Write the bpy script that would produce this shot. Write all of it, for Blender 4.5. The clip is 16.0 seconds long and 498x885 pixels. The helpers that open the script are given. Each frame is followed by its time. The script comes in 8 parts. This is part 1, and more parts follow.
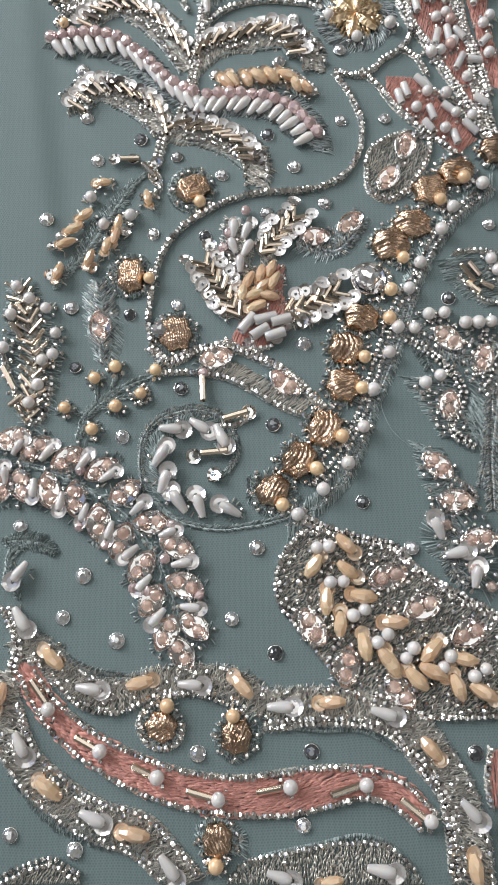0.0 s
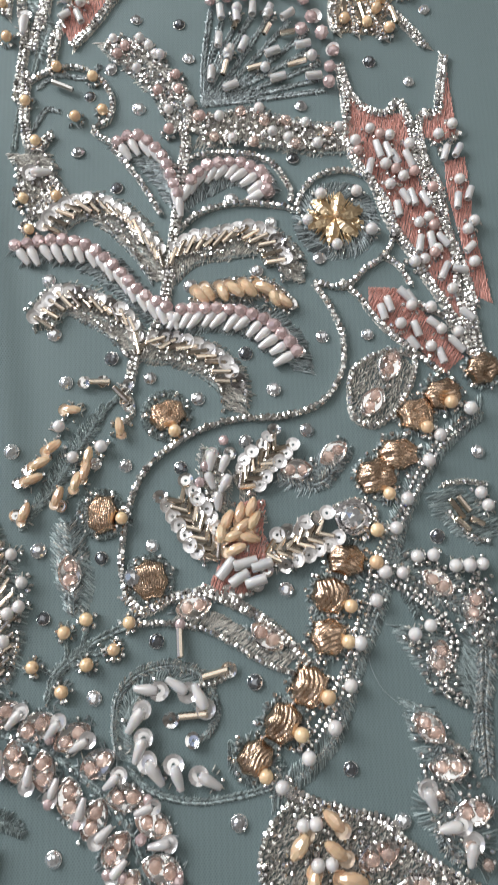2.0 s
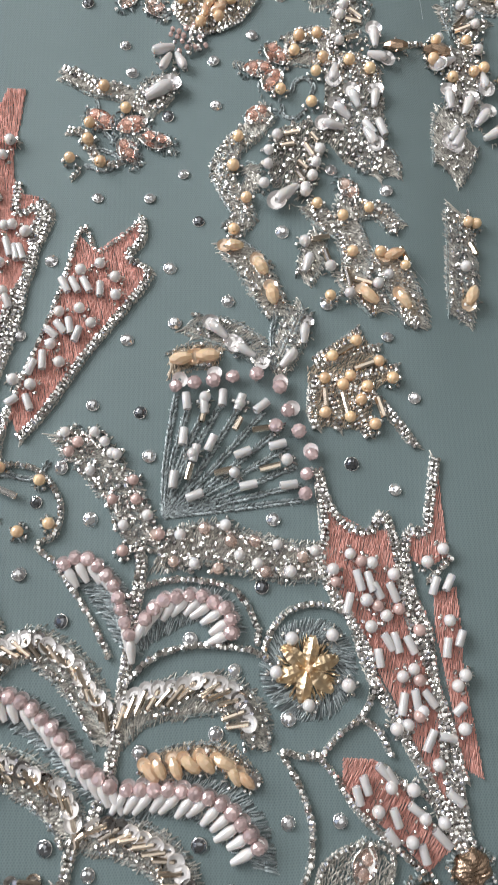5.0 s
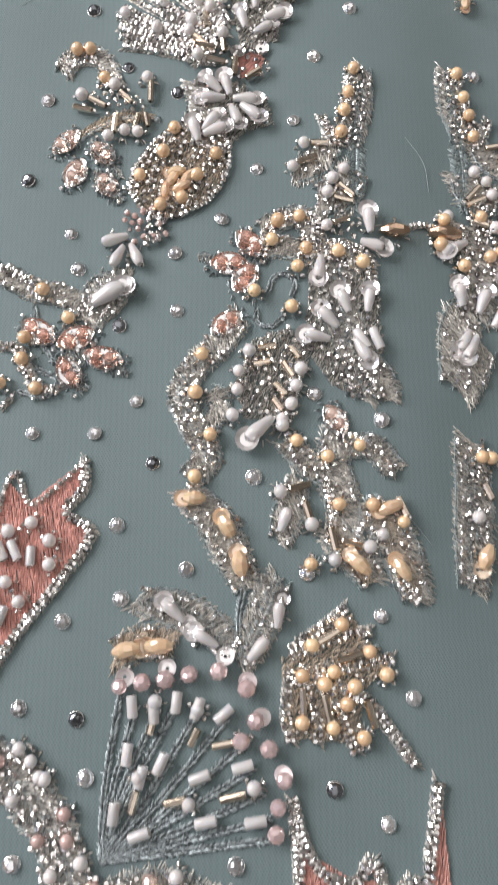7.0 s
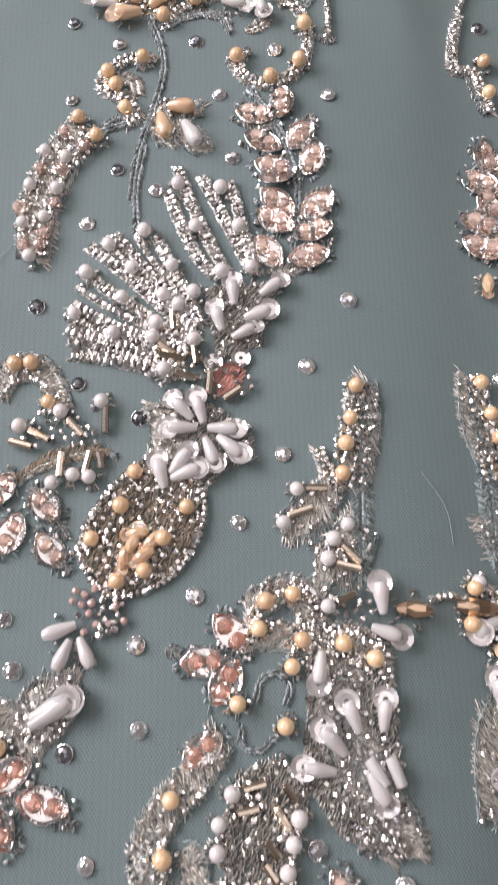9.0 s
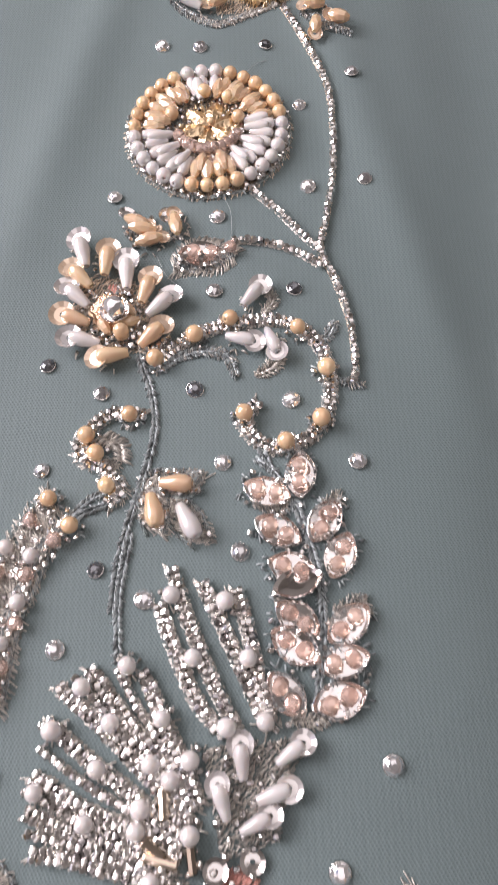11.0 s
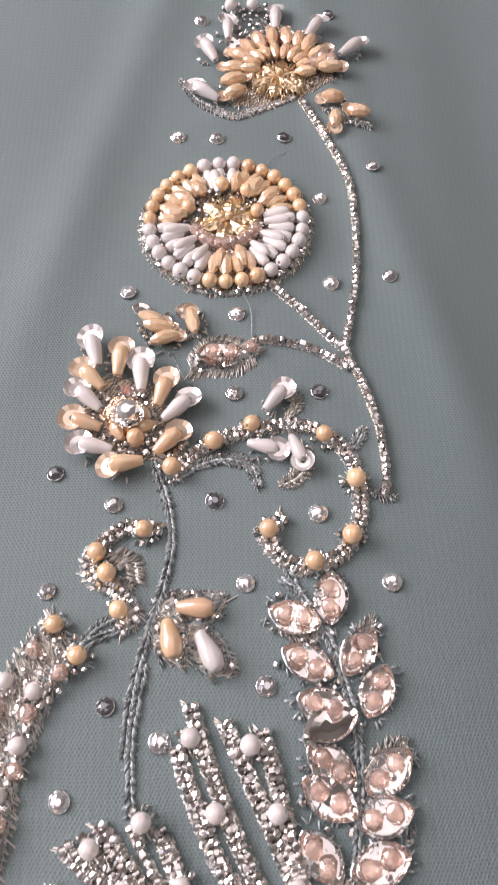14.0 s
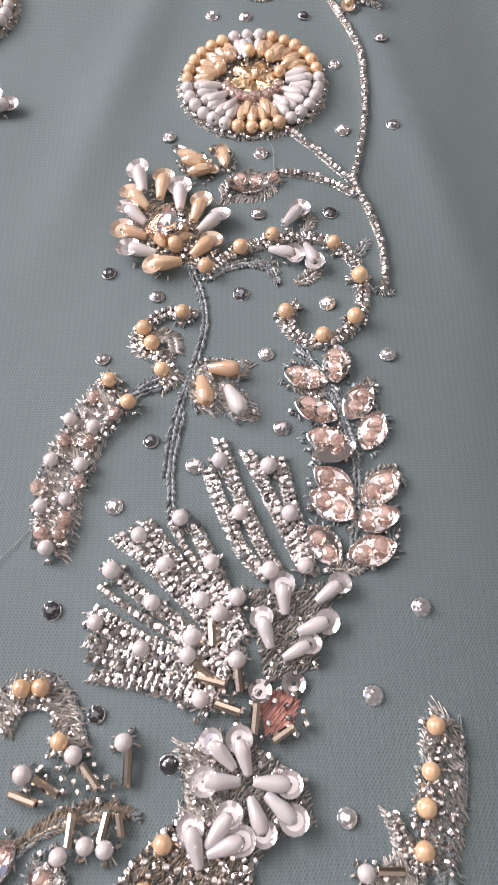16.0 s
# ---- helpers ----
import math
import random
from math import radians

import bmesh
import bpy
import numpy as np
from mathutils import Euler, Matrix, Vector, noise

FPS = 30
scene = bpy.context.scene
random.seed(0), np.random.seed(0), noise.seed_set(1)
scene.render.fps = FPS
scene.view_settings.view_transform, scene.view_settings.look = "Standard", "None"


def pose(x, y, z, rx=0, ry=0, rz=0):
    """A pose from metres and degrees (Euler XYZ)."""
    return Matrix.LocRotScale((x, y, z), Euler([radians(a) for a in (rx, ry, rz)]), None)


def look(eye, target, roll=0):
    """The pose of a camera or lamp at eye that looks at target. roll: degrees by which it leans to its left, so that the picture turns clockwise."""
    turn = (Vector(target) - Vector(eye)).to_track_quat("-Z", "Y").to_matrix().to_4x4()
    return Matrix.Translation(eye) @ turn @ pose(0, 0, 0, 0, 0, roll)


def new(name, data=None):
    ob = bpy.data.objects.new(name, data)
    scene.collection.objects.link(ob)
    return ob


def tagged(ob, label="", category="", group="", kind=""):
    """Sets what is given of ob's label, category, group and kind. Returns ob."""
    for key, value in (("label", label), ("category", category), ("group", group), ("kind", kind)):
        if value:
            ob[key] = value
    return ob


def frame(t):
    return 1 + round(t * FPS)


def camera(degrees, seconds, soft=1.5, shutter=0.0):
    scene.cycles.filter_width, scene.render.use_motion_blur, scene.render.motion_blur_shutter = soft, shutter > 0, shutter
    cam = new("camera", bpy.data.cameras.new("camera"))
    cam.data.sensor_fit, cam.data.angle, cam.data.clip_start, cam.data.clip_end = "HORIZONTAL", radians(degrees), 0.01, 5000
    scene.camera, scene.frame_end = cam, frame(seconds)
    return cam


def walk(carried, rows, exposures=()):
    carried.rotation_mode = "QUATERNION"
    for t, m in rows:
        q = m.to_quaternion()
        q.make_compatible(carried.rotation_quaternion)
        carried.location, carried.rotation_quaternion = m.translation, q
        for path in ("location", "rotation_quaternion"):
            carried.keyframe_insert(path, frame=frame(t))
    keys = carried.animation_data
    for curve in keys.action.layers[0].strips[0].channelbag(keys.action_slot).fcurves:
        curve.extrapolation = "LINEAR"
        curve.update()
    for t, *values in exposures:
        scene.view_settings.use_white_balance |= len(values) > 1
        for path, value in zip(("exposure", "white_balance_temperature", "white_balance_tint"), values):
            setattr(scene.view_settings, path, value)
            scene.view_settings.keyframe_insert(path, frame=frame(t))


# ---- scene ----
# ---- camera ----
EXPOSURES = [(0.0, -0.12, 6300, 8), (4.7, -0.1, 6350, 9), (7.0, -0.1, 6450, 13), (9.0, -0.1, 6600, 20), (10.2, -0.16, 6600, 21), (12.5, -0.1, 6850, 27), (16.0, -0.1, 6700, 24)]
WINDOW_WATTS, OVERHEAD_WATTS = 18.0, 10.5
cam = camera(35.85, 16.0, soft=1.7, shutter=0.3)
PATH = [
    (0, (-0.00026, -0.04088, 0.16882), (-0.00286, 0.07378, -0.31785), -2.50),
    (0.5, (-0.00089, -0.03326, 0.16892), (0.00049, 0.07930, -0.31824), -0.97),
    (1, (-0.00059, -0.01932, 0.16770), (0.00486, 0.09452, -0.31914), 0.71),
    (1.5, (-0.00144, -0.00492, 0.16973), (0.00551, 0.11143, -0.31649), 1.24),
    (2, (0.00091, 0.01322, 0.17165), (0.01262, 0.13263, -0.31374), 3.58),
    (2.5, (0.00073, 0.03010, 0.17132), (0.01482, 0.15233, -0.31330), 4.98),
    (3, (-0.00071, 0.04482, 0.17077), (0.01247, 0.16834, -0.31355), 4.80),
    (3.5, (-0.00092, 0.06371, 0.17103), (0.01156, 0.18807, -0.31309), 4.80),
    (4, (0.00431, 0.08218, 0.17285), (0.01829, 0.20872, -0.31067), 5.49),
    (4.5, (0.00733, 0.09871, 0.17318), (0.02264, 0.23080, -0.30881), 5.96),
    (4.7, (0.00879, 0.10558, 0.17465), (0.02442, 0.23733, -0.30743), 6.15),
    (6.8, (0.02385, 0.17407, 0.15982), (0.02270, 0.30096, -0.32380), -0.80),
    (7, (0.02479, 0.18350, 0.15733), (0.02410, 0.31084, -0.32619), -0.70),
    (7.5, (0.02258, 0.20478, 0.15380), (0.02346, 0.33634, -0.32858), -0.22),
    (8, (0.02431, 0.22612, 0.15063), (0.03120, 0.36158, -0.33062), 2.15),
    (8.5, (0.02625, 0.24458, 0.14637), (0.03313, 0.38573, -0.33325), 1.70),
    (9, (0.02769, 0.26324, 0.14137), (0.03269, 0.40917, -0.33683), 0.50),
    (9.5, (0.03020, 0.28288, 0.13971), (0.02967, 0.43783, -0.33567), -2.03),
    (10, (0.03214, 0.29956, 0.13706), (0.03118, 0.46853, -0.33352), -2.23),
    (10.2, (0.03277, 0.30743, 0.13695), (0.02774, 0.47967, -0.33242), -3.71),
    (12.3, (0.02433, 0.37007, 0.11629), (0.03331, 0.57771, -0.33847), 1.11),
    (12.5, (0.02473, 0.37080, 0.11638), (0.03560, 0.58064, -0.33732), 1.53),
    (13, (0.02545, 0.36870, 0.11691), (0.03758, 0.58657, -0.33296), 1.64),
    (13.5, (0.02539, 0.36295, 0.12161), (0.03637, 0.58459, -0.32645), 1.25),
    (14, (0.02353, 0.35193, 0.12433), (0.03218, 0.57276, -0.32418), 0.58),
    (14.5, (0.02442, 0.34055, 0.12232), (0.02804, 0.55816, -0.32783), -0.58),
    (15, (0.02406, 0.32992, 0.12503), (0.02379, 0.54491, -0.32639), -1.34),
    (15.5, (0.02319, 0.31663, 0.12539), (0.01724, 0.53127, -0.32615), -2.56),
    (16, (0.02282, 0.30503, 0.13125), (0.01673, 0.52087, -0.31972), -2.27),
]
walk(cam, [(t, look(eye, target, roll)) for t, eye, target, roll in PATH], EXPOSURES)


# ---- world and lights ----
# An unseen room: a window assumed to the west, added overhead lamps for reflections.
world = bpy.data.worlds.new("sky")
scene.world = world
world.use_nodes = True
sky = world.node_tree.nodes.new("ShaderNodeTexSky")
sky.sky_type, sky.sun_disc = "NISHITA", False
sky.sun_elevation, sky.sun_rotation = radians(40), radians(250)
world.node_tree.links.new(sky.outputs[0], world.node_tree.nodes["Background"].inputs[0])
world.node_tree.nodes["Background"].inputs[1].default_value = 0.1


def area_lamp(name, at, towards, wide, high, watts, tint):
    lamp = bpy.data.lights.new(name, "AREA")
    lamp.shape, lamp.size, lamp.size_y, lamp.energy, lamp.color = "RECTANGLE", wide, high, watts, tint
    ob = new(name, lamp)
    ob.matrix_world = look(at, towards)
    return ob


area_lamp("window_daylight", (-0.84, 0.7, 0.62), (0.0, 0.3, 0.0), 0.9, 0.6, WINDOW_WATTS, (1.0, 0.985, 0.97))
# Added overhead lamps, no known source: fill, and bright reflections in beads and sequins.
area_lamp("panel_light", (0.0, 1.0, 1.68), (0.0, 1.0, 0.0), 2.0, 1.5, OVERHEAD_WATTS, (1.0, 0.98, 0.95))
area_lamp("panel_light", (0.1, -0.65, 1.68), (0.1, -0.65, 0.0), 1.1, 0.7, OVERHEAD_WATTS * 0.22, (1.0, 0.98, 0.95))

# ---- materials ----


def material(name, colour, rough=0.5, metal=0.0, vary=0.12, grain=0.0, size=2000.0, glass=0.0, coat=0.0, sheen=0.0, ior=1.5, island=False, soft=0.0):
    """A surface of that colour, uneven from piece to piece (vary) and over itself (grain, at a size per metre)."""
    m = bpy.data.materials.new(name)
    m.use_nodes = True
    nodes, links = m.node_tree.nodes, m.node_tree.links
    b = nodes["Principled BSDF"]
    for key, value in (("Roughness", rough), ("Metallic", metal), ("Transmission Weight", glass), ("Coat Weight", coat), ("IOR", ior), ("Sheen Weight", sheen)):
        b.inputs[key].default_value = value
    b.inputs["Coat Roughness"].default_value = 0.08
    b.inputs["Subsurface Weight"].default_value = soft
    b.inputs["Subsurface Scale"].default_value = 0.0012
    b.inputs["Subsurface Radius"].default_value = (1.0, 0.8, 0.65)
    hsv = nodes.new("ShaderNodeHueSaturation")
    hsv.inputs["Color"].default_value = (*colour, 1)
    spread = nodes.new("ShaderNodeMapRange")
    spread.inputs["To Min"].default_value, spread.inputs["To Max"].default_value = 1 - vary, 1 + vary
    if island:
        links.new(nodes.new("ShaderNodeNewGeometry").outputs["Random Per Island"], spread.inputs["Value"])
    else:
        links.new(nodes.new("ShaderNodeObjectInfo").outputs["Random"], spread.inputs["Value"])
    place = nodes.new("ShaderNodeTexCoord")
    cloud = nodes.new("ShaderNodeTexNoise")
    cloud.inputs["Scale"].default_value, cloud.inputs["Detail"].default_value = size, 3
    links.new(place.outputs["Object"], cloud.inputs["Vector"])
    ramp = nodes.new("ShaderNodeMapRange")
    ramp.inputs["To Min"].default_value, ramp.inputs["To Max"].default_value = 1 - grain, 1 + grain
    links.new(cloud.outputs["Fac"], ramp.inputs["Value"])
    both = nodes.new("ShaderNodeMath")
    both.operation = "MULTIPLY"
    links.new(spread.outputs[0], both.inputs[0])
    links.new(ramp.outputs[0], both.inputs[1])
    links.new(both.outputs[0], hsv.inputs["Value"])
    links.new(hsv.outputs[0], b.inputs["Base Color"])
    if grain:
        bump = nodes.new("ShaderNodeBump")
        bump.inputs["Strength"].default_value, bump.inputs["Distance"].default_value = 0.3, 0.0002
        links.new(cloud.outputs["Fac"], bump.inputs["Height"])
        links.new(bump.outputs[0], b.inputs["Normal"])
    return m


WHITE_PEARL = material("white_pearl", (0.83, 0.795, 0.78), 0.13, metal=0.04, vary=0.06, grain=0.05, glass=0.08, coat=1.0, soft=0.3)
CREAM_PEARL = material("cream_pearl", (0.85, 0.82, 0.81), 0.15, vary=0.08, grain=0.06, glass=0.3, coat=0.9, soft=0.3)
GOLD_PEARL = material("gold_pearl", (0.93, 0.645, 0.40), 0.14, metal=0.15, vary=0.16, grain=0.06, coat=1.0, soft=0.35)
PINK_PEARL = material("pink_pearl", (0.80, 0.57, 0.52), 0.16, metal=0.1, vary=0.12, grain=0.05, glass=0.25, coat=0.8)
SILVER = material("silver_bead", (0.88, 0.86, 0.84), 0.14, metal=1.0, vary=0.1)
STEEL = material("smoked_silver_bead", (0.50, 0.48, 0.48), 0.18, metal=1.0, vary=0.35)
GILT = material("gilt_bugle", (0.74, 0.64, 0.53), 0.16, metal=1.0, vary=0.22)
GOLD = material("gold_foil", (0.60, 0.43, 0.31), 0.24, metal=1.0, vary=0.3, grain=0.2, size=1.6)
GOLD_WIRE = material("gold_wire", (0.78, 0.60, 0.39), 0.3, metal=1.0, vary=0.3, island=True)
MIRROR = material("mirror_sequin", (0.88, 0.86, 0.85), 0.1, metal=1.0, vary=0.12)
PALE_SEQUIN = material("pale_sequin", (0.92, 0.89, 0.88), 0.22, metal=0.4, vary=0.1, coat=1.0)
CLEAR_SEQUIN = material("clear_sequin", (0.94, 0.91, 0.90), 0.1, metal=0.5, vary=0.08, glass=0.3, coat=1.0, ior=1.45)
PEACH_SEQUIN = material("peach_sequin", (1.0, 0.80, 0.62), 0.1, metal=0.35, vary=0.1, glass=0.3, coat=1.0, ior=1.45)
PINK_GLASS = material("pink_crystal", (1.0, 0.77, 0.67), 0.05, metal=0.12, vary=0.12, glass=0.66, coat=1.0, ior=1.55)
LILAC_GLASS = material("lilac_crystal", (0.98, 0.76, 0.75), 0.05, metal=0.25, vary=0.12, glass=0.5, coat=0.9, ior=1.6)
PEACH_GLASS = material("peach_crystal", (1.0, 0.69, 0.46), 0.04, metal=0.06, vary=0.1, glass=0.25, coat=1.0, ior=1.65, soft=0.45)
CLEAR_GLASS = material("clear_crystal", (0.82, 0.82, 0.84), 0.05, metal=0.85, vary=0.3, coat=0.6, ior=1.6)
CORAL_GLASS = material("coral_crystal", (1.0, 0.62, 0.50), 0.05, metal=0.15, vary=0.12, glass=0.65, coat=1.0, ior=1.55)
GREEN_THREAD = material("sea_green_thread", (0.34, 0.40, 0.40), 0.36, metal=0.25, vary=0.6, sheen=0.2, island=True)
GREY_THREAD = material("blue_grey_thread", (0.36, 0.405, 0.415), 0.32, metal=0.35, vary=0.75, sheen=0.2, island=True)
SILVER_THREAD = material("silver_zari_thread", (0.60, 0.575, 0.53), 0.32, metal=0.55, vary=0.5, island=True)
GOLD_THREAD = material("gold_zari_thread", (0.62, 0.53, 0.43), 0.32, metal=0.5, vary=0.5, island=True)
PINK_THREAD = material("salmon_thread", (0.70, 0.355, 0.30), 0.55, vary=0.2, sheen=0.3, island=True)

# ---- meshes of single beads, in millimetres ----
MM = 0.001
MESHES = {}


def smooth_mesh(name, bm, mat, smooth=True):
    bmesh.ops.recalc_face_normals(bm, faces=bm.faces)
    for f in bm.faces:
        f.smooth = smooth
    me = bpy.data.meshes.new(name)
    bm.to_mesh(me)
    bm.free()
    me.materials.append(mat)
    return me


def turned(name, profile, sides, mat, smooth=True, along="Z", closed=False):
    """A body of revolution: profile rows (radius, height) turned round z, or laid along x."""
    bm = bmesh.new()
    rings = []
    for r, h in profile:
        ring = []
        for k in range(sides if r > 1e-6 else 1):
            a = 2 * math.pi * k / sides
            p = (r * math.cos(a), r * math.sin(a), h) if along == "Z" else (h, r * math.cos(a), r * math.sin(a))
            ring.append(bm.verts.new([c * MM for c in p]))
        rings.append(ring)
    pairs = list(zip(rings, rings[1:])) + ([(rings[-1], rings[0])] if closed else [])
    for a, b in pairs:
        for k in range(sides):
            q = [a[k % len(a)], a[(k + 1) % len(a)], b[(k + 1) % len(b)], b[k % len(b)]]
            q = list(dict.fromkeys(q))
            if len(q) > 2:
                bm.faces.new(q)
    return smooth_mesh(name, bm, mat, smooth)


def cached(key, make):
    if key not in MESHES:
        MESHES[key] = make()
    return MESHES[key]


def ball(mat):
    rows = [(math.sin(math.pi * k / 8), -math.cos(math.pi * k / 8)) for k in range(9)]
    rows[0], rows[-1] = (0.16, -0.97), (0.16, 0.97)
    rows = [(0.14, -0.6)] + rows + [(0.14, 0.6)]
    return cached(("ball", mat.name), lambda: turned("pearl", rows, 14, mat, along="X"))


def cut_body(name, rings, sides, mat, along):
    """A cut bead: rings (radius, height, shift) of corners turned against each other, so that the facets are kites and triangles."""
    bm = bmesh.new()
    loops = []
    for rad, h, off in rings:
        ring = []
        for k in range(sides):
            a = 2 * math.pi * (k + off) / sides
            p = (rad * math.cos(a), rad * math.sin(a), h) if along == "Z" else (h, rad * math.cos(a), rad * math.sin(a))
            ring.append(bm.verts.new([c * MM for c in p]))
        loops.append((ring, off))
    for (a, off), (b, to) in zip(loops, loops[1:]):
        for k in range(sides):
            n = (k + 1) % sides
            if to >= off:
                bm.faces.new((a[k], b[k], a[n]))
                bm.faces.new((a[n], b[k], b[n]))
            else:
                bm.faces.new((a[k], b[k], b[n]))
                bm.faces.new((a[k], b[n], a[n]))
    bm.faces.new(loops[0][0])
    bm.faces.new(loops[-1][0])
    return smooth_mesh(name, bm, mat, False)


def faceted(mat):
    rows = [(0.35, -0.72, 0.0), (0.8, -0.5, 0.5), (1.0, 0.0, 0.0), (0.8, 0.5, 0.5), (0.38, 0.74, 0.0)]
    return cached(("faceted", mat.name), lambda: cut_body("crystal", rows, 8, mat, "Z"))


def seed(mat):
    rows = [(0.2, -0.74), (0.62, -0.74), (0.93, -0.4), (1.0, 0.0), (0.93, 0.4), (0.62, 0.74), (0.2, 0.74)]
    return cached(("seed", mat.name), lambda: turned("seed_bead", rows, 6, mat, smooth=False, along="X", closed=True))


def tube(mat):
    rows = [(0.5, -0.5), (0.85, -0.5), (1.0, -0.46), (1.0, 0.46), (0.85, 0.5), (0.5, 0.5)]
    return cached(("tube", mat.name), lambda: turned("bugle", rows, 8, mat, smooth=mat in (WHITE_PEARL, CREAM_PEARL), along="X", closed=True))


def teardrop(mat):
    rows = [(0.12, -0.4), (0.3, -0.5), (0.72, -0.44), (0.97, -0.26), (1.0, -0.12), (0.92, 0.02), (0.74, 0.24), (0.6, 0.42), (0.5, 0.49), (0.14, 0.5), (0.12, 0.3)]
    return cached(("drop", mat.name), lambda: turned("drop_bead", rows, 12, mat, along="X"))


def rice(mat):
    rows = [(0.4, -0.5, 0.0), (0.9, -0.24, 0.0), (1.0, 0.0, 0.5), (0.82, 0.28, 0.5), (0.38, 0.5, 0.5)]
    return cached(("rice", mat.name), lambda: cut_body("oval_bead", rows, 8, mat, "X"))


def sequin_mesh(mat):
    rows = [(0.2, 0.0), (0.62, 0.02), (0.98, 0.24), (1.0, 0.2), (0.64, -0.05), (0.2, -0.06)]
    return cached(("sequin", mat.name), lambda: turned("sequin", rows, 14, mat, smooth=False, closed=True))


def boat_mesh(mat):
    """A marquise sequin: a pointed oval cup with a raised rim."""
    def make():
        bm = bmesh.new()
        rings = []
        for s, h in ((0.4, 0.0), (0.8, 0.05), (0.975, 0.28), (1.0, 0.25), (0.82, -0.04)):
            ring = []
            for k in range(20):
                a = 2 * math.pi * k / 20
                x, y = math.cos(a), math.sin(a) * (1 - 0.36 * math.cos(a) ** 2)
                ring.append(bm.verts.new((s * x * MM * 0.5, s * y * MM * 0.325, h * MM * 0.25)))
            rings.append(ring)
        bm.faces.new(rings[0])
        for a, b in zip(rings, rings[1:]):
            for k in range(20):
                bm.faces.new((a[k], a[(k + 1) % 20], b[(k + 1) % 20], b[k]))
        return smooth_mesh("marquise_cup", bm, mat, False)
    return cached(("boat", mat.name), make)


def foil_mesh(turn):
    """A pillow of gold gauze: some woven in a fine grid, some crumpled in folds."""
    def make():
        rnd = random.Random(turn)
        bm = bmesh.new()
        bmesh.ops.create_grid(bm, x_segments=26, y_segments=44, size=0.5)
        phase, woven = rnd.uniform(0, 6), turn % 3 == 0
        lumps = [(rnd.uniform(-0.4, 0.4), rnd.uniform(-0.4, 0.4), rnd.uniform(-0.13, 0.13), rnd.uniform(0.1, 0.22)) for _ in range(9)]
        for v in bm.verts:
            x, y = v.co.x, v.co.y
            round_off = max((1 - (2 * abs(x)) ** 3) * (1 - (2 * abs(y)) ** 3), 0)
            crumple = sum(h * math.exp(-((x - a) ** 2 + (y - b) ** 2) / w ** 2) for a, b, h, w in lumps) * (0.35 if woven else 1.0)
            if woven:
                rib = 0.013 * (math.sin(88 * (y + 0.05 * math.sin(4 * x + phase))) + math.sin(80 * x))
            else:
                rib = 0.022 * math.sin(46 * (y + 0.16 * math.sin(4 * x + phase)) + phase) * (0.4 + 0.6 * math.sin(9 * x + 3 * y + phase) ** 2)
            rib += rnd.uniform(-0.007, 0.007)
            edge = 1 - 0.3 * (2 * abs(x)) ** 2 * (2 * abs(y)) ** 2 + 0.05 * math.sin(7 * math.atan2(y, x) + phase)
            v.co = Vector((x * edge, y * edge * 0.94, 0.48 * round_off ** 0.45 + (rib + crumple) * round_off ** 0.5)) * MM
        return smooth_mesh("foil_bead", bm, GOLD, False)
    return cached(("foil", turn), make)


def stone_mesh(mat):
    """A round brilliant: small table, star and kite facets turned against each other."""
    def make():
        bm = bmesh.new()
        rings = []
        for r, h, off in ((0.34, 0.7, 0.0), (0.66, 0.56, 0.5), (0.98, 0.26, 0.0), (0.9, 0.08, 0.0)):
            rings.append([bm.verts.new((r * math.cos((k + off) * math.pi / 4) * MM, r * math.sin((k + off) * math.pi / 4) * MM, h * MM)) for k in range(8)])
        bm.faces.new(rings[0])
        for k in range(8):
            n = (k + 1) % 8
            a, b, c, d = rings
            bm.faces.new((a[k], b[k], a[n]))
            bm.faces.new((a[n], b[k], b[n]))
            bm.faces.new((b[k], c[n], b[n]))
            bm.faces.new((b[k], c[k], c[n]))
            bm.faces.new((c[k], d[k], d[n], c[n]))
        return smooth_mesh("stone", bm, mat, False)
    return cached(("stone", mat.name), make)


def setting_mesh():
    rows = [(0.9, 0.2), (1.02, 0.17), (1.08, 0.0), (0.8, 0.0)]
    return cached("setting", lambda: turned("setting", rows, 12, SILVER, closed=True))


# ---- the cloth's surface ----


def cloth_height(x, y):
    """The height of the cloth in millimetres: soft folds that run along it, a pressed crease to the east widened to
    shade that side, a turned edge to the west.
    """
    h = 0.25 * math.sin(x / 17 + 0.4 * math.sin(y / 80)) + 0.2 * math.sin(y / 31 + x / 60)
    h += 0.12 * math.sin(x / 6.1 + y / 47) + 0.08 * math.sin((x * 0.8 + y) / 9.0)
    # The crease, broadened into a slope away from the window: shade put into shape.
    h -= 5.5 / (1 + math.exp(-(x - 71 - (y - 250) * 0.02) / 6.0)) * min(1, max(0, (y - 150) / 60))
    h += 1.4 / (1 + math.exp((x + 47 + 0.12 * (y - 60)) / 1.2)) * min(1, max(0, (y - 10) / 40)) * min(1, max(0, (150 - y) / 40))
    h += 1.6 * math.exp(-(((x + 16 - (y - 440) * 0.25) / 7.0) ** 2)) * min(1, max(0, (y - 400) / 60))
    h += 1.2 * math.exp(-(((x - 66 + (y - 420) * 0.2) / 6.0) ** 2)) * min(1, max(0, (y - 380) / 60))
    return h


# ---- building embroidered motifs ----
RND = random.Random(7)


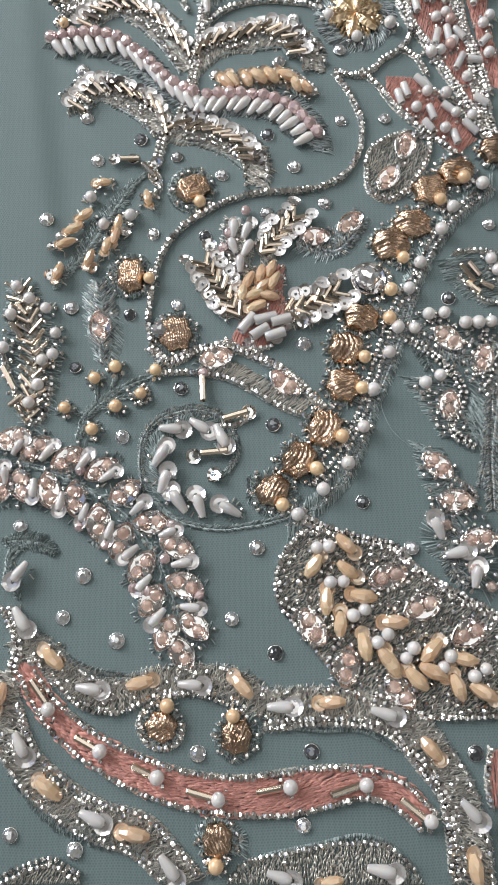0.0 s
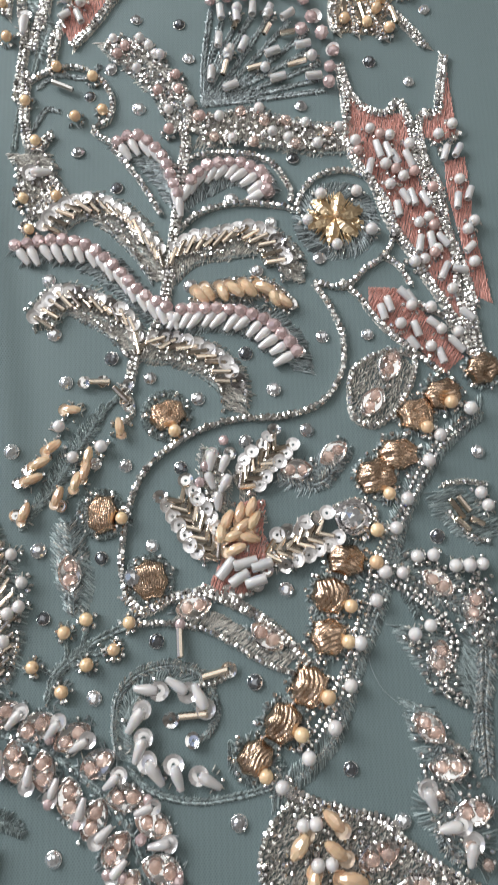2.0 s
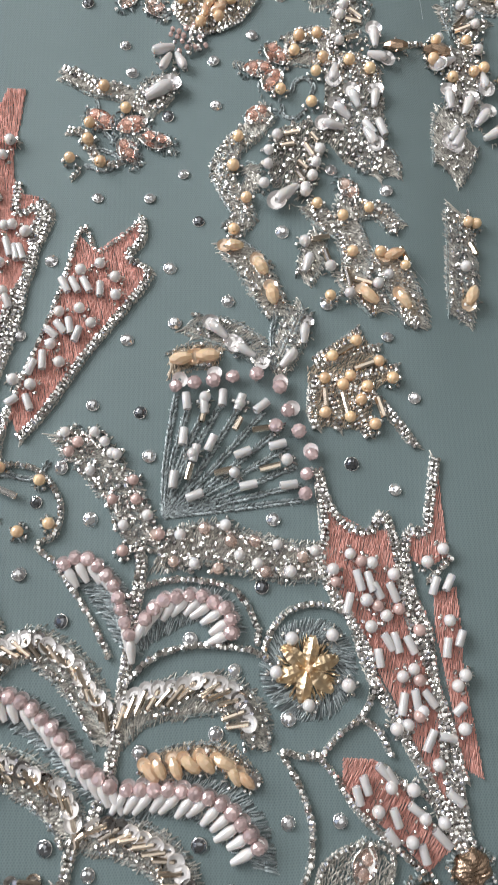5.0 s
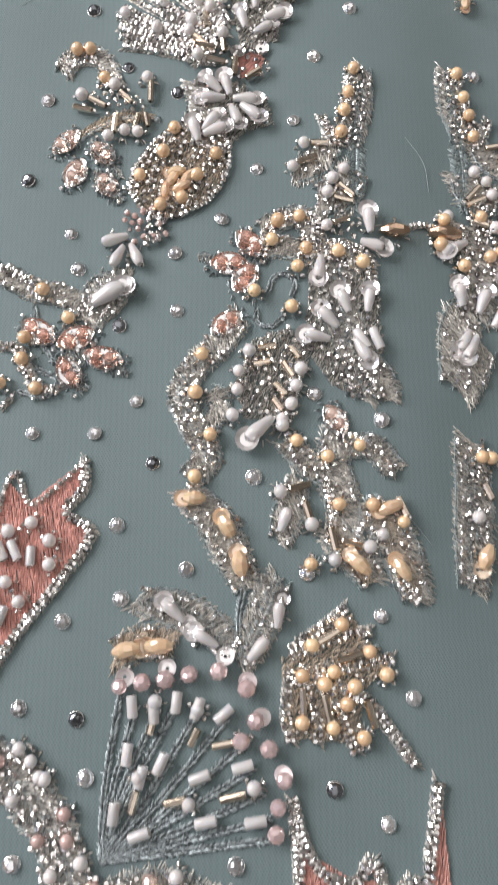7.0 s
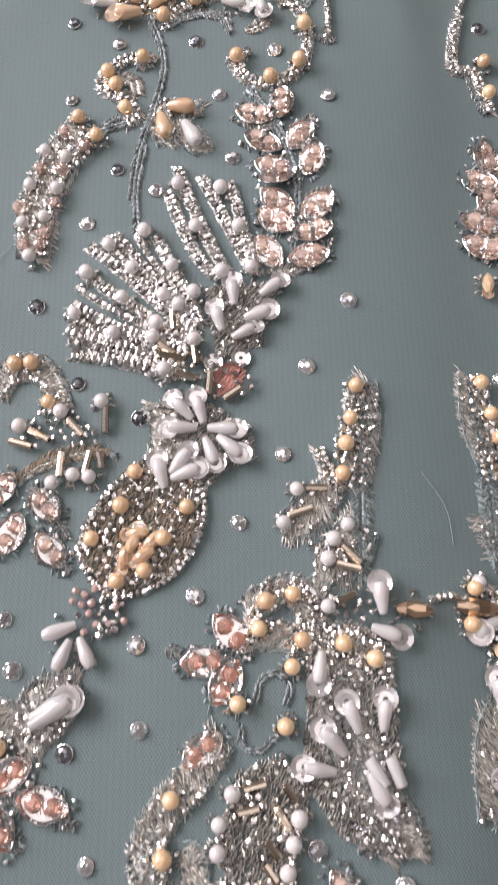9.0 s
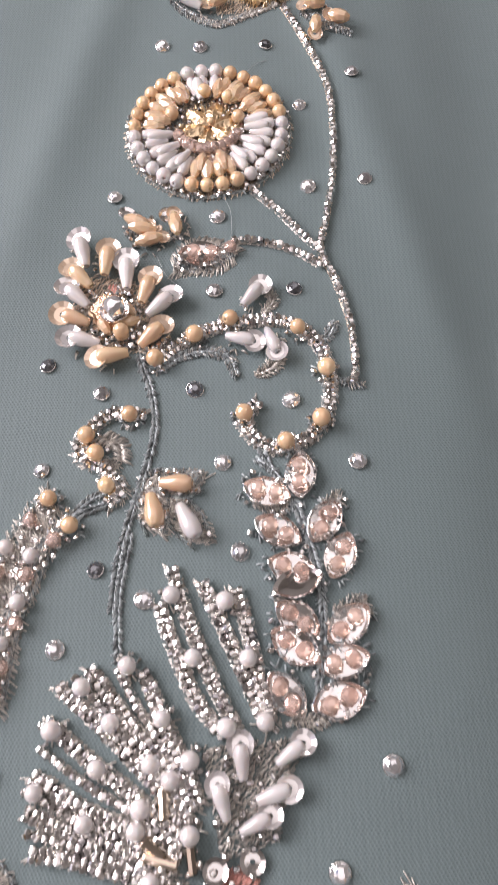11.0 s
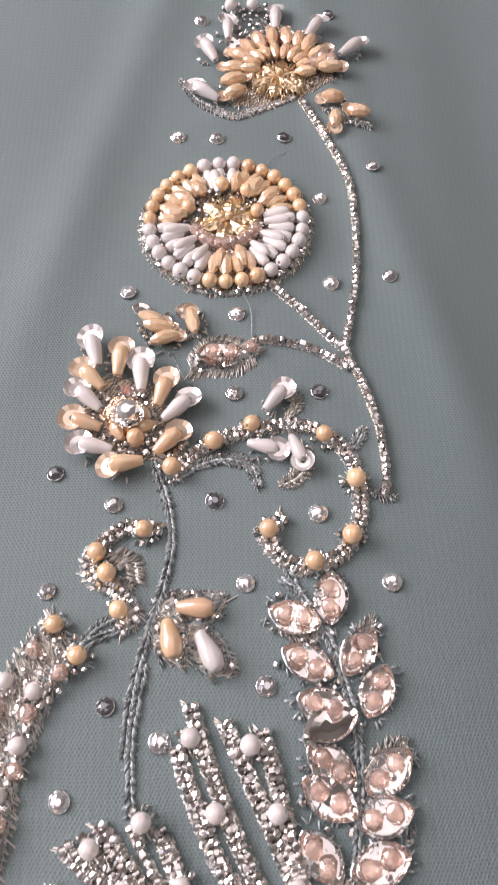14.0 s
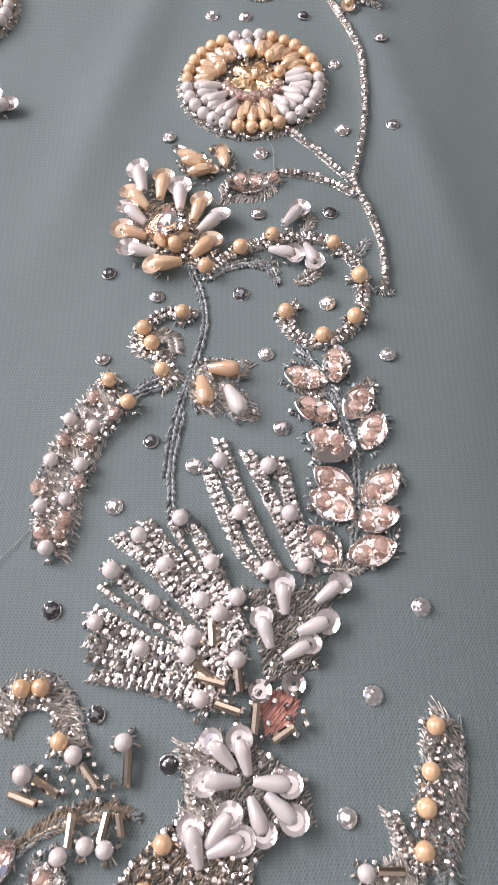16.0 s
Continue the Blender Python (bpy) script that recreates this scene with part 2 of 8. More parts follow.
class Motif:
    """A sewn motif: an Empty that parents its beads; its stitches are gathered and joined by thread."""

    def __init__(self, name, label, x, y, category="embroidery", group=""):
        self.base = Vector((x, y, cloth_height(x, y))) * MM
        self.ob = tagged(new(name), label, category, group)
        self.ob.empty_display_size = 0.005
        self.ob.location = self.base
        self.stitches, self.grains = {}, {}

    def put(self, name, mesh, x, y, z, turn=0.0, scale=(1, 1, 1), tip=0.0, roll=0.0, parent=None):
        ob = new(name, mesh)
        ob.parent = parent or self.ob
        at = Vector((x, y, z + cloth_height(x, y))) * MM - self.base
        ob.matrix_basis = Matrix.LocRotScale(at, Euler((roll, tip, turn)), Vector(scale))
        return ob

    def stitch(self, thread, a, b, width, high):
        self.stitches.setdefault(thread.name, (thread, []))[1].append((*a, *b, width, high))

    def grain(self, mat, x, y, z, size):
        self.grains.setdefault(mat.name, (mat, []))[1].append((x, y, z + cloth_height(x, y), size))

    def done(self):
        for mat, rows in self.grains.values():
            one = seed(mat)
            local = np.array([v.co[:] for v in one.vertices])
            shape = [tuple(p.vertices) for p in one.polygons]
            verts, faces = [], []
            for x, y, z, k in rows:
                turn = np.array(Euler((RND.uniform(0, 3), RND.uniform(-0.5, 0.5), RND.uniform(0, 3.1))).to_matrix())
                faces += [tuple(i + len(verts) for i in f) for f in shape]
                verts += (local @ turn.T * k + np.array((x, y, z)) * MM - np.array(self.base)).tolist()
            me = bpy.data.meshes.new("beadwork")
            me.from_pydata(verts, [], faces)
            me.materials.append(mat)
            tagged(new("beadwork", me), kind="stuff").parent = self.ob
        for thread, rows in self.stitches.values():
            r = np.array(rows)
            a, b, w, high = r[:, 0:2], r[:, 2:4], r[:, 4], r[:, 5]
            way = b - a
            side = np.stack([-way[:, 1], way[:, 0]], 1) / np.maximum(np.linalg.norm(way, axis=1), 1e-6)[:, None]
            verts = []
            for f, lift in ((0.0, 0.0), (0.2, 0.8), (0.75, 1.0), (1.0, 0.05)):
                p = a + way * f
                ground = np.array([cloth_height(x, y) for x, y in p])
                for s, up in ((-0.5, 0.35), (0.0, 1.0), (0.5, 0.35)):
                    z = ground + 0.02 + high * lift * up
                    verts.append(np.column_stack([p + side * (s * w)[:, None], z]))
            co = np.stack(verts, 1).reshape(-1, 3) * MM - np.array(self.base)
            quads = [(3 * i + j, 3 * i + j + 1, 3 * i + j + 4, 3 * i + j + 3) for i in range(3) for j in range(2)]
            faces = (np.arange(len(r))[:, None, None] * 12 + np.array(quads)[None]).reshape(-1, 4)
            me = bpy.data.meshes.new("stitching")
            me.from_pydata(co.tolist(), [], faces.tolist())
            me.polygons.foreach_set("use_smooth", np.ones(len(faces), bool))
            me.materials.append(thread)
            ob = tagged(new("stitching", me), kind="stuff")
            ob.parent = self.ob
        return self


def curve(points, step=0.5):
    """A smooth line through the points: rows (x, y, way x, way y, share of its length)."""
    p = np.array(points, float)
    if len(p) > 2:
        q = np.vstack([2 * p[0] - p[1], p, 2 * p[-1] - p[-2]])
        out = []
        for i in range(1, len(q) - 2):
            for t in np.linspace(0, 1, 14, endpoint=False):
                a, b, c, d = q[i - 1:i + 3]
                out.append(0.5 * (2 * b + (c - a) * t + (2 * a - 5 * b + 4 * c - d) * t ** 2 + (3 * b - a - 3 * c + d) * t ** 3))
        p = np.array(out + [p[-1]])
    run = np.concatenate([[0], np.cumsum(np.linalg.norm(np.diff(p, axis=0), axis=1))])
    n = max(2, int(round(run[-1] / step)) + 1)
    s = np.linspace(0, run[-1], n)
    at = np.column_stack([np.interp(s, run, p[:, k]) for k in (0, 1)])
    way = np.gradient(at, axis=0)
    way /= np.maximum(np.linalg.norm(way, axis=1), 1e-9)[:, None]
    return np.column_stack([at, way, s / run[-1]])


def inside(poly, x, y):
    hit = False
    for (x0, y0), (x1, y1) in zip(poly, poly[1:] + poly[:1]):
        if (y0 > y) != (y1 > y) and x < (x1 - x0) * (y - y0) / (y1 - y0) + x0:
            hit = not hit
    return hit


def rope(m, points, width=1.1, thread=None, high=0.7):
    """A line of chain stitch: short stitches that lean to both sides by turns, like a braid, with stray ends."""
    thread = thread or GREY_THREAD
    width *= 1.15
    for k, (x, y, dx, dy, s) in enumerate(curve(points, 0.13)):
        side = 1 if k % 2 else -1
        lean = side * RND.uniform(0.2, 0.5)
        o = side * width * RND.uniform(0.1, 0.26)
        ax, ay = dx * 0.46 - dy * lean * width * 0.34, dy * 0.46 + dx * lean * width * 0.34
        px, py = x - dy * o, y + dx * o
        m.stitch(thread, (px - ax, py - ay), (px + ax, py + ay), width * RND.uniform(0.13, 0.19), high * RND.uniform(0.7, 1.25))
        if RND.random() < 0.12:
            n = width * RND.uniform(0.4, 0.65)
            m.stitch(thread, (x, y), (x - dy * side * n + dx * 0.5, y + dx * side * n + dy * 0.5), 0.2, high * 0.7)


def band(m, points, width, thread=None, high=0.8, lean=0.5, taper=0.0, step=0.2):
    """A padded band of satin stitch across a line; taper narrows both ends."""
    thread = thread or SILVER_THREAD
    for x, y, dx, dy, s in curve(points, step):
        slant = lean + RND.uniform(-0.35, 0.35)
        if width >= 4.5 and thread in (SILVER_THREAD, GOLD_THREAD) and RND.random() < step * width * 0.26:
            o = RND.choice((-0.46, 0.46, RND.uniform(-0.4, 0.4))) * width * (0.75 if taper else 0.95)
            m.grain(SILVER, x - dy * o, y + dx * o, 1.0, 0.56 * RND.uniform(0.8, 1.25))
        w = width * (1 - taper + taper * math.sin(math.pi * min(max(s, 0.04), 0.96)) ** 0.7) * RND.uniform(0.9, 1.1) / 2
        if thread is PINK_THREAD:
            ax, ay = dx * 0.9 - dy * 0.15, dy * 0.9 + dx * 0.15
            for _ in range(max(3, int(w * 2.6))):
                o = RND.uniform(-1, 1) * w
                px, py = x - dy * o, y + dx * o
                m.stitch(thread, (px - ax, py - ay), (px + ax, py + ay), 0.36, high * RND.uniform(0.6, 1.1))
            continue
        ax, ay = -dy * w + dx * slant * w, dx * w + dy * slant * w
        coiled = width >= 4.0 and thread in (SILVER_THREAD, GOLD_THREAD)
        n = max(2, int(w * (1.9 if coiled else 1.25)))
        for i in range(n):
            f0, f1 = -1 + 2 * i / n - RND.uniform(0, 0.25), -1 + 2 * (i + 1) / n + RND.uniform(0, 0.25)
            j = RND.uniform(-0.75, 0.75) if coiled else RND.uniform(-0.3, 0.3)
            m.stitch(thread, (x + ax * f0 + dx * j, y + ay * f0 + dy * j), (x + ax * f1 - dx * j, y + ay * f1 - dy * j), 0.22, high * RND.uniform(0.55, 1.15))
    if width >= 4.0 and thread in (SILVER_THREAD, GOLD_THREAD):
        for sign in (-1, 1):
            edge = []
            for x, y, dx, dy, s in curve(points, 1.5):
                w = sign * 0.5 * width * (1 - taper + taper * math.sin(math.pi * min(max(s, 0.04), 0.96)) ** 0.7)
                edge.append((x - dy * w, y + dx * w))
            if len(edge) > 2:
                rope(m, edge, 0.85, GREY_THREAD if sign > 0 else GREEN_THREAD, 0.6)


def fringe(m, points, length, thread=None, lean=0.6, both=True, step=0.2):
    """Fine loose stitches that stick out from a line and bend at the tip, as a leaf's veins do."""
    thread = thread or GREY_THREAD
    for x, y, dx, dy, s in curve(points, step):
        for sign in (1, -1) if both else (1,):
            n = 0.76 * length * (0.35 + 0.65 * math.sin(math.pi * min(max(s, 0.1), 0.95))) * RND.uniform(0.6, 1.15)
            n = min(n, (4.2 if thread is GREEN_THREAD or length >= 5 else 2.1) * RND.uniform(0.7, 1.1))
            a = lean + RND.uniform(-0.35, 0.35)
            t = SILVER_THREAD if thread is GREY_THREAD and RND.random() < 0.3 else thread
            wx, wy = (dx * a - sign * dy) * n, (dy * a + sign * dx) * n
            bend = RND.uniform(-0.3, 0.5)
            m.stitch(t, (x, y), (x + wx * 0.6, y + wy * 0.6), 0.2, RND.uniform(0.5, 1.2))
            m.stitch(t, (x + wx * 0.5, y + wy * 0.5), (x + wx + dx * bend, y + wy + dy * bend), 0.18, RND.uniform(0.4, 0.9))


def fill(m, poly, thread, angle=90, pitch=0.3, length=3.0, high=0.7):
    """Long and short stitches that fill an outline."""
    a = radians(angle)
    zari = thread in (SILVER_THREAD, GOLD_THREAD)
    if zari:
        length, pitch = 1.25, min(pitch, 0.36)
    ux, uy = math.cos(a), math.sin(a)
    p = np.array(poly, float)
    across = p @ np.array([-uy, ux])
    for v in np.arange(across.min(), across.max(), pitch):
        cuts = []
        for (x0, y0), (x1, y1) in zip(poly, poly[1:] + poly[:1]):
            v0, v1 = -uy * x0 + ux * y0, -uy * x1 + ux * y1
            if (v0 > v) != (v1 > v):
                f = (v - v0) / (v1 - v0)
                cuts.append(ux * (x0 + (x1 - x0) * f) + uy * (y0 + (y1 - y0) * f))
        cuts.sort()
        for u0, u1 in zip(cuts[::2], cuts[1::2]):
            u = u0 - RND.uniform(0, 0.3)
            while u < u1:
                e = min(u + length * RND.uniform(0.6, 1.2), u1 + RND.uniform(0, 0.3))
                w = v + RND.uniform(-0.1, 0.1)
                q = w + (RND.uniform(-0.55, 0.55) if zari else RND.uniform(-0.12, 0.12))
                m.stitch(thread, (ux * u - uy * w, uy * u + ux * w), (ux * e - uy * q, uy * e + ux * q), 0.26 if zari else pitch, high * RND.uniform(0.5, 1.3))
                if e >= u1:
                    break
                u = e - (0.15 if zari else 0.4)


def seeds(m, points, mat=None, size=0.6, gap=1.22, rows=1, wide=1.2, z=0.75, base=True, thread=None):
    """Strung seed beads along a line, in one or more rows, over couched thread."""
    mat = mat or SILVER
    line = curve(points, gap)
    if base:
        band(m, points, max(1.1, wide * (rows - 1) + 1.2), thread or SILVER_THREAD, 0.5, 1.2)
    for row in range(rows):
        off = (row - (rows - 1) / 2) * wide
        for x, y, dx, dy, s in line:
            o = off + RND.uniform(-0.15, 0.15)
            k = size * RND.uniform(1.12, 1.42)
            m.put("seed_bead", seed(STEEL if RND.random() < 0.06 else mat), x - dy * o, y + dx * o, z + RND.uniform(-0.1, 0.15),
                  math.atan2(dy, dx) + RND.uniform(-0.5, 0.5), (k, k * 0.95, k * 0.95), RND.uniform(-0.4, 0.4), RND.uniform(0, 3))


def strew(m, poly, spacing, mat=None, size=0.55, z=1.15):
    """Seed beads strewn over an outline."""
    p = np.array(poly)
    taken = []
    for _ in range(1500):
        x, y = RND.uniform(p[:, 0].min(), p[:, 0].max()), RND.uniform(p[:, 1].min(), p[:, 1].max())
        if inside(poly, x, y) and all((x - a) ** 2 + (y - b) ** 2 > (spacing * 0.8) ** 2 for a, b in taken):
            taken.append((x, y))
    for x, y in taken:
        m.grain(STEEL if RND.random() < 0.12 else mat or SILVER, x, y, z, size * RND.uniform(1.05, 1.4))


def ringed(m, x, y, r, stitches, beads, thread):
    """Loose stitches and tiny beads that hold a larger bead round its foot."""
    for k in range(stitches):
        a = RND.uniform(0, 6.28)
        p = (x + math.cos(a) * r * 0.85, y + math.sin(a) * r * 0.85)
        b = a + RND.uniform(-1.0, 1.0)
        n = RND.uniform(0.7, 1.7)
        m.stitch(thread, p, (p[0] + math.cos(b) * n, p[1] + math.sin(b) * n), 0.3, RND.uniform(0.4, 1.1))
    for k in range(beads):
        a = 6.28 * (k + RND.uniform(0, 0.7)) / beads
        m.grain(SILVER, x + math.cos(a) * (r + 0.55), y + math.sin(a) * (r + 0.55), 0.65, RND.uniform(0.42, 0.66))


def pearls(m, points, mat=None, r=1.45, z=0.0):
    for x, y in points:
        k = r * RND.uniform(0.84, 0.95)
        if mat in (GOLD_PEARL, PINK_PEARL):
            ringed(m, x, y, k, 14, 5, GREY_THREAD)
        else:
            ringed(m, x, y, k, 7, 3, SILVER_THREAD)
        m.put("pearl", ball(mat or WHITE_PEARL), x, y, z + k * 0.95, RND.uniform(0, 3.1), (k, k, k), RND.uniform(-0.6, 0.6))


def crystals(m, points, mat=None, r=1.4, z=0.0):
    for x, y in points:
        k = r * RND.uniform(0.92, 1.08)
        m.put("crystal_bead", faceted(mat or PINK_GLASS), x, y, z + k * 0.85, RND.uniform(0, 3.1), (k, k, k), RND.uniform(-0.5, 0.5), RND.uniform(-0.5, 0.5))


def sequins(m, points, mat=None, r=1.6, z=0.6, tip=0.35):
    for x, y in points:
        m.put("sequin", sequin_mesh(mat or MIRROR), x, y, z + RND.uniform(0, 0.5), RND.uniform(0, 6.2), (r * MM / MM, r, r), RND.uniform(-tip, tip), RND.uniform(-tip, tip))


def drops(m, rows, mat=None, length=6.2, r=1.55, z=0.0, cup=True, tip=0.0):
    """Drop beads: rows (x, y, degrees towards the narrow end), each with a clear cup sequin at its broad end."""
    for x, y, a in rows:
        k, t = RND.uniform(0.93, 1.07), radians(a)
        size = length * 0.88
        m.put("drop_bead", teardrop(mat or CREAM_PEARL), x, y, z + r * 0.85, t, (size * k, r * k * 0.84, r * k * 0.84), tip + 0.1)
        ringed(m, x, y, size * 0.36, 6, 1, SILVER_THREAD)
        if cup:
            ex, ey = x - math.cos(t) * size * 0.48, y - math.sin(t) * size * 0.48
            c = r * RND.uniform(1.3, 1.48)
            m.put("sequin", sequin_mesh(PEACH_SEQUIN if mat is PEACH_GLASS else CLEAR_SEQUIN), ex, ey, z + r * 0.75, t, (c, c, c), RND.uniform(-0.3, 0.1), RND.uniform(-0.25, 0.25))


def bugles(m, rows, mat=None, r=0.6, z=0.7):
    """Bugle beads: rows (x, y, degrees, length)."""
    for x, y, a, length in rows:
        m.put("bugle_bead", tube(mat or GILT), x, y, z + r, radians(a), (length, r, r), RND.uniform(-0.12, 0.12), RND.uniform(0, 3))


def ovals(m, rows, mat=None, length=5.2, r=1.35, z=0.2, cup=True):
    """Faceted oval beads, each held by a clear peach sequin at one end: rows (x, y, degrees)."""
    for x, y, a in rows:
        k, t = RND.uniform(0.9, 1.05), radians(a)
        if cup and length < 7:
            way = RND.choice((-1, 1)) if length > 6 else -1
            m.put("sequin", sequin_mesh(PEACH_SEQUIN), x + way * math.cos(t) * length * 0.42, y + way * math.sin(t) * length * 0.42, z + r * 0.6, t, (r, r, r), RND.uniform(-0.35, 0.35), RND.uniform(-0.3, 0.3))
        ringed(m, x, y, length * 0.42, 8, 2, SILVER_THREAD)
        m.put("oval_bead", rice(mat or PEACH_GLASS), x, y, z + r * 0.9, t, (length * k * 0.92, r * k * 0.95, r * k * 0.9), RND.uniform(-0.15, 0.15), RND.uniform(0, 3))


def marquises(m, rows, glass=None, length=8.0, z=0.5):
    """Marquise stones: a pointed mirror cup with two faceted beads on it; rows (x, y, degrees)."""
    for x, y, a in rows:
        t, k = radians(a), RND.uniform(0.95, 1.05)
        for e in (-1, 0, 1):
            ringed(m, x + math.cos(t) * e * length * 0.3, y + math.sin(t) * e * length * 0.3, length * 0.26, 14, 2, GREY_THREAD)
        cup = m.put("marquise_stone", boat_mesh(MIRROR), x, y, z, t, (length * k, length * k, length * k), RND.uniform(-0.15, 0.15), RND.uniform(-0.2, 0.2))
        for e in (-1, 1):
            b = new("crystal_bead", faceted(glass or PINK_GLASS))
            b.parent = cup
            s = 0.165
            b.matrix_basis = Matrix.LocRotScale(Vector((e * 0.175, RND.uniform(-0.02, 0.02), 0.16)) * MM, Euler((RND.uniform(-0.3, 0.3), RND.uniform(-0.3, 0.3), RND.uniform(0, 3))), Vector((s, s * 0.95, s * 0.7)))


def foils(m, rows, size=8.5):
    """Gold gauze beads: rows (x, y, degrees)."""
    for x, y, a in rows:
        k = size * RND.uniform(0.85, 1.0)
        ringed(m, x, y, k * 0.52, 60, 9, GREY_THREAD)
        ringed(m, x, y, k * 0.6, 50, 7, GREEN_THREAD)
        m.put("foil_bead", foil_mesh(RND.randint(0, 5)), x, y, 0.3, radians(a), (k * RND.uniform(0.88, 1.1), k * RND.uniform(0.85, 1.05), k * 0.7), RND.uniform(-0.1, 0.1), RND.uniform(-0.1, 0.1))


def feather(m, heads, lean_from, lean_to, pearled):
    """A feather: along its outer line pink crystals that hold pearl drops, or sequins that hold gilt bugles, all on a stitched bed."""
    rows = curve(heads, 2.95 if pearled else 2.6)
    length = 5.4 if pearled else 5.0
    bed = []
    for x, y, dx, dy, s in rows:
        a = radians(lean_from + (lean_to - lean_from) * s + RND.uniform(-7, 7))
        n = length * RND.uniform(0.9, 1.08)
        bed.append((x + math.cos(a) * n * 0.62, y + math.sin(a) * n * 0.62))
        if pearled:
            crystals(m, [(x, y)], LILAC_GLASS, 1.65, 0.8)
            sequins(m, [(x - math.cos(a) * 0.5, y - math.sin(a) * 0.5)], CLEAR_SEQUIN, 1.75, 0.5, 0.3)
            m.put("drop_bead", teardrop(WHITE_PEARL), x + math.cos(a) * n * 0.62, y + math.sin(a) * n * 0.62, 1.4, a, (n * 0.95, 1.22, 1.22), 0.1)
        else:
            sequins(m, [(x, y)], STEEL if RND.random() < 0.2 else PALE_SEQUIN, 1.9, 1.3, 0.3)
            bugles(m, [(x + math.cos(a) * n * 0.52, y + math.sin(a) * n * 0.52, math.degrees(a), n)], GILT, 0.62, 1.0)
    band(m, bed, 4.6, GREY_THREAD if pearled else SILVER_THREAD, 0.6, 0.7, 0.3)
    fringe(m, bed, 3.6, GREY_THREAD, 0.4)


def empty_cup(m, rows, length):
    """A bare pointed mirror cup that stands on edge."""
    for x, y, a in rows:
        m.put("marquise_stone", boat_mesh(MIRROR), x, y, 1.6, radians(a), (length, length, length), 0.05, -0.35)


def plume(m, points, tubes, heads=None, slant=55, length=5.0, gap=2.2, sides=(1,), r=0.75, head_r=1.45):
    """A feather: bugles set at a slant along a line, with or without a sequin at the outer end."""
    for x, y, dx, dy, s in curve(points, gap):
        for side in sides:
            a = math.atan2(dy, dx) + side * radians(slant + RND.uniform(-8, 8))
            cx, cy = x + math.cos(a) * length * 0.45, y + math.sin(a) * length * 0.45
            bugles(m, [(cx, cy, math.degrees(a), length * RND.uniform(0.9, 1.05))], tubes, r)
            hx, hy = cx + math.cos(a) * (length * 0.5 + head_r * 0.6), cy + math.sin(a) * (length * 0.5 + head_r * 0.6)
            if heads == MIRROR:
                sequins(m, [(hx, hy)], PALE_SEQUIN if RND.random() < 0.8 else MIRROR, head_r * 1.2, 1.3, 0.35)


def gold_flower(m, points, size=8.0):
    """A flower of gold wire: six ribbed petals round a knot."""
    for x, y in points:
        bm = bmesh.new()
        for k in range(6):
            a = k * math.pi / 3 + 0.3
            rows = []
            for i in range(13):
                f = i / 12
                w = 0.24 * math.sin(math.pi * (0.08 + 0.84 * f)) ** 0.8
                rows.append([bm.verts.new((f, w * j, 0.1 + 0.1 * math.sin(math.pi * f) - abs(j) * 0.07 + (0.03 if j == 0 else 0.015 * (i % 2)))) for j in (-1, -0.5, 0, 0.5, 1)])
            for p, q in zip(rows, rows[1:]):
                for j in range(4):
                    bm.faces.new((p[j], p[j + 1], q[j + 1], q[j]))
            bmesh.ops.rotate(bm, verts=[v for r in rows for v in r], cent=(0, 0, 0), matrix=Matrix.Rotation(a, 3, "Z"))
        for v in bm.verts:
            v.co *= MM * size
        flower = m.put("gold_petals", smooth_mesh("gold_petals", bm, GOLD_WIRE, False), x, y, 0.7)
        pearls(m, [(x + 0.2, y)], GOLD_PEARL, 1.0, 2.0)
        for k in range(260):
            a = RND.uniform(0, 6.28)
            r = size * RND.uniform(0.1, 0.75)
            px, py = x + math.cos(a) * r, y + math.sin(a) * r
            m.stitch(GOLD_WIRE, (px, py), (px + math.cos(a) * 2.2, py + math.sin(a) * 2.2), 0.24, RND.uniform(1.0, 2.6))


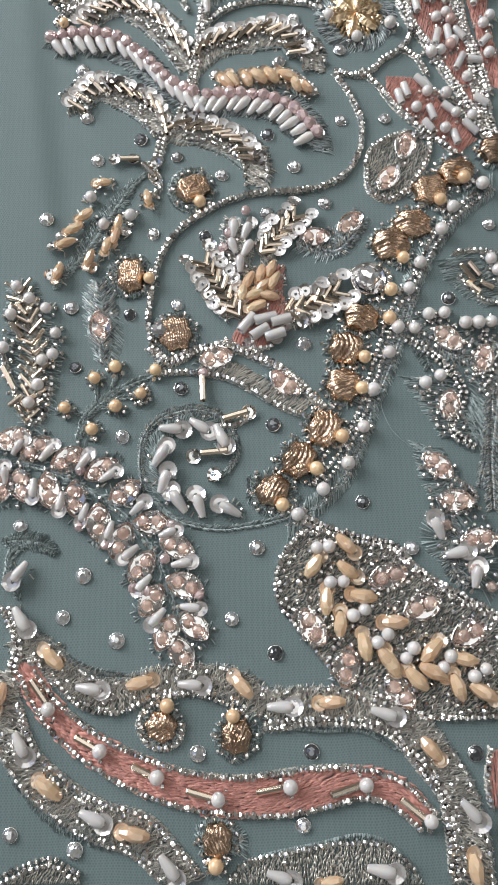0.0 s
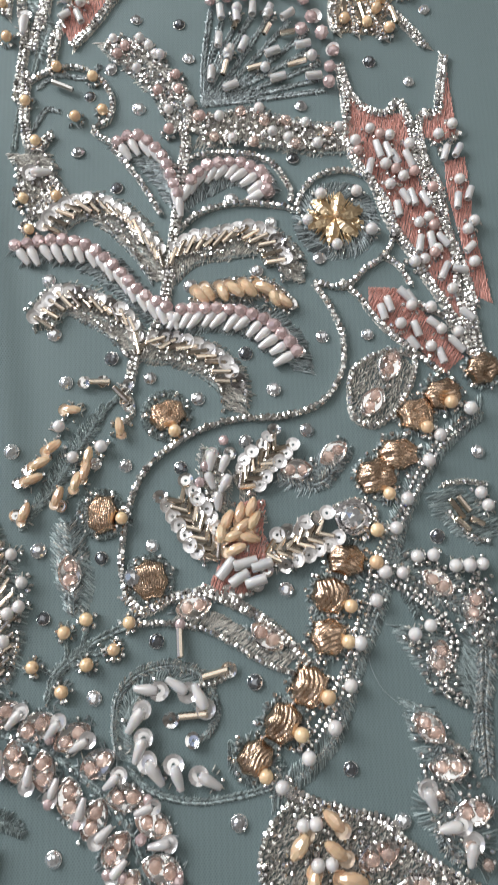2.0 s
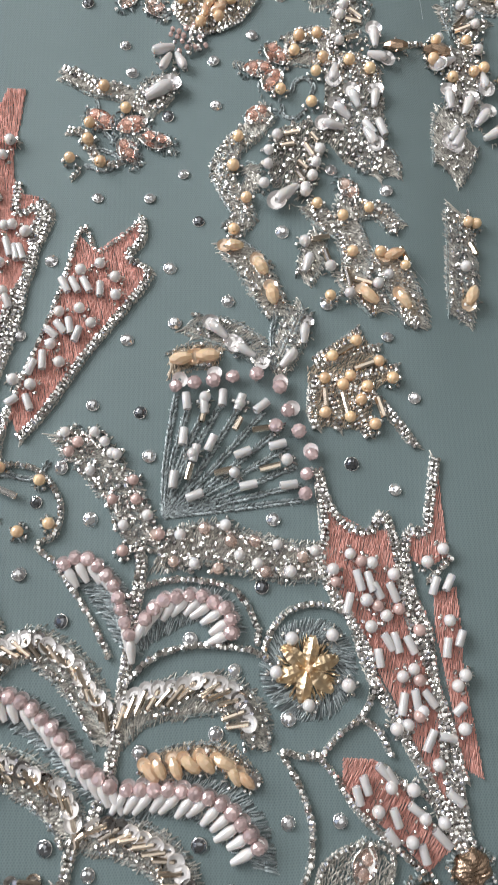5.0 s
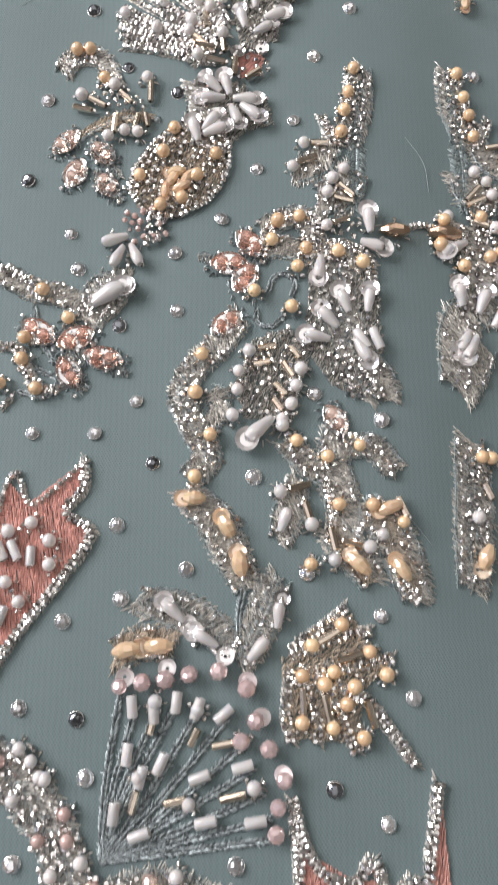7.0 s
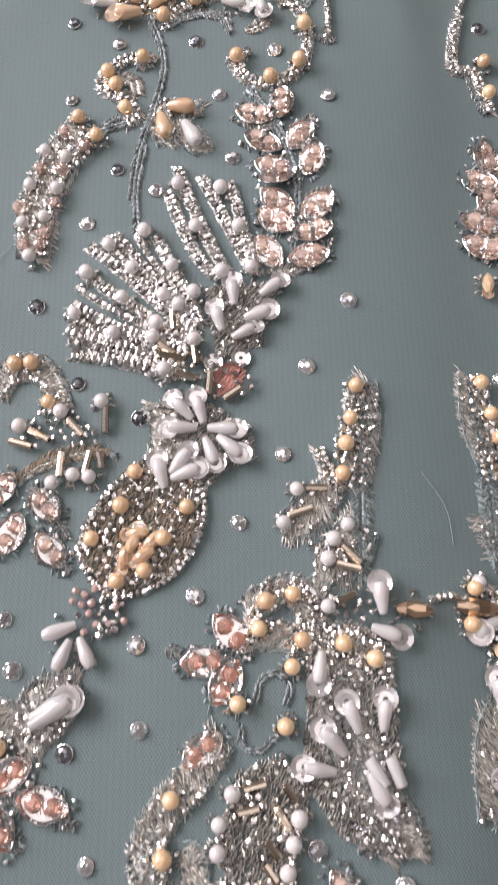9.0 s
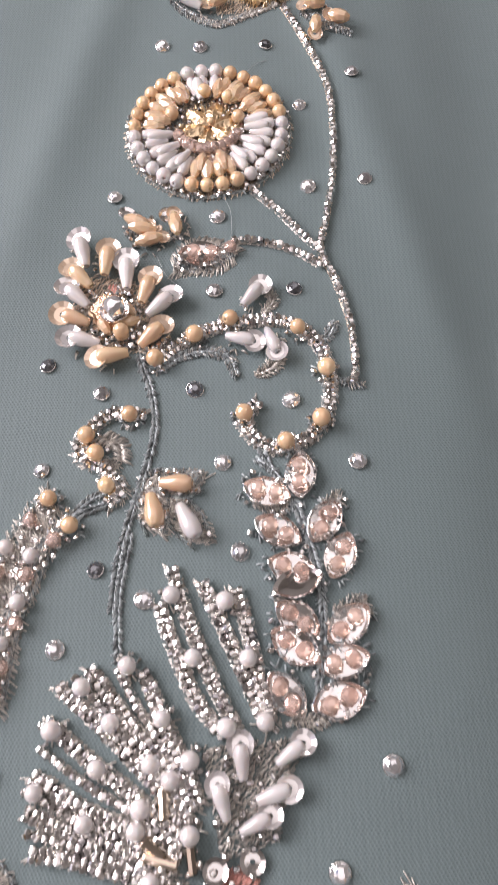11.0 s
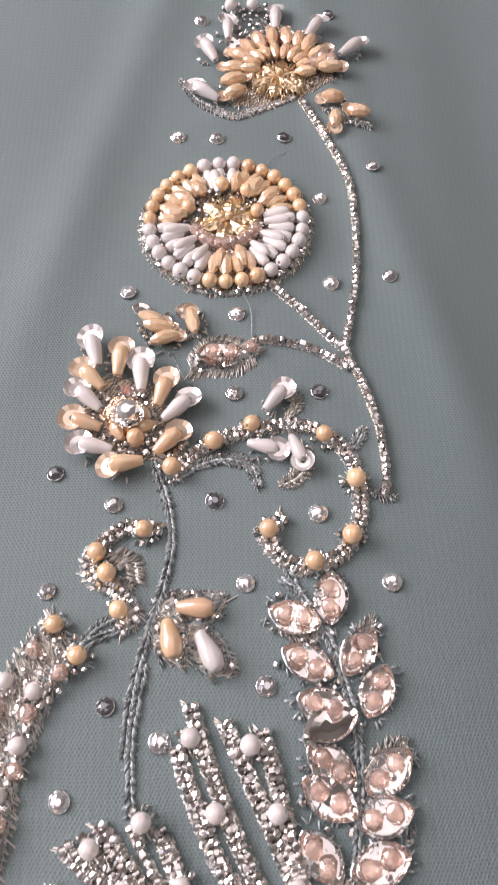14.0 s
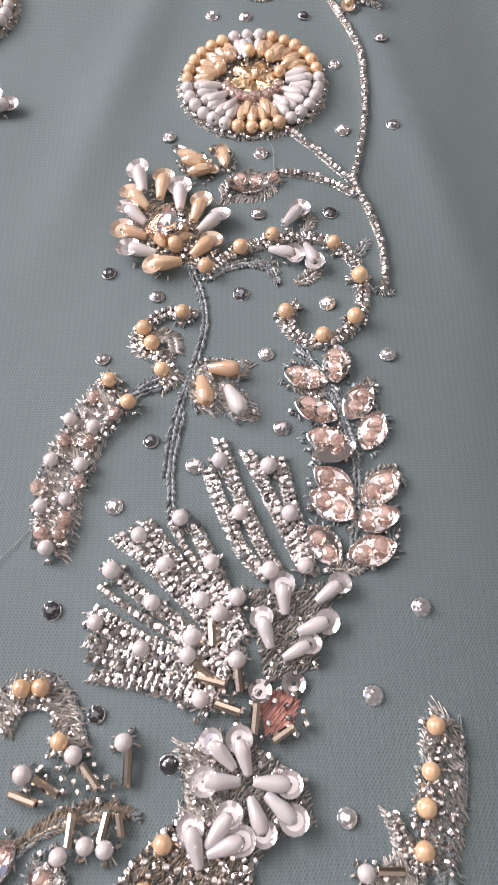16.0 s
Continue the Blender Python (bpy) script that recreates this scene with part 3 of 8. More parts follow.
def round_blossom(m, points, radius=15.0):
    """Rings of pearls and long beads round a centre, white and peach by turns."""
    for x, y in points:
        ring = [(x + radius * 0.92 * math.cos(a), y + radius * 0.92 * math.sin(a)) for a in np.linspace(0, 6.28, 48)]
        band(m, ring, 6.0, GOLD_THREAD, 0.6, 0.4)
        n = 31
        for k in range(n):
            a = 2 * math.pi * k / n + 0.03
            d = math.degrees(a) % 360
            white = 78 < d < 112 or 178 < d < 246 or d > 302 or d < 4
            px, py = x + radius * math.cos(a), y + radius * math.sin(a)
            pearls(m, [(px, py)], WHITE_PEARL if white else GOLD_PEARL, 1.75, 0.5)
            for r, off in ((0.735, 0.0), (0.66, 0.5)):
                b = a + off * 2 * math.pi / n
                qx, qy = x + radius * r * math.cos(b), y + radius * r * math.sin(b)
                if off and k % 2:
                    continue
                if white:
                    drops(m, [(qx, qy, math.degrees(b) + 180)], WHITE_PEARL, 6.0, 1.5, 0.6 + off, False)
                else:
                    ovals(m, [(qx, qy, math.degrees(b))], None, 5.6, 1.55, 0.6 + off, cup=False)
        disc = [(x + radius * 0.6 * math.cos(a), y + radius * 0.6 * math.sin(a)) for a in np.linspace(0, 6.28, 16)]
        fill(m, disc, GOLD_THREAD, 30, 0.45, 3.0, 0.6)
        strew(m, disc, 2.3, None, 0.55)
        for k in range(11):
            a = radians(205 + 13 * k)
            crystals(m, [(x + radius * 0.42 * math.cos(a), y + radius * 0.42 * math.sin(a))], PINK_GLASS, 1.45, 1.2)
        for a0 in (10, 150, 60):
            patch = [(x + radius * r * math.cos(radians(a0 + d)), y + radius * r * math.sin(radians(a0 + d))) for r, d in ((0.38, 0), (0.58, 0), (0.58, 22), (0.38, 22))]
            fill(m, patch, PINK_THREAD if a0 != 150 else GREY_THREAD, a0, 0.35, 2.0, 0.9)


# ---- the room, the table and the cloth ----


def slab(name, x0, x1, y0, y1, z0, z1, mat, label, category, hole=None):
    """A block of wall, floor or ceiling."""
    bm = bmesh.new()
    bmesh.ops.create_cube(bm, size=1.0)
    for v in bm.verts:
        v.co = Vector(((x0, x1)[v.co.x > 0], (y0, y1)[v.co.y > 0], (z0, z1)[v.co.z > 0]))
    return tagged(new(name, smooth_mesh(name, bm, mat, False)), label, category, kind="structure")


PLASTER = material("warm_white_plaster", (0.62, 0.605, 0.585), 0.85, vary=0.0, grain=0.06, size=9)
BOARDS = material("brown_floor", (0.20, 0.13, 0.08), 0.5, vary=0.0, grain=0.3, size=6)
slab("floor", -0.92, 1.9, -1.6, 2.4, -0.82, -0.76, BOARDS, "plain brown floor under the table", "floor")
slab("ceiling", -0.92, 1.9, -1.6, 2.4, 1.72, 1.78, PLASTER, "plain white plaster ceiling", "ceiling")
slab("wall_north", -0.92, 1.9, 2.4, 2.5, -0.82, 1.78, PLASTER, "plain off-white wall", "wall")
slab("wall_south", -0.92, 1.9, -1.7, -1.6, -0.82, 1.78, PLASTER, "plain off-white wall", "wall")
slab("wall_east", 1.9, 2.0, -1.7, 2.5, -0.82, 1.78, PLASTER, "plain off-white wall", "wall")
slab("wall_west", -1.0, -0.92, -1.7, -0.2, -0.82, 1.78, PLASTER, "plain off-white wall beside the window", "wall")
slab("wall_west_far", -1.0, -0.92, 1.2, 2.5, -0.82, 1.78, PLASTER, "plain off-white wall beside the window", "wall")
slab("wall_west_sill", -1.0, -0.92, -0.2, 1.2, -0.82, 0.3, PLASTER, "plain off-white wall below the window", "wall")
slab("wall_west_head", -1.0, -0.92, -0.2, 1.2, 1.6, 1.78, PLASTER, "plain off-white wall above the window", "wall")

table = tagged(new("table"), "plain pale work table that carries the cloth", "table")
TABLE_TOP = material("pale_table_top", (0.42, 0.40, 0.37), 0.5, vary=0.0, grain=0.08, size=30)


def table_part(name, x0, x1, y0, y1, z0, z1):
    bm = bmesh.new()
    bmesh.ops.create_cube(bm, size=1.0)
    for v in bm.verts:
        v.co = Vector(((x0, x1)[v.co.x > 0], (y0, y1)[v.co.y > 0], (z0, z1)[v.co.z > 0]))
    bmesh.ops.bevel(bm, geom=bm.edges[:], offset=0.004, segments=2, affect="EDGES")
    new(name, smooth_mesh(name, bm, TABLE_TOP, False)).parent = table


table_part("tabletop", -0.6, 0.7, -0.5, 1.0, -0.045, -0.006)
for leg_x in (-0.55, 0.6):
    for leg_y in (-0.45, 0.9):
        table_part("leg", leg_x, leg_x + 0.05, leg_y, leg_y + 0.05, -0.76, -0.045)


NET_WAVE = 4 * math.pi / (math.sqrt(3) * 0.0006)


def cloth_material():
    """Sea-green net over a satin lining: a fine mesh of holes, faint weave lines, soft unevenness."""
    m = bpy.data.materials.new("sea_green_net")
    m.use_nodes = True
    nodes, links = m.node_tree.nodes, m.node_tree.links
    b = nodes["Principled BSDF"]
    b.inputs["Roughness"].default_value = 0.62
    b.inputs["Sheen Weight"].default_value = 0.25
    b.inputs["Sheen Roughness"].default_value = 0.4
    place = nodes.new("ShaderNodeTexCoord")
    sway = nodes.new("ShaderNodeTexNoise")
    sway.inputs["Scale"].default_value = 60
    links.new(place.outputs["Object"], sway.inputs["Vector"])
    pull = nodes.new("ShaderNodeVectorMath")
    pull.operation = "MULTIPLY_ADD"
    pull.inputs[1].default_value = (0.0022, 0.0022, 0.0)
    links.new(sway.outputs["Color"], pull.inputs[0])
    links.new(place.outputs["Object"], pull.inputs[2])
    waves = []
    for k in range(3):
        way = nodes.new("ShaderNodeVectorMath")
        way.operation = "DOT_PRODUCT"
        a = radians(30 + 60 * k)
        way.inputs[1].default_value = (NET_WAVE * math.cos(a), NET_WAVE * math.sin(a), 0.0)
        links.new(pull.outputs[0], way.inputs[0])
        wave = nodes.new("ShaderNodeMath")
        wave.operation = "COSINE"
        links.new(way.outputs["Value"], wave.inputs[0])
        waves.append(wave)
    two, three = nodes.new("ShaderNodeMath"), nodes.new("ShaderNodeMath")
    links.new(waves[0].outputs[0], two.inputs[0])
    links.new(waves[1].outputs[0], two.inputs[1])
    links.new(two.outputs[0], three.inputs[0])
    links.new(waves[2].outputs[0], three.inputs[1])
    thread = nodes.new("ShaderNodeMapRange")
    thread.inputs["From Min"].default_value, thread.inputs["From Max"].default_value = -0.9, 1.6
    thread.inputs["To Min"].default_value, thread.inputs["To Max"].default_value = 1.0, 0.0
    links.new(three.outputs[0], thread.inputs["Value"])
    weave = nodes.new("ShaderNodeTexWave")
    weave.bands_direction = "X"
    weave.inputs["Scale"].default_value, weave.inputs["Distortion"].default_value = 260, 2.5
    weave.inputs["Detail"].default_value = 3
    links.new(place.outputs["Object"], weave.inputs["Vector"])
    cloud = nodes.new("ShaderNodeTexNoise")
    cloud.inputs["Scale"].default_value, cloud.inputs["Detail"].default_value = 35, 4
    links.new(place.outputs["Object"], cloud.inputs["Vector"])
    lining = nodes.new("ShaderNodeMix")
    lining.data_type = "RGBA"
    lining.inputs["A"].default_value, lining.inputs["B"].default_value = (0.107, 0.153, 0.157, 1), (0.131, 0.183, 0.187, 1)
    links.new(cloud.outputs["Fac"], lining.inputs["Factor"])
    lined = nodes.new("ShaderNodeMix")
    lined.data_type = "RGBA"
    lined.inputs["B"].default_value = (0.159, 0.211, 0.215, 1)
    soft = nodes.new("ShaderNodeMath")
    soft.operation = "MULTIPLY"
    soft.inputs[1].default_value = 0.42
    links.new(weave.outputs["Fac"], soft.inputs[0])
    links.new(soft.outputs[0], lined.inputs["Factor"])
    links.new(lining.outputs["Result"], lined.inputs["A"])
    netted = nodes.new("ShaderNodeMix")
    netted.data_type = "RGBA"
    netted.inputs["B"].default_value = (0.253, 0.320, 0.326, 1)
    part_net = nodes.new("ShaderNodeMath")
    part_net.operation = "MULTIPLY"
    part_net.inputs[1].default_value = 0.33
    links.new(thread.outputs[0], part_net.inputs[0])
    links.new(part_net.outputs[0], netted.inputs["Factor"])
    links.new(lined.outputs["Result"], netted.inputs["A"])
    links.new(netted.outputs["Result"], b.inputs["Base Color"])
    bump = nodes.new("ShaderNodeBump")
    bump.inputs["Strength"].default_value, bump.inputs["Distance"].default_value = 0.3, 0.0002
    links.new(thread.outputs[0], bump.inputs["Height"])
    links.new(bump.outputs[0], b.inputs["Normal"])
    return m


def make_cloth():
    """One sheet, finely divided where it is worked, hanging past the table's ends."""
    xs = sorted(set([-420, -300, -220, -160, -120] + list(range(-96, 132, 2)) + [140, 180, 240, 320, 460]))
    ys = sorted(set([-320, -240, -180, -140] + list(range(-120, 620, 3)) + [640, 700, 780, 860]))
    verts = [(x * MM, y * MM, cloth_height(x, y) * MM) for y in ys for x in xs]
    n = len(xs)
    faces = [(j * n + i, j * n + i + 1, (j + 1) * n + i + 1, (j + 1) * n + i) for j in range(len(ys) - 1) for i in range(n - 1)]
    me = bpy.data.meshes.new("cloth")
    me.from_pydata(verts, [], faces)
    me.polygons.foreach_set("use_smooth", np.ones(len(faces), bool))
    me.materials.append(cloth_material())
    ob = tagged(new("cloth", me), "sea-green net cloth over satin, spread on a table", "fabric", kind="structure")
    solid = ob.modifiers.new("thickness", "SOLIDIFY")
    solid.thickness, solid.offset = 0.0007, -1
    return ob


make_cloth()

# ---- motifs, from the hem upwards, in millimetres ----
m = Motif("salmon_band", "salmon satin-stitched band edged with silver seed beads and pearls", -8.9, -69.4, "embroidery")
band(m, [(-49.7, -48.6), (-45.2, -56.0), (-38.5, -62.7), (-30.3, -67.8), (-21.0, -71.9), (-10.7, -74.8), (0.7, -75.5), (11.0, -73.9), (20.2, -72.7), (28.0, -74.7), (32.5, -79.3)], 7.0, PINK_THREAD, 0.9, 0.25, 0.35, 0.2)
seeds(m, [(-47.2, -49.7), (-42.9, -55.5), (-36.2, -61.1), (-26.8, -66.2), (-15.3, -70.2), (-3.8, -71.5), (8.8, -70.1), (19.2, -70.0), (28.2, -72.6), (34.6, -78.5)])
seeds(m, [(-50.8, -49.7), (-45.7, -58.8), (-39.6, -64.9), (-31.4, -70.5), (-22.1, -74.9), (-10.7, -77.7), (1.7, -78.7), (10.8, -77.6), (20.0, -75.6), (26.7, -77.3), (31.5, -81.6)])
pearls(m, [(-43.8, -57.3), (-32.9, -65.6), (-21.2, -70.8), (-8.8, -75.2), (5.8, -73.1), (21.1, -72.9), (33.6, -79.9)], r=1.7, z=0.7)
bugles(m, [(-46.1, -53.7, -53.5, 5.7), (-35.7, -64.2, -29.6, 5.7), (-24.0, -69.7, -26.7, 5.4), (-12.7, -74.2, -17.1, 5.4), (1.6, -73.7, 10.6, 5.3), (17.0, -73.9, 15.8, 6.6), (30.2, -77.6, -39.8, 5.9)], GILT, 0.75)
m.done()
m = Motif("zari_scroll", "silver zari scroll band with drop and oval beads", -6.1, -56.6, "embroidery")
band(m, [(-51.1, -42.8), (-45.0, -46.9), (-38.8, -52.2), (-30.5, -55.1), (-22.3, -52.7), (-14.1, -52.1), (-5.8, -53.0), (1.1, -56.9), (11.7, -57.1), (22.1, -58.0), (30.1, -60.7), (35.5, -66.8), (40.0, -74.4), (42.1, -82.8), (42.5, -91.8)], 6.0, SILVER_THREAD, 0.9, 0.3)
seeds(m, [(-43.6, -50.4), (-37.5, -56.9), (-29.3, -58.2), (-20.0, -54.4), (-10.6, -55.7), (-3.6, -58.7)], size=0.5, base=False)
seeds(m, [(1.0, -61.6), (11.5, -60.7), (21.9, -61.3), (27.6, -64.0), (32.4, -69.5), (37.0, -76.4), (38.0, -84.8), (37.9, -90.9)], rows=2)
fringe(m, [(2.8, -61.9), (11.4, -63.1), (20.7, -63.3), (27.4, -66.7)], 1.8, GREEN_THREAD, 0.3, False)
drops(m, [(-35.6, -53.4, 171.4), (-14.5, -53.0, 175.5), (4.2, -57.7, 178.9), (25.4, -59.3, 163.7), (41.7, -78.1, 130.2), (-50.4, -38.9, 122.5), (-51.1, -28.9, 55.7)], z=0.6)
ovals(m, [(-43.2, -47.2, -43.4), (-24.9, -52.4, 13.4), (-3.5, -53.6, -49.8), (14.9, -56.9, 3.7), (34.6, -66.3, -51.2), (41.8, -88.9, -83.9)], z=0.6, length=6.5, r=1.7)
rope(m, [(-51.5, -34.6), (-54.3, -27.3), (-52.7, -23.1), (-48.4, -22.6), (-44.7, -24.5)], 1.6, GREEN_THREAD)
seeds(m, [(-53.8, -36.9), (-51.1, -43.9), (-52.0, -49.7)], rows=2)
m.done()
m = Motif("zari_scroll", "silver zari scroll band with drop and oval beads", -35.7, -75.0, "embroidery")
band(m, [(-54.3, -49.6), (-51.9, -61.9), (-47.5, -69.6), (-41.5, -75.1), (-34.6, -78.9), (-25.4, -81.6), (-19.8, -85.8), (-15.3, -90.8)], 6.0, SILVER_THREAD, 0.9, 0.3)
seeds(m, [(-50.5, -56.4), (-46.5, -65.3), (-40.5, -70.8), (-32.4, -75.7), (-23.2, -78.5), (-17.5, -83.8), (-13.1, -89.0)], rows=1)
seeds(m, [(-54.1, -65.2), (-48.5, -72.8), (-41.4, -78.4), (-34.5, -82.5), (-26.5, -85.2), (-20.9, -89.9)], size=0.5)
drops(m, [(-49.3, -64.0, 119.4), (-34.2, -78.2, 156.1), (-18.7, -87.4, 129.3)], z=0.6)
ovals(m, [(-43.0, -72.6, -37.7), (-25.5, -81.3, -10.1), (-53.9, -54.4, 71.7)], z=0.6, length=6.5, r=1.7)
m.done()
m = Motif("scalloped_motif", "scalloped silver zari motif with looped green edge", 12.6, -87.0, "embroidery")
fill(m, [(-7.5, -90.9), (-4.1, -87.1), (3.8, -85.4), (15.1, -83.6), (24.1, -83.7), (29.4, -87.7), (31.4, -91.6)], SILVER_THREAD, 80, 0.35)
fringe(m, [(30.3, -90.7), (26.3, -84.6), (19.7, -82.2), (10.6, -83.8), (0.4, -85.7), (-5.2, -88.6)], 2.2, GREEN_THREAD, 0.2, False)
seeds(m, [(-6.4, -90.1), (-3.0, -86.9), (3.8, -85.7), (15.1, -84.0), (24.0, -84.3), (29.9, -88.7)], size=0.5, base=False)
drops(m, [(23.2, -88.6, 170.3), (3.1, -89.5, 163.8)], z=0.7)
ovals(m, [(13.4, -90.5, 8.1)], z=0.7)
m.done()
m = Motif("foil_bead_drop", "gold gauze bead with a gold pearl in green stitches", -8.4, -83.5, "bead")
foils(m, [(-9.1, -82.9, 89.4)], 8.0)
pearls(m, [(-9.4, -87.5)], GOLD_PEARL, 1.8)
band(m, [(-13.0, -81.8), (-9.1, -80.3), (-5.1, -82.5), (-4.6, -86.1)], 3, GREEN_THREAD)
m.done()
m = Motif("foil_bead_drop", "rose gold gauze bead ringed with seed beads", -20.3, -60.4, "bead")
foils(m, [(-20.5, -61.2, 58.5)], 7.5)
pearls(m, [(-19.2, -57.0)], GOLD_PEARL, 1.8, 0.8)
seeds(m, [(-18.8, -55.4), (-23.2, -57.0), (-25.2, -61.3), (-22.2, -65.2), (-17.6, -64.8), (-15.8, -61.0)], size=0.5)
m.done()
m = Motif("foil_bead_drop", "gold gauze bead with a gold pearl in green stitches", -5.1, -63.8, "bead")
foils(m, [(-5.0, -63.4, 89.1)], 8.5)
pearls(m, [(-5.6, -59.3)], GOLD_PEARL, 1.8, 0.8)
fringe(m, [(-10.0, -62.7), (-8.3, -66.0), (-5.1, -67.7), (-1.4, -65.6), (-0.1, -61.8)], 1.5, GREEN_THREAD)
m.done()
m = Motif("marquise_spray", "leafy spray of pink marquise stones and pearl drops", -32.6, -20.5, "embroidery")
rope(m, [(-57.4, -4.3), (-51.2, -5.1), (-44.9, -7.1), (-38.1, -10.3), (-30.6, -15.7), (-25.7, -20.7), (-22.0, -26.2), (-19.6, -32.1), (-17.2, -39.1)], 1.7, GREEN_THREAD)
marquises(m, [(-54.4, 0.7, 17), (-49.0, -1.6, 32), (-41.9, -4.3, 30), (-34.2, -6.8, 30), (-28.8, -12.1, 30), (-22.9, -18.9, -0), (-17.4, -24.2, -23), (-15.6, -32.5, -21), (-13.7, -41.1, -44), (-56.4, -9.9, -87), (-51.8, -9.9, -71), (-45.9, -11.1, -81), (-39.9, -13.1, -89), (-34.6, -18.5, -91), (-29.6, -22.6, -115), (-25.0, -28.3, -128), (-22.8, -35.5, -125), (-19.5, -42.4, -116), (-16.3, -46.5, -59)], length=8.6)
drops(m, [(-52.9, -1.4, -124), (-46.2, -2.8, -134), (-38.1, -5.2, -129), (-32.6, -8.4, -149), (-25.9, -15.7, -140), (-19.3, -21.3, -160), (-16.2, -27.9, -171), (-14.4, -37.2, 173), (-49.0, -10.7, 88), (-42.9, -13.8, 83), (-37.6, -16.4, 72), (-31.9, -20.4, 75), (-27.3, -25.3, 40), (-24.3, -31.9, 47), (-21.3, -39.1, 49), (-55.4, -7.8, -87)], length=5.0, r=1.25, z=0.8)
crystals(m, [(-23.7, -33.5), (-26.7, -32.9), (-38.7, -19.5), (-32.9, -23.6), (-18.4, -19.4), (-38.8, -6.9), (-19.9, -26.8), (-12.5, -34.6)], LILAC_GLASS, 1.2, 0.3)
m.done()
m = Motif("pearl_scroll", "curled scroll of white pearl drops and blue-grey cord", -11.5, -4.3, "embroidery")
band(m, [(-22.7, -11.9), (-23.7, -6.8), (-22.5, -1.0), (-18.4, 2.8), (-12.6, 4.4), (-8.2, 1.2), (-5.7, -3.4)], 3.6, GREEN_THREAD, 0.6, 0.8)
fringe(m, [(-24.6, -11.6), (-25.5, -5.5), (-24.6, 1.0), (-20.3, 5.5), (-13.3, 7.0), (-6.9, 4.5), (-4.1, -2.1), (-5.8, -7.2), (-10.2, -9.0)], 1.8, GREY_THREAD, 0.5)
rope(m, [(-24.6, -11.6), (-25.5, -5.5), (-24.6, 1.0), (-20.3, 5.5), (-13.3, 7.0), (-6.9, 4.5), (-4.1, -2.1), (-5.8, -7.2), (-10.2, -9.0)], 1.6, GREEN_THREAD)
rope(m, [(-22.7, -13.2), (-17.7, -18.0), (-9.0, -20.3), (-0.4, -19.6), (8.3, -17.8)], 1.8, GREEN_THREAD)
drops(m, [(-18.7, 2.2, 173), (-12.2, 2.8, 146), (-7.4, 0.3, 115), (-21.0, -4.0, -125), (-20.2, -9.9, -111), (-16.9, -14.4, -57), (-12.3, -15.5, -72), (-5.6, -16.4, -30)], length=6.4, r=1.6, z=0.3)
bugles(m, [(-8.9, -3.3, 3.4, 6.3), (-4.0, 5.0, 14.2, 5.9), (-11.4, 11.7, -88.2, 6.7)], GILT, 0.8)
sequins(m, [(-13.6, -4.0), (-8.9, -8.4), (-1.1, 5.7)], r=1.8)
seeds(m, [(-10.1, 2.6), (-5.0, 2.9), (-0.9, 4.6)], size=0.5)
m.done()
m = Motif("bugle_leaf", "leaf of gilt bugles edged with white pearls", -51.7, 20.3, "embroidery")
band(m, [(-50.9, 4.2), (-49.9, 16.2), (-50.8, 24.5), (-54.0, 38.0)], 9.5, GREEN_THREAD, 0.6, 0.4, 0.5)
plume(m, [(-51.6, 4.8), (-50.1, 16.2), (-51.2, 25.9), (-53.9, 35.8)], GILT, None, 48, 4.6, 2.7, (1, -1), 0.5)
fringe(m, [(-51.6, 4.8), (-50.1, 16.2), (-51.2, 25.9), (-53.9, 35.8)], 4.5, SILVER_THREAD, 0.7)
strew(m, [(-55.5, 34.0), (-50.0, 33.0), (-45.0, 24.0), (-46.5, 10.0), (-51.0, 4.0), (-58.0, 14.0), (-58.0, 26.0)], 2.2, size=0.5)
bugles(m, [(-54.5, 26.3, -51.7, 4.5), (-55.9, 15.0, -62.3, 6.2), (-54.0, 9.6, 40.1, 4.0), (-53.5, 31.5, -46.1, 4.0)], GILT, 0.7)
pearls(m, [(-54.7, 37.0), (-51.6, 34.0), (-47.7, 31.5), (-45.3, 25.4), (-45.8, 20.3), (-49.0, 13.1), (-50.9, 8.9), (-55.8, 30.2), (-57.2, 22.1), (-48.2, 18.9)], r=1.6, z=0.6)
seeds(m, [(-58.2, 21.9), (-55.2, 13.6), (-52.2, 5.5), (-48.4, 5.4), (-46.1, 13.4)], size=0.5)
m.done()
m = Motif("gold_pearl_sprig", "sea-green stitched sprig tipped with gold pearls", -32.6, 9.7, "embroidery")
rope(m, [(-39.9, 0.6), (-38.2, 5.9), (-31.9, 11.5), (-22.9, 15.6)], 1.9, GREEN_THREAD)
rope(m, [(-38.2, 5.9), (-42.1, 7.7)], 1.4, GREEN_THREAD)
rope(m, [(-35.7, 9.1), (-36.1, 14.2)], 1.3, GREEN_THREAD)
rope(m, [(-32.5, 11.1), (-31.4, 16.9)], 1.3, GREEN_THREAD)
rope(m, [(-34.4, 9.8), (-25.5, 10.2)], 1.3, GREEN_THREAD)
rope(m, [(-36.3, 8.1), (-31.2, 7.4)], 1.3, GREEN_THREAD)
fringe(m, [(-39.3, 1.3), (-36.9, 7.2), (-30.6, 11.7)], 2.0, GREEN_THREAD)
pearls(m, [(-36.4, 2.4), (-42.7, 7.6), (-31.2, 7.7), (-36.1, 14.5), (-31.4, 17.1), (-25.5, 10.6), (-22.2, 16.1)], GOLD_PEARL, 1.65, 0.4)
seeds(m, [(-28.7, 11.7), (-26.7, 8.3), (-23.5, 9.5), (-24.8, 12.9)], size=0.45, base=False)
m.done()
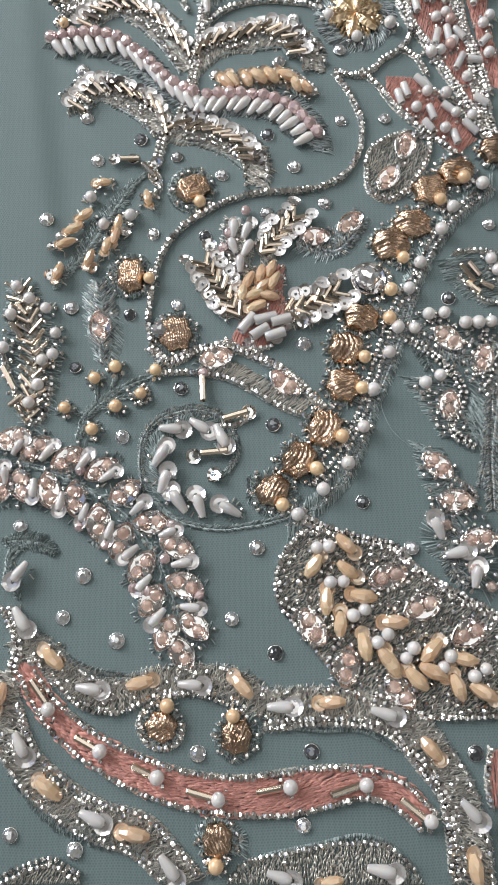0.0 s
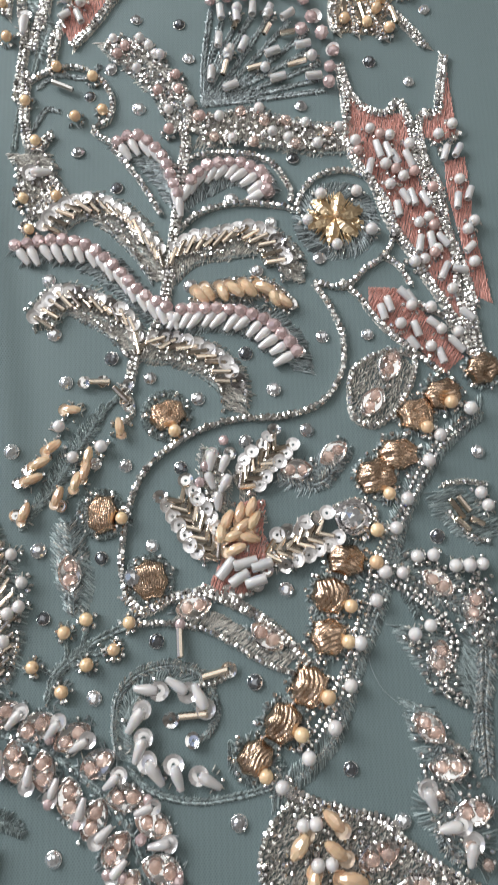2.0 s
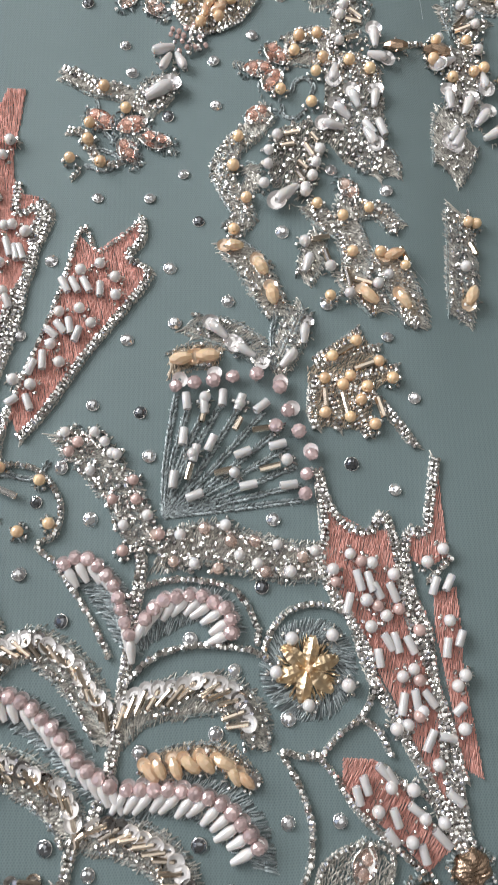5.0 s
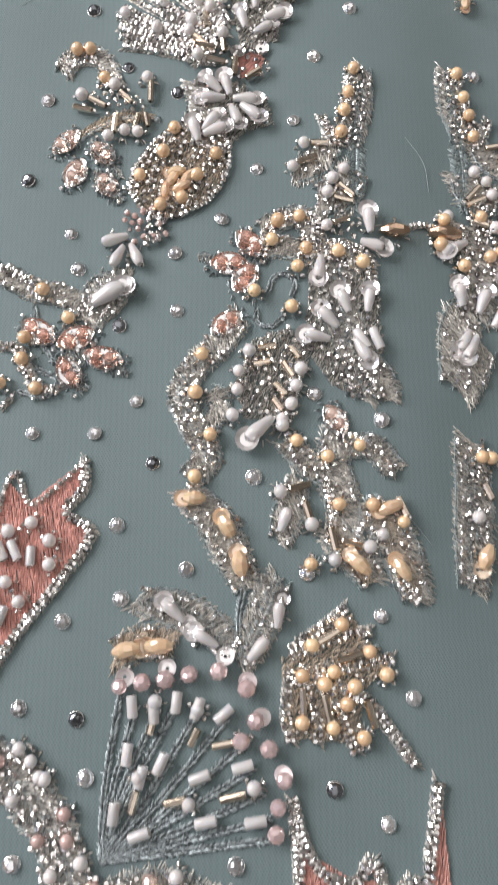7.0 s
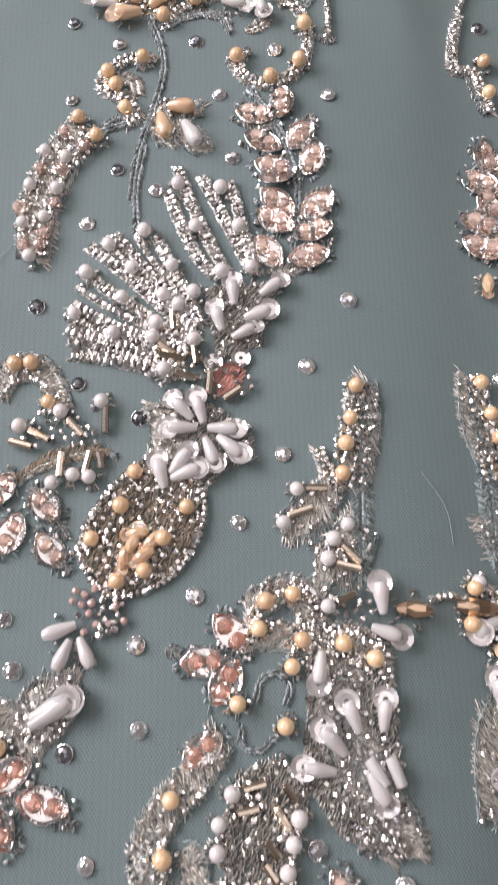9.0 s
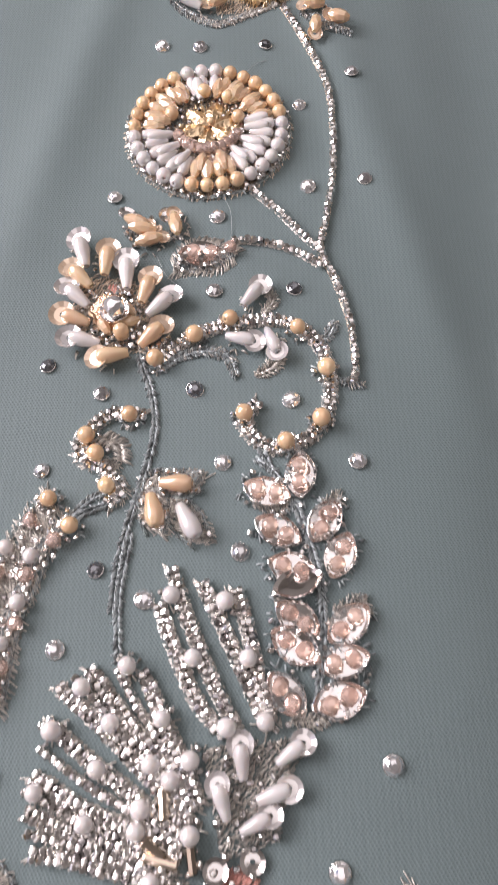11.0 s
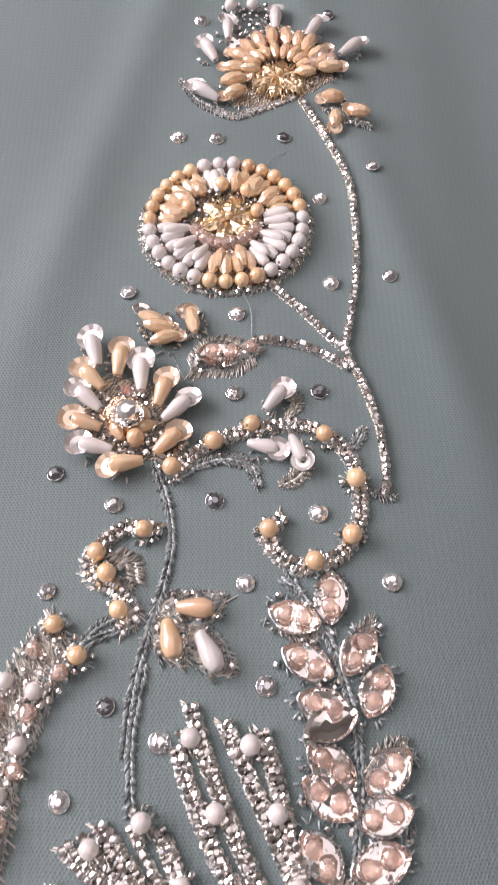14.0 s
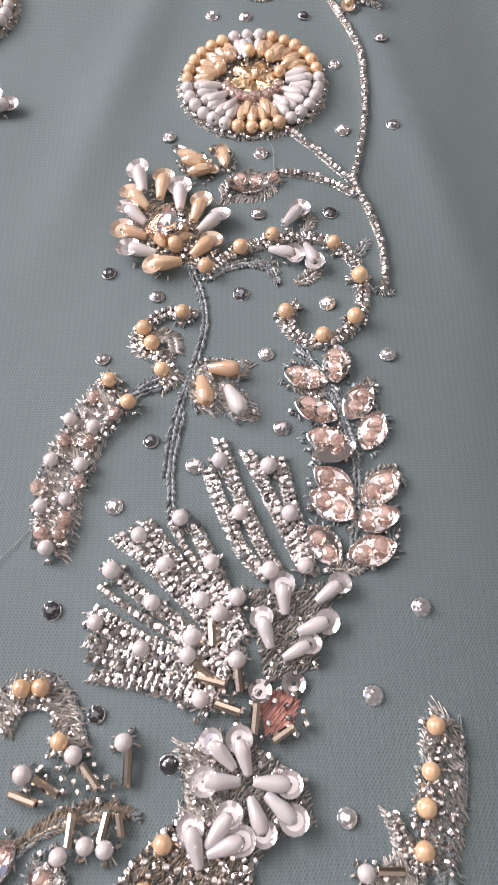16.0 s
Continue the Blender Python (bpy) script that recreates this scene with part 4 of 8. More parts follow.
m = Motif("marquise_leaf", "fringed green leaf with one pink marquise stone", -35.0, 27.8, "embroidery")
band(m, [(-34.6, 18.6), (-34.9, 28.3), (-35.6, 37.5)], 8, GREEN_THREAD, 0.6, 0.9, 0.7)
fringe(m, [(-34.4, 17.9), (-34.8, 26.9), (-35.8, 38.2)], 5.0, GREY_THREAD, 0.9)
marquises(m, [(-35.1, 27.2, 93.3)], length=8.0, z=0.9)
m.done()
m = Motif("peach_sprig", "green stitched sprig of faceted peach oval beads", -34.1, 54.9, "embroidery")
rope(m, [(-46.4, 37.1), (-39.4, 46.3), (-34.2, 55.1), (-28.2, 64.0), (-22.7, 69.3)], 1.8, GREEN_THREAD)
fringe(m, [(-45.2, 39.2), (-39.4, 47.1), (-33.5, 56.6), (-28.2, 64.8)], 3.6, GREEN_THREAD, 0.6)
ovals(m, [(-45.2, 40.6, 73.2), (-38.0, 44.1, 67.9), (-34.0, 47.4, 72.6), (-43.5, 48.2, 20.7), (-42.0, 51.9, 26.3), (-39.4, 55.5, 31.9), (-31.4, 53.2, 77.3), (-35.1, 64.1, -1.5), (-24.4, 59.8, 99.6), (-32.0, 49.8, 72.5)], z=0.7, length=4.8, r=1.25)
sequins(m, [(-46.8, 47.2), (-44.9, 50.1), (-47.2, 40.0), (-30.0, 51.3), (-37.2, 41.9), (-37.1, 64.3)], r=1.5)
pearls(m, [(-28.5, 55.2), (-38.1, 60.2), (-34.8, 52.9)], r=1.6, z=0.5)
seeds(m, [(-24.1, 70.1), (-22.0, 66.2), (-22.2, 62.4), (-26.1, 60.9)], size=0.5)
sequins(m, [(-23.1, 65.9), (-22.3, 70.1)], r=1.5)
m.done()
m = Motif("foil_bead", "gold gauze bead with a small gold pearl", -12.9, 62.1, "bead")
foils(m, [(-13.5, 62.4, 20.8)], 8.6)
fringe(m, [(-8.0, 62.3), (-9.9, 58.2), (-14.3, 57.0), (-18.1, 59.7), (-18.7, 64.1), (-15.8, 67.6), (-11.1, 67.4), (-8.2, 63.8)], 1.3, GREEN_THREAD, 0.4)
pearls(m, [(-11.8, 58.3)], GOLD_PEARL, 1.7, 0.6)
m.done()
m = Motif("foil_bead", "gold gauze bead in green stitches", -27.4, 39.9, "bead")
foils(m, [(-28.2, 39.9, 86.2)], 8.6)
fringe(m, [(-22.9, 39.8), (-24.7, 36.0), (-28.9, 34.8), (-32.7, 37.3), (-33.3, 41.5), (-30.6, 44.8), (-26.0, 44.7), (-23.2, 41.2)], 1.3, GREEN_THREAD, 0.4)
pearls(m, [(-23.8, 38.7)], GOLD_PEARL, 1.7, 0.6)
m.done()
m = Motif("foil_bead", "gold gauze bead beside a clear crystal", -17.8, 25.2, "bead")
foils(m, [(-17.8, 25.1, 99.5)], 8.6)
fringe(m, [(-12.5, 24.9), (-14.4, 21.3), (-18.5, 20.1), (-22.2, 22.5), (-22.8, 26.6), (-20.0, 29.7), (-15.5, 29.6), (-12.8, 26.3)], 1.3, GREEN_THREAD, 0.4)
crystals(m, [(-21.4, 25.6)], CLEAR_GLASS, 2.2, 0.4)
m.done()
m = Motif("beaded_vine", "winding vine of silver seed beads with two pink stones", -1.3, 32.0, "embroidery")
seeds(m, [(22.6, 93.7), (25.9, 87.9), (28.3, 79.7), (27.1, 71.1), (22.0, 64.3), (13.6, 61.4), (2.7, 60.9), (-5.6, 58.9), (-12.4, 55.3), (-17.8, 50.9), (-21.2, 45.1), (-23.1, 37.9), (-24.1, 29.4), (-23.3, 22.4)], rows=1, size=0.7, gap=1.3)
seeds(m, [(-23.2, 21.7), (-19.1, 18.5), (-12.6, 21.1), (-6.0, 21.7), (0.4, 19.4), (6.8, 15.6), (12.4, 10.4), (15.7, 6.4)], rows=2, wide=0.9)
seeds(m, [(-22.3, 15.6), (-15.2, 15.8), (-6.1, 14.1), (0.2, 10.7), (6.5, 6.8), (12.6, 4.3)], rows=1, size=0.6)
band(m, [(-11.3, 18.0), (-3.5, 15.8), (4.1, 10.9), (12.3, 6.7)], 3.0, SILVER_THREAD, 0.6)
marquises(m, [(-8.3, 18.9, 9.2), (7.3, 12.2, -37.7)], length=8.4, z=0.8)
crystals(m, [(-11.3, 15.3)], LILAC_GLASS)
m.done()
m = Motif("star_blossom", "star blossom of peach ovals, pearl tubes and sequins on salmon stitches", 2.1, 36.6, "embroidery")
fill(m, [(-4.7, 24.1), (-0.6, 31.7), (2.5, 41.6), (8.3, 41.8), (7.4, 34.3), (10.5, 28.6), (3.1, 21.5), (-3.4, 22.2)], PINK_THREAD, 70, 0.32)
band(m, [(-2.5, 40.3), (-3.0, 46.1), (-4.0, 54.3)], 6, SILVER_THREAD, 0.5, 0.5, 0.5)
band(m, [(-3.3, 28.9), (-7.2, 36.1), (-10.9, 42.7)], 8, SILVER_THREAD, 0.5, 0.5, 0.5)
band(m, [(7.2, 29.4), (13.9, 31.3), (20.3, 34.7)], 8, SILVER_THREAD, 0.5, 0.5, 0.5)
band(m, [(2.3, 44.5), (6.5, 49.6), (11.3, 53.9)], 7, SILVER_THREAD, 0.5, 0.5, 0.5)
ovals(m, [(-0.5, 37.4, 60.7), (2.4, 39.0, 79.4), (5.5, 37.2, 60.4), (0.7, 33.8, 20.0), (4.4, 33.3, -12.1), (2.8, 35.9, 40.8), (-1.9, 34.5, 79.7)], z=0.8, length=5)
drops(m, [(-3.8, 51.0, -97.1), (-0.8, 50.3, -113.2), (-4.0, 46.5, -70.8), (-0.7, 45.7, -120.0), (-2.4, 41.8, -91.0)], length=5, r=1.4, z=0.5, cup=False)
bugles(m, [(-1.0, 26.8, 50.8, 5.3), (1.8, 24.6, 34.0, 4.8), (5.4, 23.8, 15.5, 4.8), (3.2, 27.8, 13.6, 5.4), (6.8, 27.3, 15.6, 4.8)], CREAM_PEARL, 1.25)
plume(m, [(-2.7, 28.9), (-6.5, 35.4), (-10.5, 41.9)], GILT, MIRROR, 40, 4.2, 2.4, (1, -1), 0.65, 1.5)
plume(m, [(7.9, 29.6), (13.9, 31.3), (19.3, 34.0)], GILT, MIRROR, 40, 4.2, 2.4, (1, -1), 0.65, 1.5)
plume(m, [(2.6, 44.8), (6.5, 49.1), (10.6, 53.2)], GILT, MIRROR, 38, 3.8, 2.3, (1, -1), 0.65, 1.4)
sequins(m, [(7.8, 26.1), (9.8, 28.6), (-0.8, 21.9), (5.7, 23.1), (-3.6, 52.8), (0.5, 52.7)], r=1.6)
ovals(m, [(1.3, 30.9, 19.9), (4.9, 40.1, 69.9)], z=0.8, length=5)
crystals(m, [(-5.0, 49.9), (-0.8, 55.7), (-6.4, 46.2)], LILAC_GLASS, 1.3, 0.4)
seeds(m, [(-6.0, 23.4), (-0.8, 20.8), (4.4, 21.5)], size=0.5)
m.done()
m = Motif("marquise_leaf", "fringed grey leaf with two pink marquise stones", 19.1, 48.9, "embroidery")
fringe(m, [(11.1, 48.0), (15.8, 46.4), (21.1, 45.8), (26.8, 52.0)], 4.2, GREY_THREAD, 0.7)
band(m, [(11.8, 47.5), (18.5, 47.1), (26.8, 52.5)], 6, GREY_THREAD, 0.5, 0.8, 0.5)
marquises(m, [(15.5, 48.5, -1.4), (24.1, 52.0, 35.7)], length=7.8, z=0.9)
m.done()
m = Motif("foil_bead_chain", "chain of gold gauze beads and pearls on looped cord", 29.2, 21.9, "embroidery")
band(m, [(59.5, 62.2), (48.5, 53.0), (40.2, 40.7), (35.0, 28.0), (31.2, 17.0), (26.3, 6.4), (21.2, -6.5), (15.2, -14.0), (7.0, -20.0)], 4.2, GREEN_THREAD, 0.7, 0.9)
fringe(m, [(59.4, 61.0), (49.1, 52.2), (40.8, 40.0), (35.8, 28.0), (31.7, 17.0), (26.9, 6.4), (21.8, -6.8), (15.6, -14.5), (7.0, -20.3)], 2.0, GREY_THREAD, 0.2)
foils(m, [(50.6, 65.4, 20.3), (43.9, 60.6, 14.9), (38.9, 51.3, 4.0), (33.5, 46.4, 14.8), (25.5, 27.8, -6.7), (21.6, 20.3, 77.8), (20.6, 11.5, -6.6), (15.9, 1.4, 68.3), (9.9, -5.6, 58.7), (3.9, -12.2, 39.0), (60.8, 71.5, 30.6)], 9.0)
sequins(m, [(27.4, 37.1)], r=4.2, z=0.6, tip=0.1)
crystals(m, [(27.4, 37.1)], CLEAR_GLASS, 2.6, 0.8)
pearls(m, [(52.0, 63.0), (45.8, 57.1), (35.9, 42.0), (32.5, 34.0), (31.8, 27.0), (25.6, 17.8), (24.6, 10.4), (19.6, -0.7), (13.6, -7.9), (5.9, -15.7)], GOLD_PEARL, 1.75, 0.9)
pearls(m, [(56.4, 61.4), (48.7, 55.2), (45.5, 49.3), (39.8, 40.7), (36.8, 34.3), (33.6, 24.8), (31.3, 18.8), (27.1, 10.0), (24.5, 1.4), (20.6, -6.8), (14.9, -12.5), (9.1, -17.9)], WHITE_PEARL, 1.75, 0.8)
seeds(m, [(55.1, 58.8), (47.0, 51.5), (37.9, 36.4), (33.5, 30.1), (29.2, 18.4), (25.1, 7.1), (19.4, -4.6), (13.5, -11.4)], rows=2, size=0.5, base=False, wide=1.6)
seeds(m, [(23.5, 39.7), (28.9, 41.0), (32.7, 38.0), (29.7, 32.4)], size=0.5)
fringe(m, [(-1.4, -8.6), (-0.3, -14.3), (4.6, -16.9), (9.7, -13.9)], 2.0, GREEN_THREAD)
m.done()
m = Motif("pink_stone_leaf", "silver stitched leaf with two pink marquise stones edged in seed beads", 36.7, 68.7, "embroidery")
fill(m, [(35.0, 75.6), (29.9, 71.0), (29.7, 60.2), (35.3, 58.6), (41.2, 64.5), (44.5, 72.2), (41.3, 76.2)], SILVER_THREAD, 60, 0.4)
seeds(m, [(38.6, 76.8), (32.9, 74.4), (29.4, 70.3), (29.3, 61.0), (34.0, 58.3), (38.9, 61.5), (43.5, 68.3), (44.7, 74.6), (39.3, 76.7)], size=0.52)
marquises(m, [(38.7, 72.8, 68.6), (34.0, 63.8, 55.1)], length=8.2, z=0.8)
m.done()
m = Motif("peach_paisley", "large paisley packed with peach ovals, pink stones, pearls and seed beads", 26.9, -40.8, "embroidery")
fill(m, [(10.7, -19.5), (18.0, -22.1), (30.0, -25.4), (34.6, -30.4), (43.7, -36.5), (52.9, -41.4), (51.0, -60.6), (37.1, -60.5), (26.7, -59.2), (18.8, -54.6), (12.1, -46.3), (4.6, -36.9), (5.3, -27.3)], SILVER_THREAD, 40, 0.42)
strew(m, [(10.7, -19.5), (18.0, -22.1), (30.0, -25.4), (34.6, -30.4), (43.7, -36.5), (52.9, -41.4), (51.0, -60.6), (37.1, -60.5), (26.7, -59.2), (18.8, -54.6), (12.1, -46.3), (4.6, -36.9), (5.3, -27.3)], 1.55)
seeds(m, [(10.7, -18.9), (18.0, -22.1), (22.8, -23.4), (30.0, -25.4), (34.6, -30.4), (43.7, -36.5), (51.7, -40.8)], rows=2, size=0.6, base=False)
seeds(m, [(10.0, -21.3), (5.3, -27.3), (4.3, -35.7), (12.1, -46.3), (18.8, -54.6), (26.7, -59.2), (37.1, -60.5), (49.9, -60.5)], rows=1, size=0.6, base=False)
pearls(m, [(13.0, -25.2), (15.6, -25.0), (15.6, -32.6), (18.4, -32.5), (22.6, -38.4), (20.1, -39.6), (27.2, -43.6), (24.9, -45.2), (32.4, -46.5), (30.7, -48.5), (40.0, -48.3), (38.3, -50.5), (47.1, -50.9), (44.6, -52.4), (9.3, -17.8)], WHITE_PEARL, 1.6, 1.0)
ovals(m, [(19.2, -24.5, 133), (12.1, -29.1, 55), (19.3, -30.0, 141), (14.6, -36.6, 84), (17.3, -41.3, 87), (22.2, -46.0, 100), (27.4, -49.2, 112), (32.6, -52.7, 134), (36.0, -47.1, 46), (41.0, -54.4, 110), (46.1, -55.5, 149), (22.4, -35.6, 170), (28.8, -41.1, 179), (43.0, -49.0, 170), (26.9, -48.7, 127), (36.0, -51.2, 153)], z=0.9, length=6.3, r=1.75)
marquises(m, [(28.0, -31.5, 16), (11.4, -41.9, -63), (18.3, -50.1, -99), (35.0, -38.1, 20), (44.3, -43.7, 25), (29.1, -55.3, -49)], length=9.0, z=1.1)
m.done()
m = Motif("stone_garland", "garland of pink marquise stones and pearls on green stitches", 45.4, 1.9, "embroidery")
band(m, [(36.0, 28.0), (44.7, 21.9), (52.0, 16.5), (52.7, 6.5), (49.3, -0.7)], 7, GREEN_THREAD, 0.6, 0.7)
band(m, [(39.5, 12.8), (43.5, 6.0), (47.3, -1.3)], 8, GREEN_THREAD, 0.6, 0.7)
band(m, [(39.0, -3.1), (40.9, -10.8), (43.6, -15.9), (40.0, -23.2), (48.0, -29.4), (47.5, -34.2)], 6.5, GREEN_THREAD, 0.6, 0.7)
fringe(m, [(35.9, 25.9), (44.5, 19.5), (53.1, 13.8), (53.1, 0.5), (49.5, -12.2)], 2.6, GREY_THREAD, 0.7)
strew(m, [(36.0, 30.0), (47.0, 27.0), (58.0, 24.0), (57.0, 4.0), (49.0, 10.0), (41.0, 19.0)], 2.1, size=0.5)
strew(m, [(37.0, -3.0), (44.0, -10.0), (49.0, -14.0), (52.0, -34.0), (44.0, -36.0), (37.0, -20.0)], 2.1, size=0.5)
marquises(m, [(45.1, 22.2, -39.2), (52.7, 16.9, 71.0), (44.1, 6.3, 80.7), (40.5, -7.6, -43.2), (43.8, -15.6, -4.3), (48.2, -24.1, 3.8)], length=8.2, z=0.9)
pearls(m, [(37.4, 24.5), (40.9, 27.9), (44.5, 28.1), (52.2, 25.6), (55.2, 25.8), (39.0, 11.4), (42.5, 13.1), (49.2, 25.6)], WHITE_PEARL, 1.7, 0.7)
drops(m, [(39.5, -21.6, -72.2), (43.0, -26.9, -168.9), (46.8, -32.1, -103.1)], length=5.5, z=0.6)
seeds(m, [(35.7, 22.4), (41.8, 18.1), (47.6, 9.9), (44.3, 0.7), (49.0, -3.3)], rows=2, size=0.5, base=False)
seeds(m, [(42.3, -9.5), (48.1, -13.4), (46.6, -17.2), (40.4, -17.7)], size=0.5)
strew(m, [(37.4, 10.1), (42.5, 10.0), (48.2, 1.9), (47.8, -3.2), (41.7, -0.5)], 1.7, size=0.5)
strew(m, [(49.9, 22.1), (56.8, 23.3), (55.4, 8.4), (51.4, 9.8)], 1.9, size=0.5)
crystals(m, [(41.4, -20.8), (46.7, -30.6), (50.0, -34.2)], PINK_GLASS)
m.done()
m = Motif("bugle_leaf", "small leaf of gilt bugles and pearls on green stitches", 53.7, 38.2, "embroidery")
band(m, [(48.3, 42.7), (52.6, 37.5), (57.6, 31.7)], 9, GREEN_THREAD, 0.6, 0.5, 0.4)
bugles(m, [(51.0, 38.3, -56.2, 5.3), (52.7, 39.3, -57.5, 4.3), (55.3, 35.3, -25.4, 3.5), (52.0, 34.7, -43.8, 4.2)], GILT, 0.7)
pearls(m, [(56.7, 41.7), (58.0, 38.8)], r=1.7, z=0.6)
seeds(m, [(48.5, 44.1), (53.9, 44.7), (58.5, 43.9)], size=0.5)
seeds(m, [(49.3, 37.6), (53.4, 32.5), (57.5, 31.0)], size=0.5)
m.done()
m = Motif("corner_motif", "silver zari motif at the hem edged with seed beads", -44.1, -88.4, "embroidery")
fill(m, [(-52.1, -90.2), (-48.9, -87.9), (-42.2, -86.5), (-37.7, -88.6), (-36.5, -90.4)], SILVER_THREAD, 60, 0.4)
seeds(m, [(-52.2, -89.3), (-47.8, -87.4), (-42.2, -86.3), (-37.1, -89.1)], rows=2, size=0.5, base=False)
m.done()
m = Motif("salmon_leaf", "salmon stitched leaf edged with silver beads", 47.5, -72.4, "embroidery")
fill(m, [(48.3, -67.1), (46.8, -68.1), (46.1, -76.6), (47.3, -77.7), (49.4, -77.7), (50.4, -67.1)], PINK_THREAD)
seeds(m, [(47.2, -67.0), (46.0, -72.4), (46.2, -77.7)], size=0.5)
m.done()
m = Motif("plume_motif", "spreading plume of pink, pearl and gilt beaded feathers", -9.8, 98.2, "embroidery")
band(m, [(-10.8, 116.8), (-13.5, 124.4), (-18.1, 131.2), (-25.5, 134.7)], 7.0, GREY_THREAD, 0.7, 0.6, 0.5)
band(m, [(-10.8, 116.4), (-5.6, 121.3), (2.3, 124.9), (8.9, 124.8), (12.5, 119.3)], 7.0, GREY_THREAD, 0.7, 0.6, 0.5)
band(m, [(-15.7, 86.3), (-22.1, 93.9), (-29.8, 101.5), (-38.8, 105.5), (-50.0, 106.0)], 7.0, GREY_THREAD, 0.7, 0.6, 0.5)
band(m, [(-15.7, 85.3), (-8.3, 85.9), (1.7, 86.6), (10.4, 84.3), (15.8, 79.3), (18.6, 72.0)], 7.0, GREY_THREAD, 0.7, 0.6, 0.5)
band(m, [(-14.6, 96.4), (-18.5, 105.5), (-23.7, 112.2), (-31.6, 117.1), (-39.8, 113.8)], 8.0, SILVER_THREAD, 0.7, 0.6, 0.5)
band(m, [(-13.3, 97.6), (-7.0, 104.0), (2.0, 105.9), (11.0, 105.8), (16.0, 101.1), (17.3, 95.6)], 8.0, SILVER_THREAD, 0.7, 0.6, 0.5)
band(m, [(-20.6, 78.7), (-25.7, 85.8), (-33.3, 91.3), (-39.5, 92.3), (-44.9, 87.3)], 8.0, SILVER_THREAD, 0.7, 0.6, 0.5)
band(m, [(-19.4, 78.7), (-10.8, 78.5), (-3.4, 75.0), (1.4, 69.5), (2.1, 63.0)], 8.0, SILVER_THREAD, 0.7, 0.6, 0.5)
feather(m, [(-49.5, 105.7), (-44.3, 106.6), (-39.3, 106.8), (-35.5, 106.5), (-31.6, 104.8), (-28.5, 102.2), (-24.6, 98.5), (-22.1, 95.4), (-19.4, 92.6), (-17.3, 91.0), (-13.3, 88.6)], -62, -70, True)
feather(m, [(-25.0, 134.1), (-21.3, 135.8), (-18.0, 134.0), (-14.5, 130.3), (-12.7, 126.5), (-11.6, 122.5), (-10.2, 118.8)], -60, -80, True)
feather(m, [(-9.9, 87.9), (-6.2, 87.9), (-1.6, 87.8), (3.5, 87.1), (7.5, 85.8), (10.8, 84.0), (13.0, 81.6), (15.2, 79.2), (17.0, 76.5)], -120, -150, True)
feather(m, [(-6.8, 122.2), (-3.5, 125.8), (0.2, 126.7), (5.0, 127.0), (8.1, 125.4), (11.4, 123.3), (11.8, 119.0)], -110, -160, True)
feather(m, [(-43.1, 111.0), (-40.6, 114.8), (-36.9, 117.3), (-33.4, 118.2), (-29.3, 117.8), (-24.8, 114.6), (-21.8, 112.9), (-19.6, 109.0), (-17.4, 106.8), (-15.1, 103.9)], -20, -80, False)
feather(m, [(-44.5, 87.3), (-41.2, 91.3), (-38.8, 93.6), (-34.8, 93.1), (-30.5, 91.5), (-27.1, 90.0), (-23.6, 88.1), (-21.4, 84.5), (-20.7, 81.6)], -30, -80, False)
feather(m, [(-10.7, 104.5), (-7.6, 106.9), (-4.7, 107.5), (-1.3, 107.5), (3.1, 108.7), (6.9, 109.3), (10.7, 108.0), (13.8, 104.8), (15.6, 100.3)], -110, -170, False)
feather(m, [(-16.2, 80.9), (-12.9, 81.2), (-6.2, 78.8), (-1.4, 76.0), (0.8, 73.7), (2.8, 69.7)], -150, -190, False)
ovals(m, [(-5.0, 91.1, -49), (-3.2, 91.7, -60), (0.2, 91.8, -66), (3.3, 92.5, -39), (6.4, 92.7, -49), (10.4, 92.7, -27), (12.5, 90.1, -63), (14.8, 89.3, -43)], z=0.8, length=5.2, r=1.5)
band(m, [(-6.8, 91.8), (1.8, 93.6), (10.6, 93.0), (16.1, 88.3)], 5.5, GOLD_THREAD, 0.6, 0.6, 0.4)
sequins(m, [(16.2, 88.9), (7.5, 94.7)], r=1.7)
seeds(m, [(-22.3, 71.7), (-20.6, 77.5), (-18.1, 79.5), (-14.5, 88.7), (-13.1, 96.3), (-11.4, 108.7), (-10.2, 118.2), (-8.2, 132.8), (-8.8, 138.5)], rows=2, size=0.55)
seeds(m, [(-10.8, 109.1), (-4.3, 114.4), (4.8, 116.5), (15.2, 115.5), (19.3, 113.7)], rows=1, size=0.7, gap=1.3)
seeds(m, [(-10.8, 127.2), (-4.2, 130.3), (5.1, 130.5), (13.0, 128.0), (17.4, 121.0), (17.6, 116.9)], size=0.66, gap=1.3)
seeds(m, [(-26.1, 132.7), (-20.0, 124.2), (-14.7, 114.5)], size=0.66, gap=1.3)
sequins(m, [(-32.6, 70.7), (-28.3, 70.9), (-23.1, 68.2), (-22.5, 64.9)], r=1.6)
bugles(m, [(-28.9, 70.8, -3.8, 4.9), (-24.2, 67.6, -47.2, 4.9)], GILT, 0.7)
m.done()
m = Motif("pearl_frond", "frond of pearls and pink crystals on silver stitches", -15.7, 152.8, "embroidery")
band(m, [(-26.8, 165.3), (-19.1, 157.9), (-11.9, 148.5), (-7.9, 137.8)], 8, SILVER_THREAD, 0.6, 0.7, 0.3)
fringe(m, [(-26.8, 164.9), (-19.1, 157.1), (-11.9, 148.1), (-8.2, 137.8)], 4.0, GREY_THREAD, 0.8)
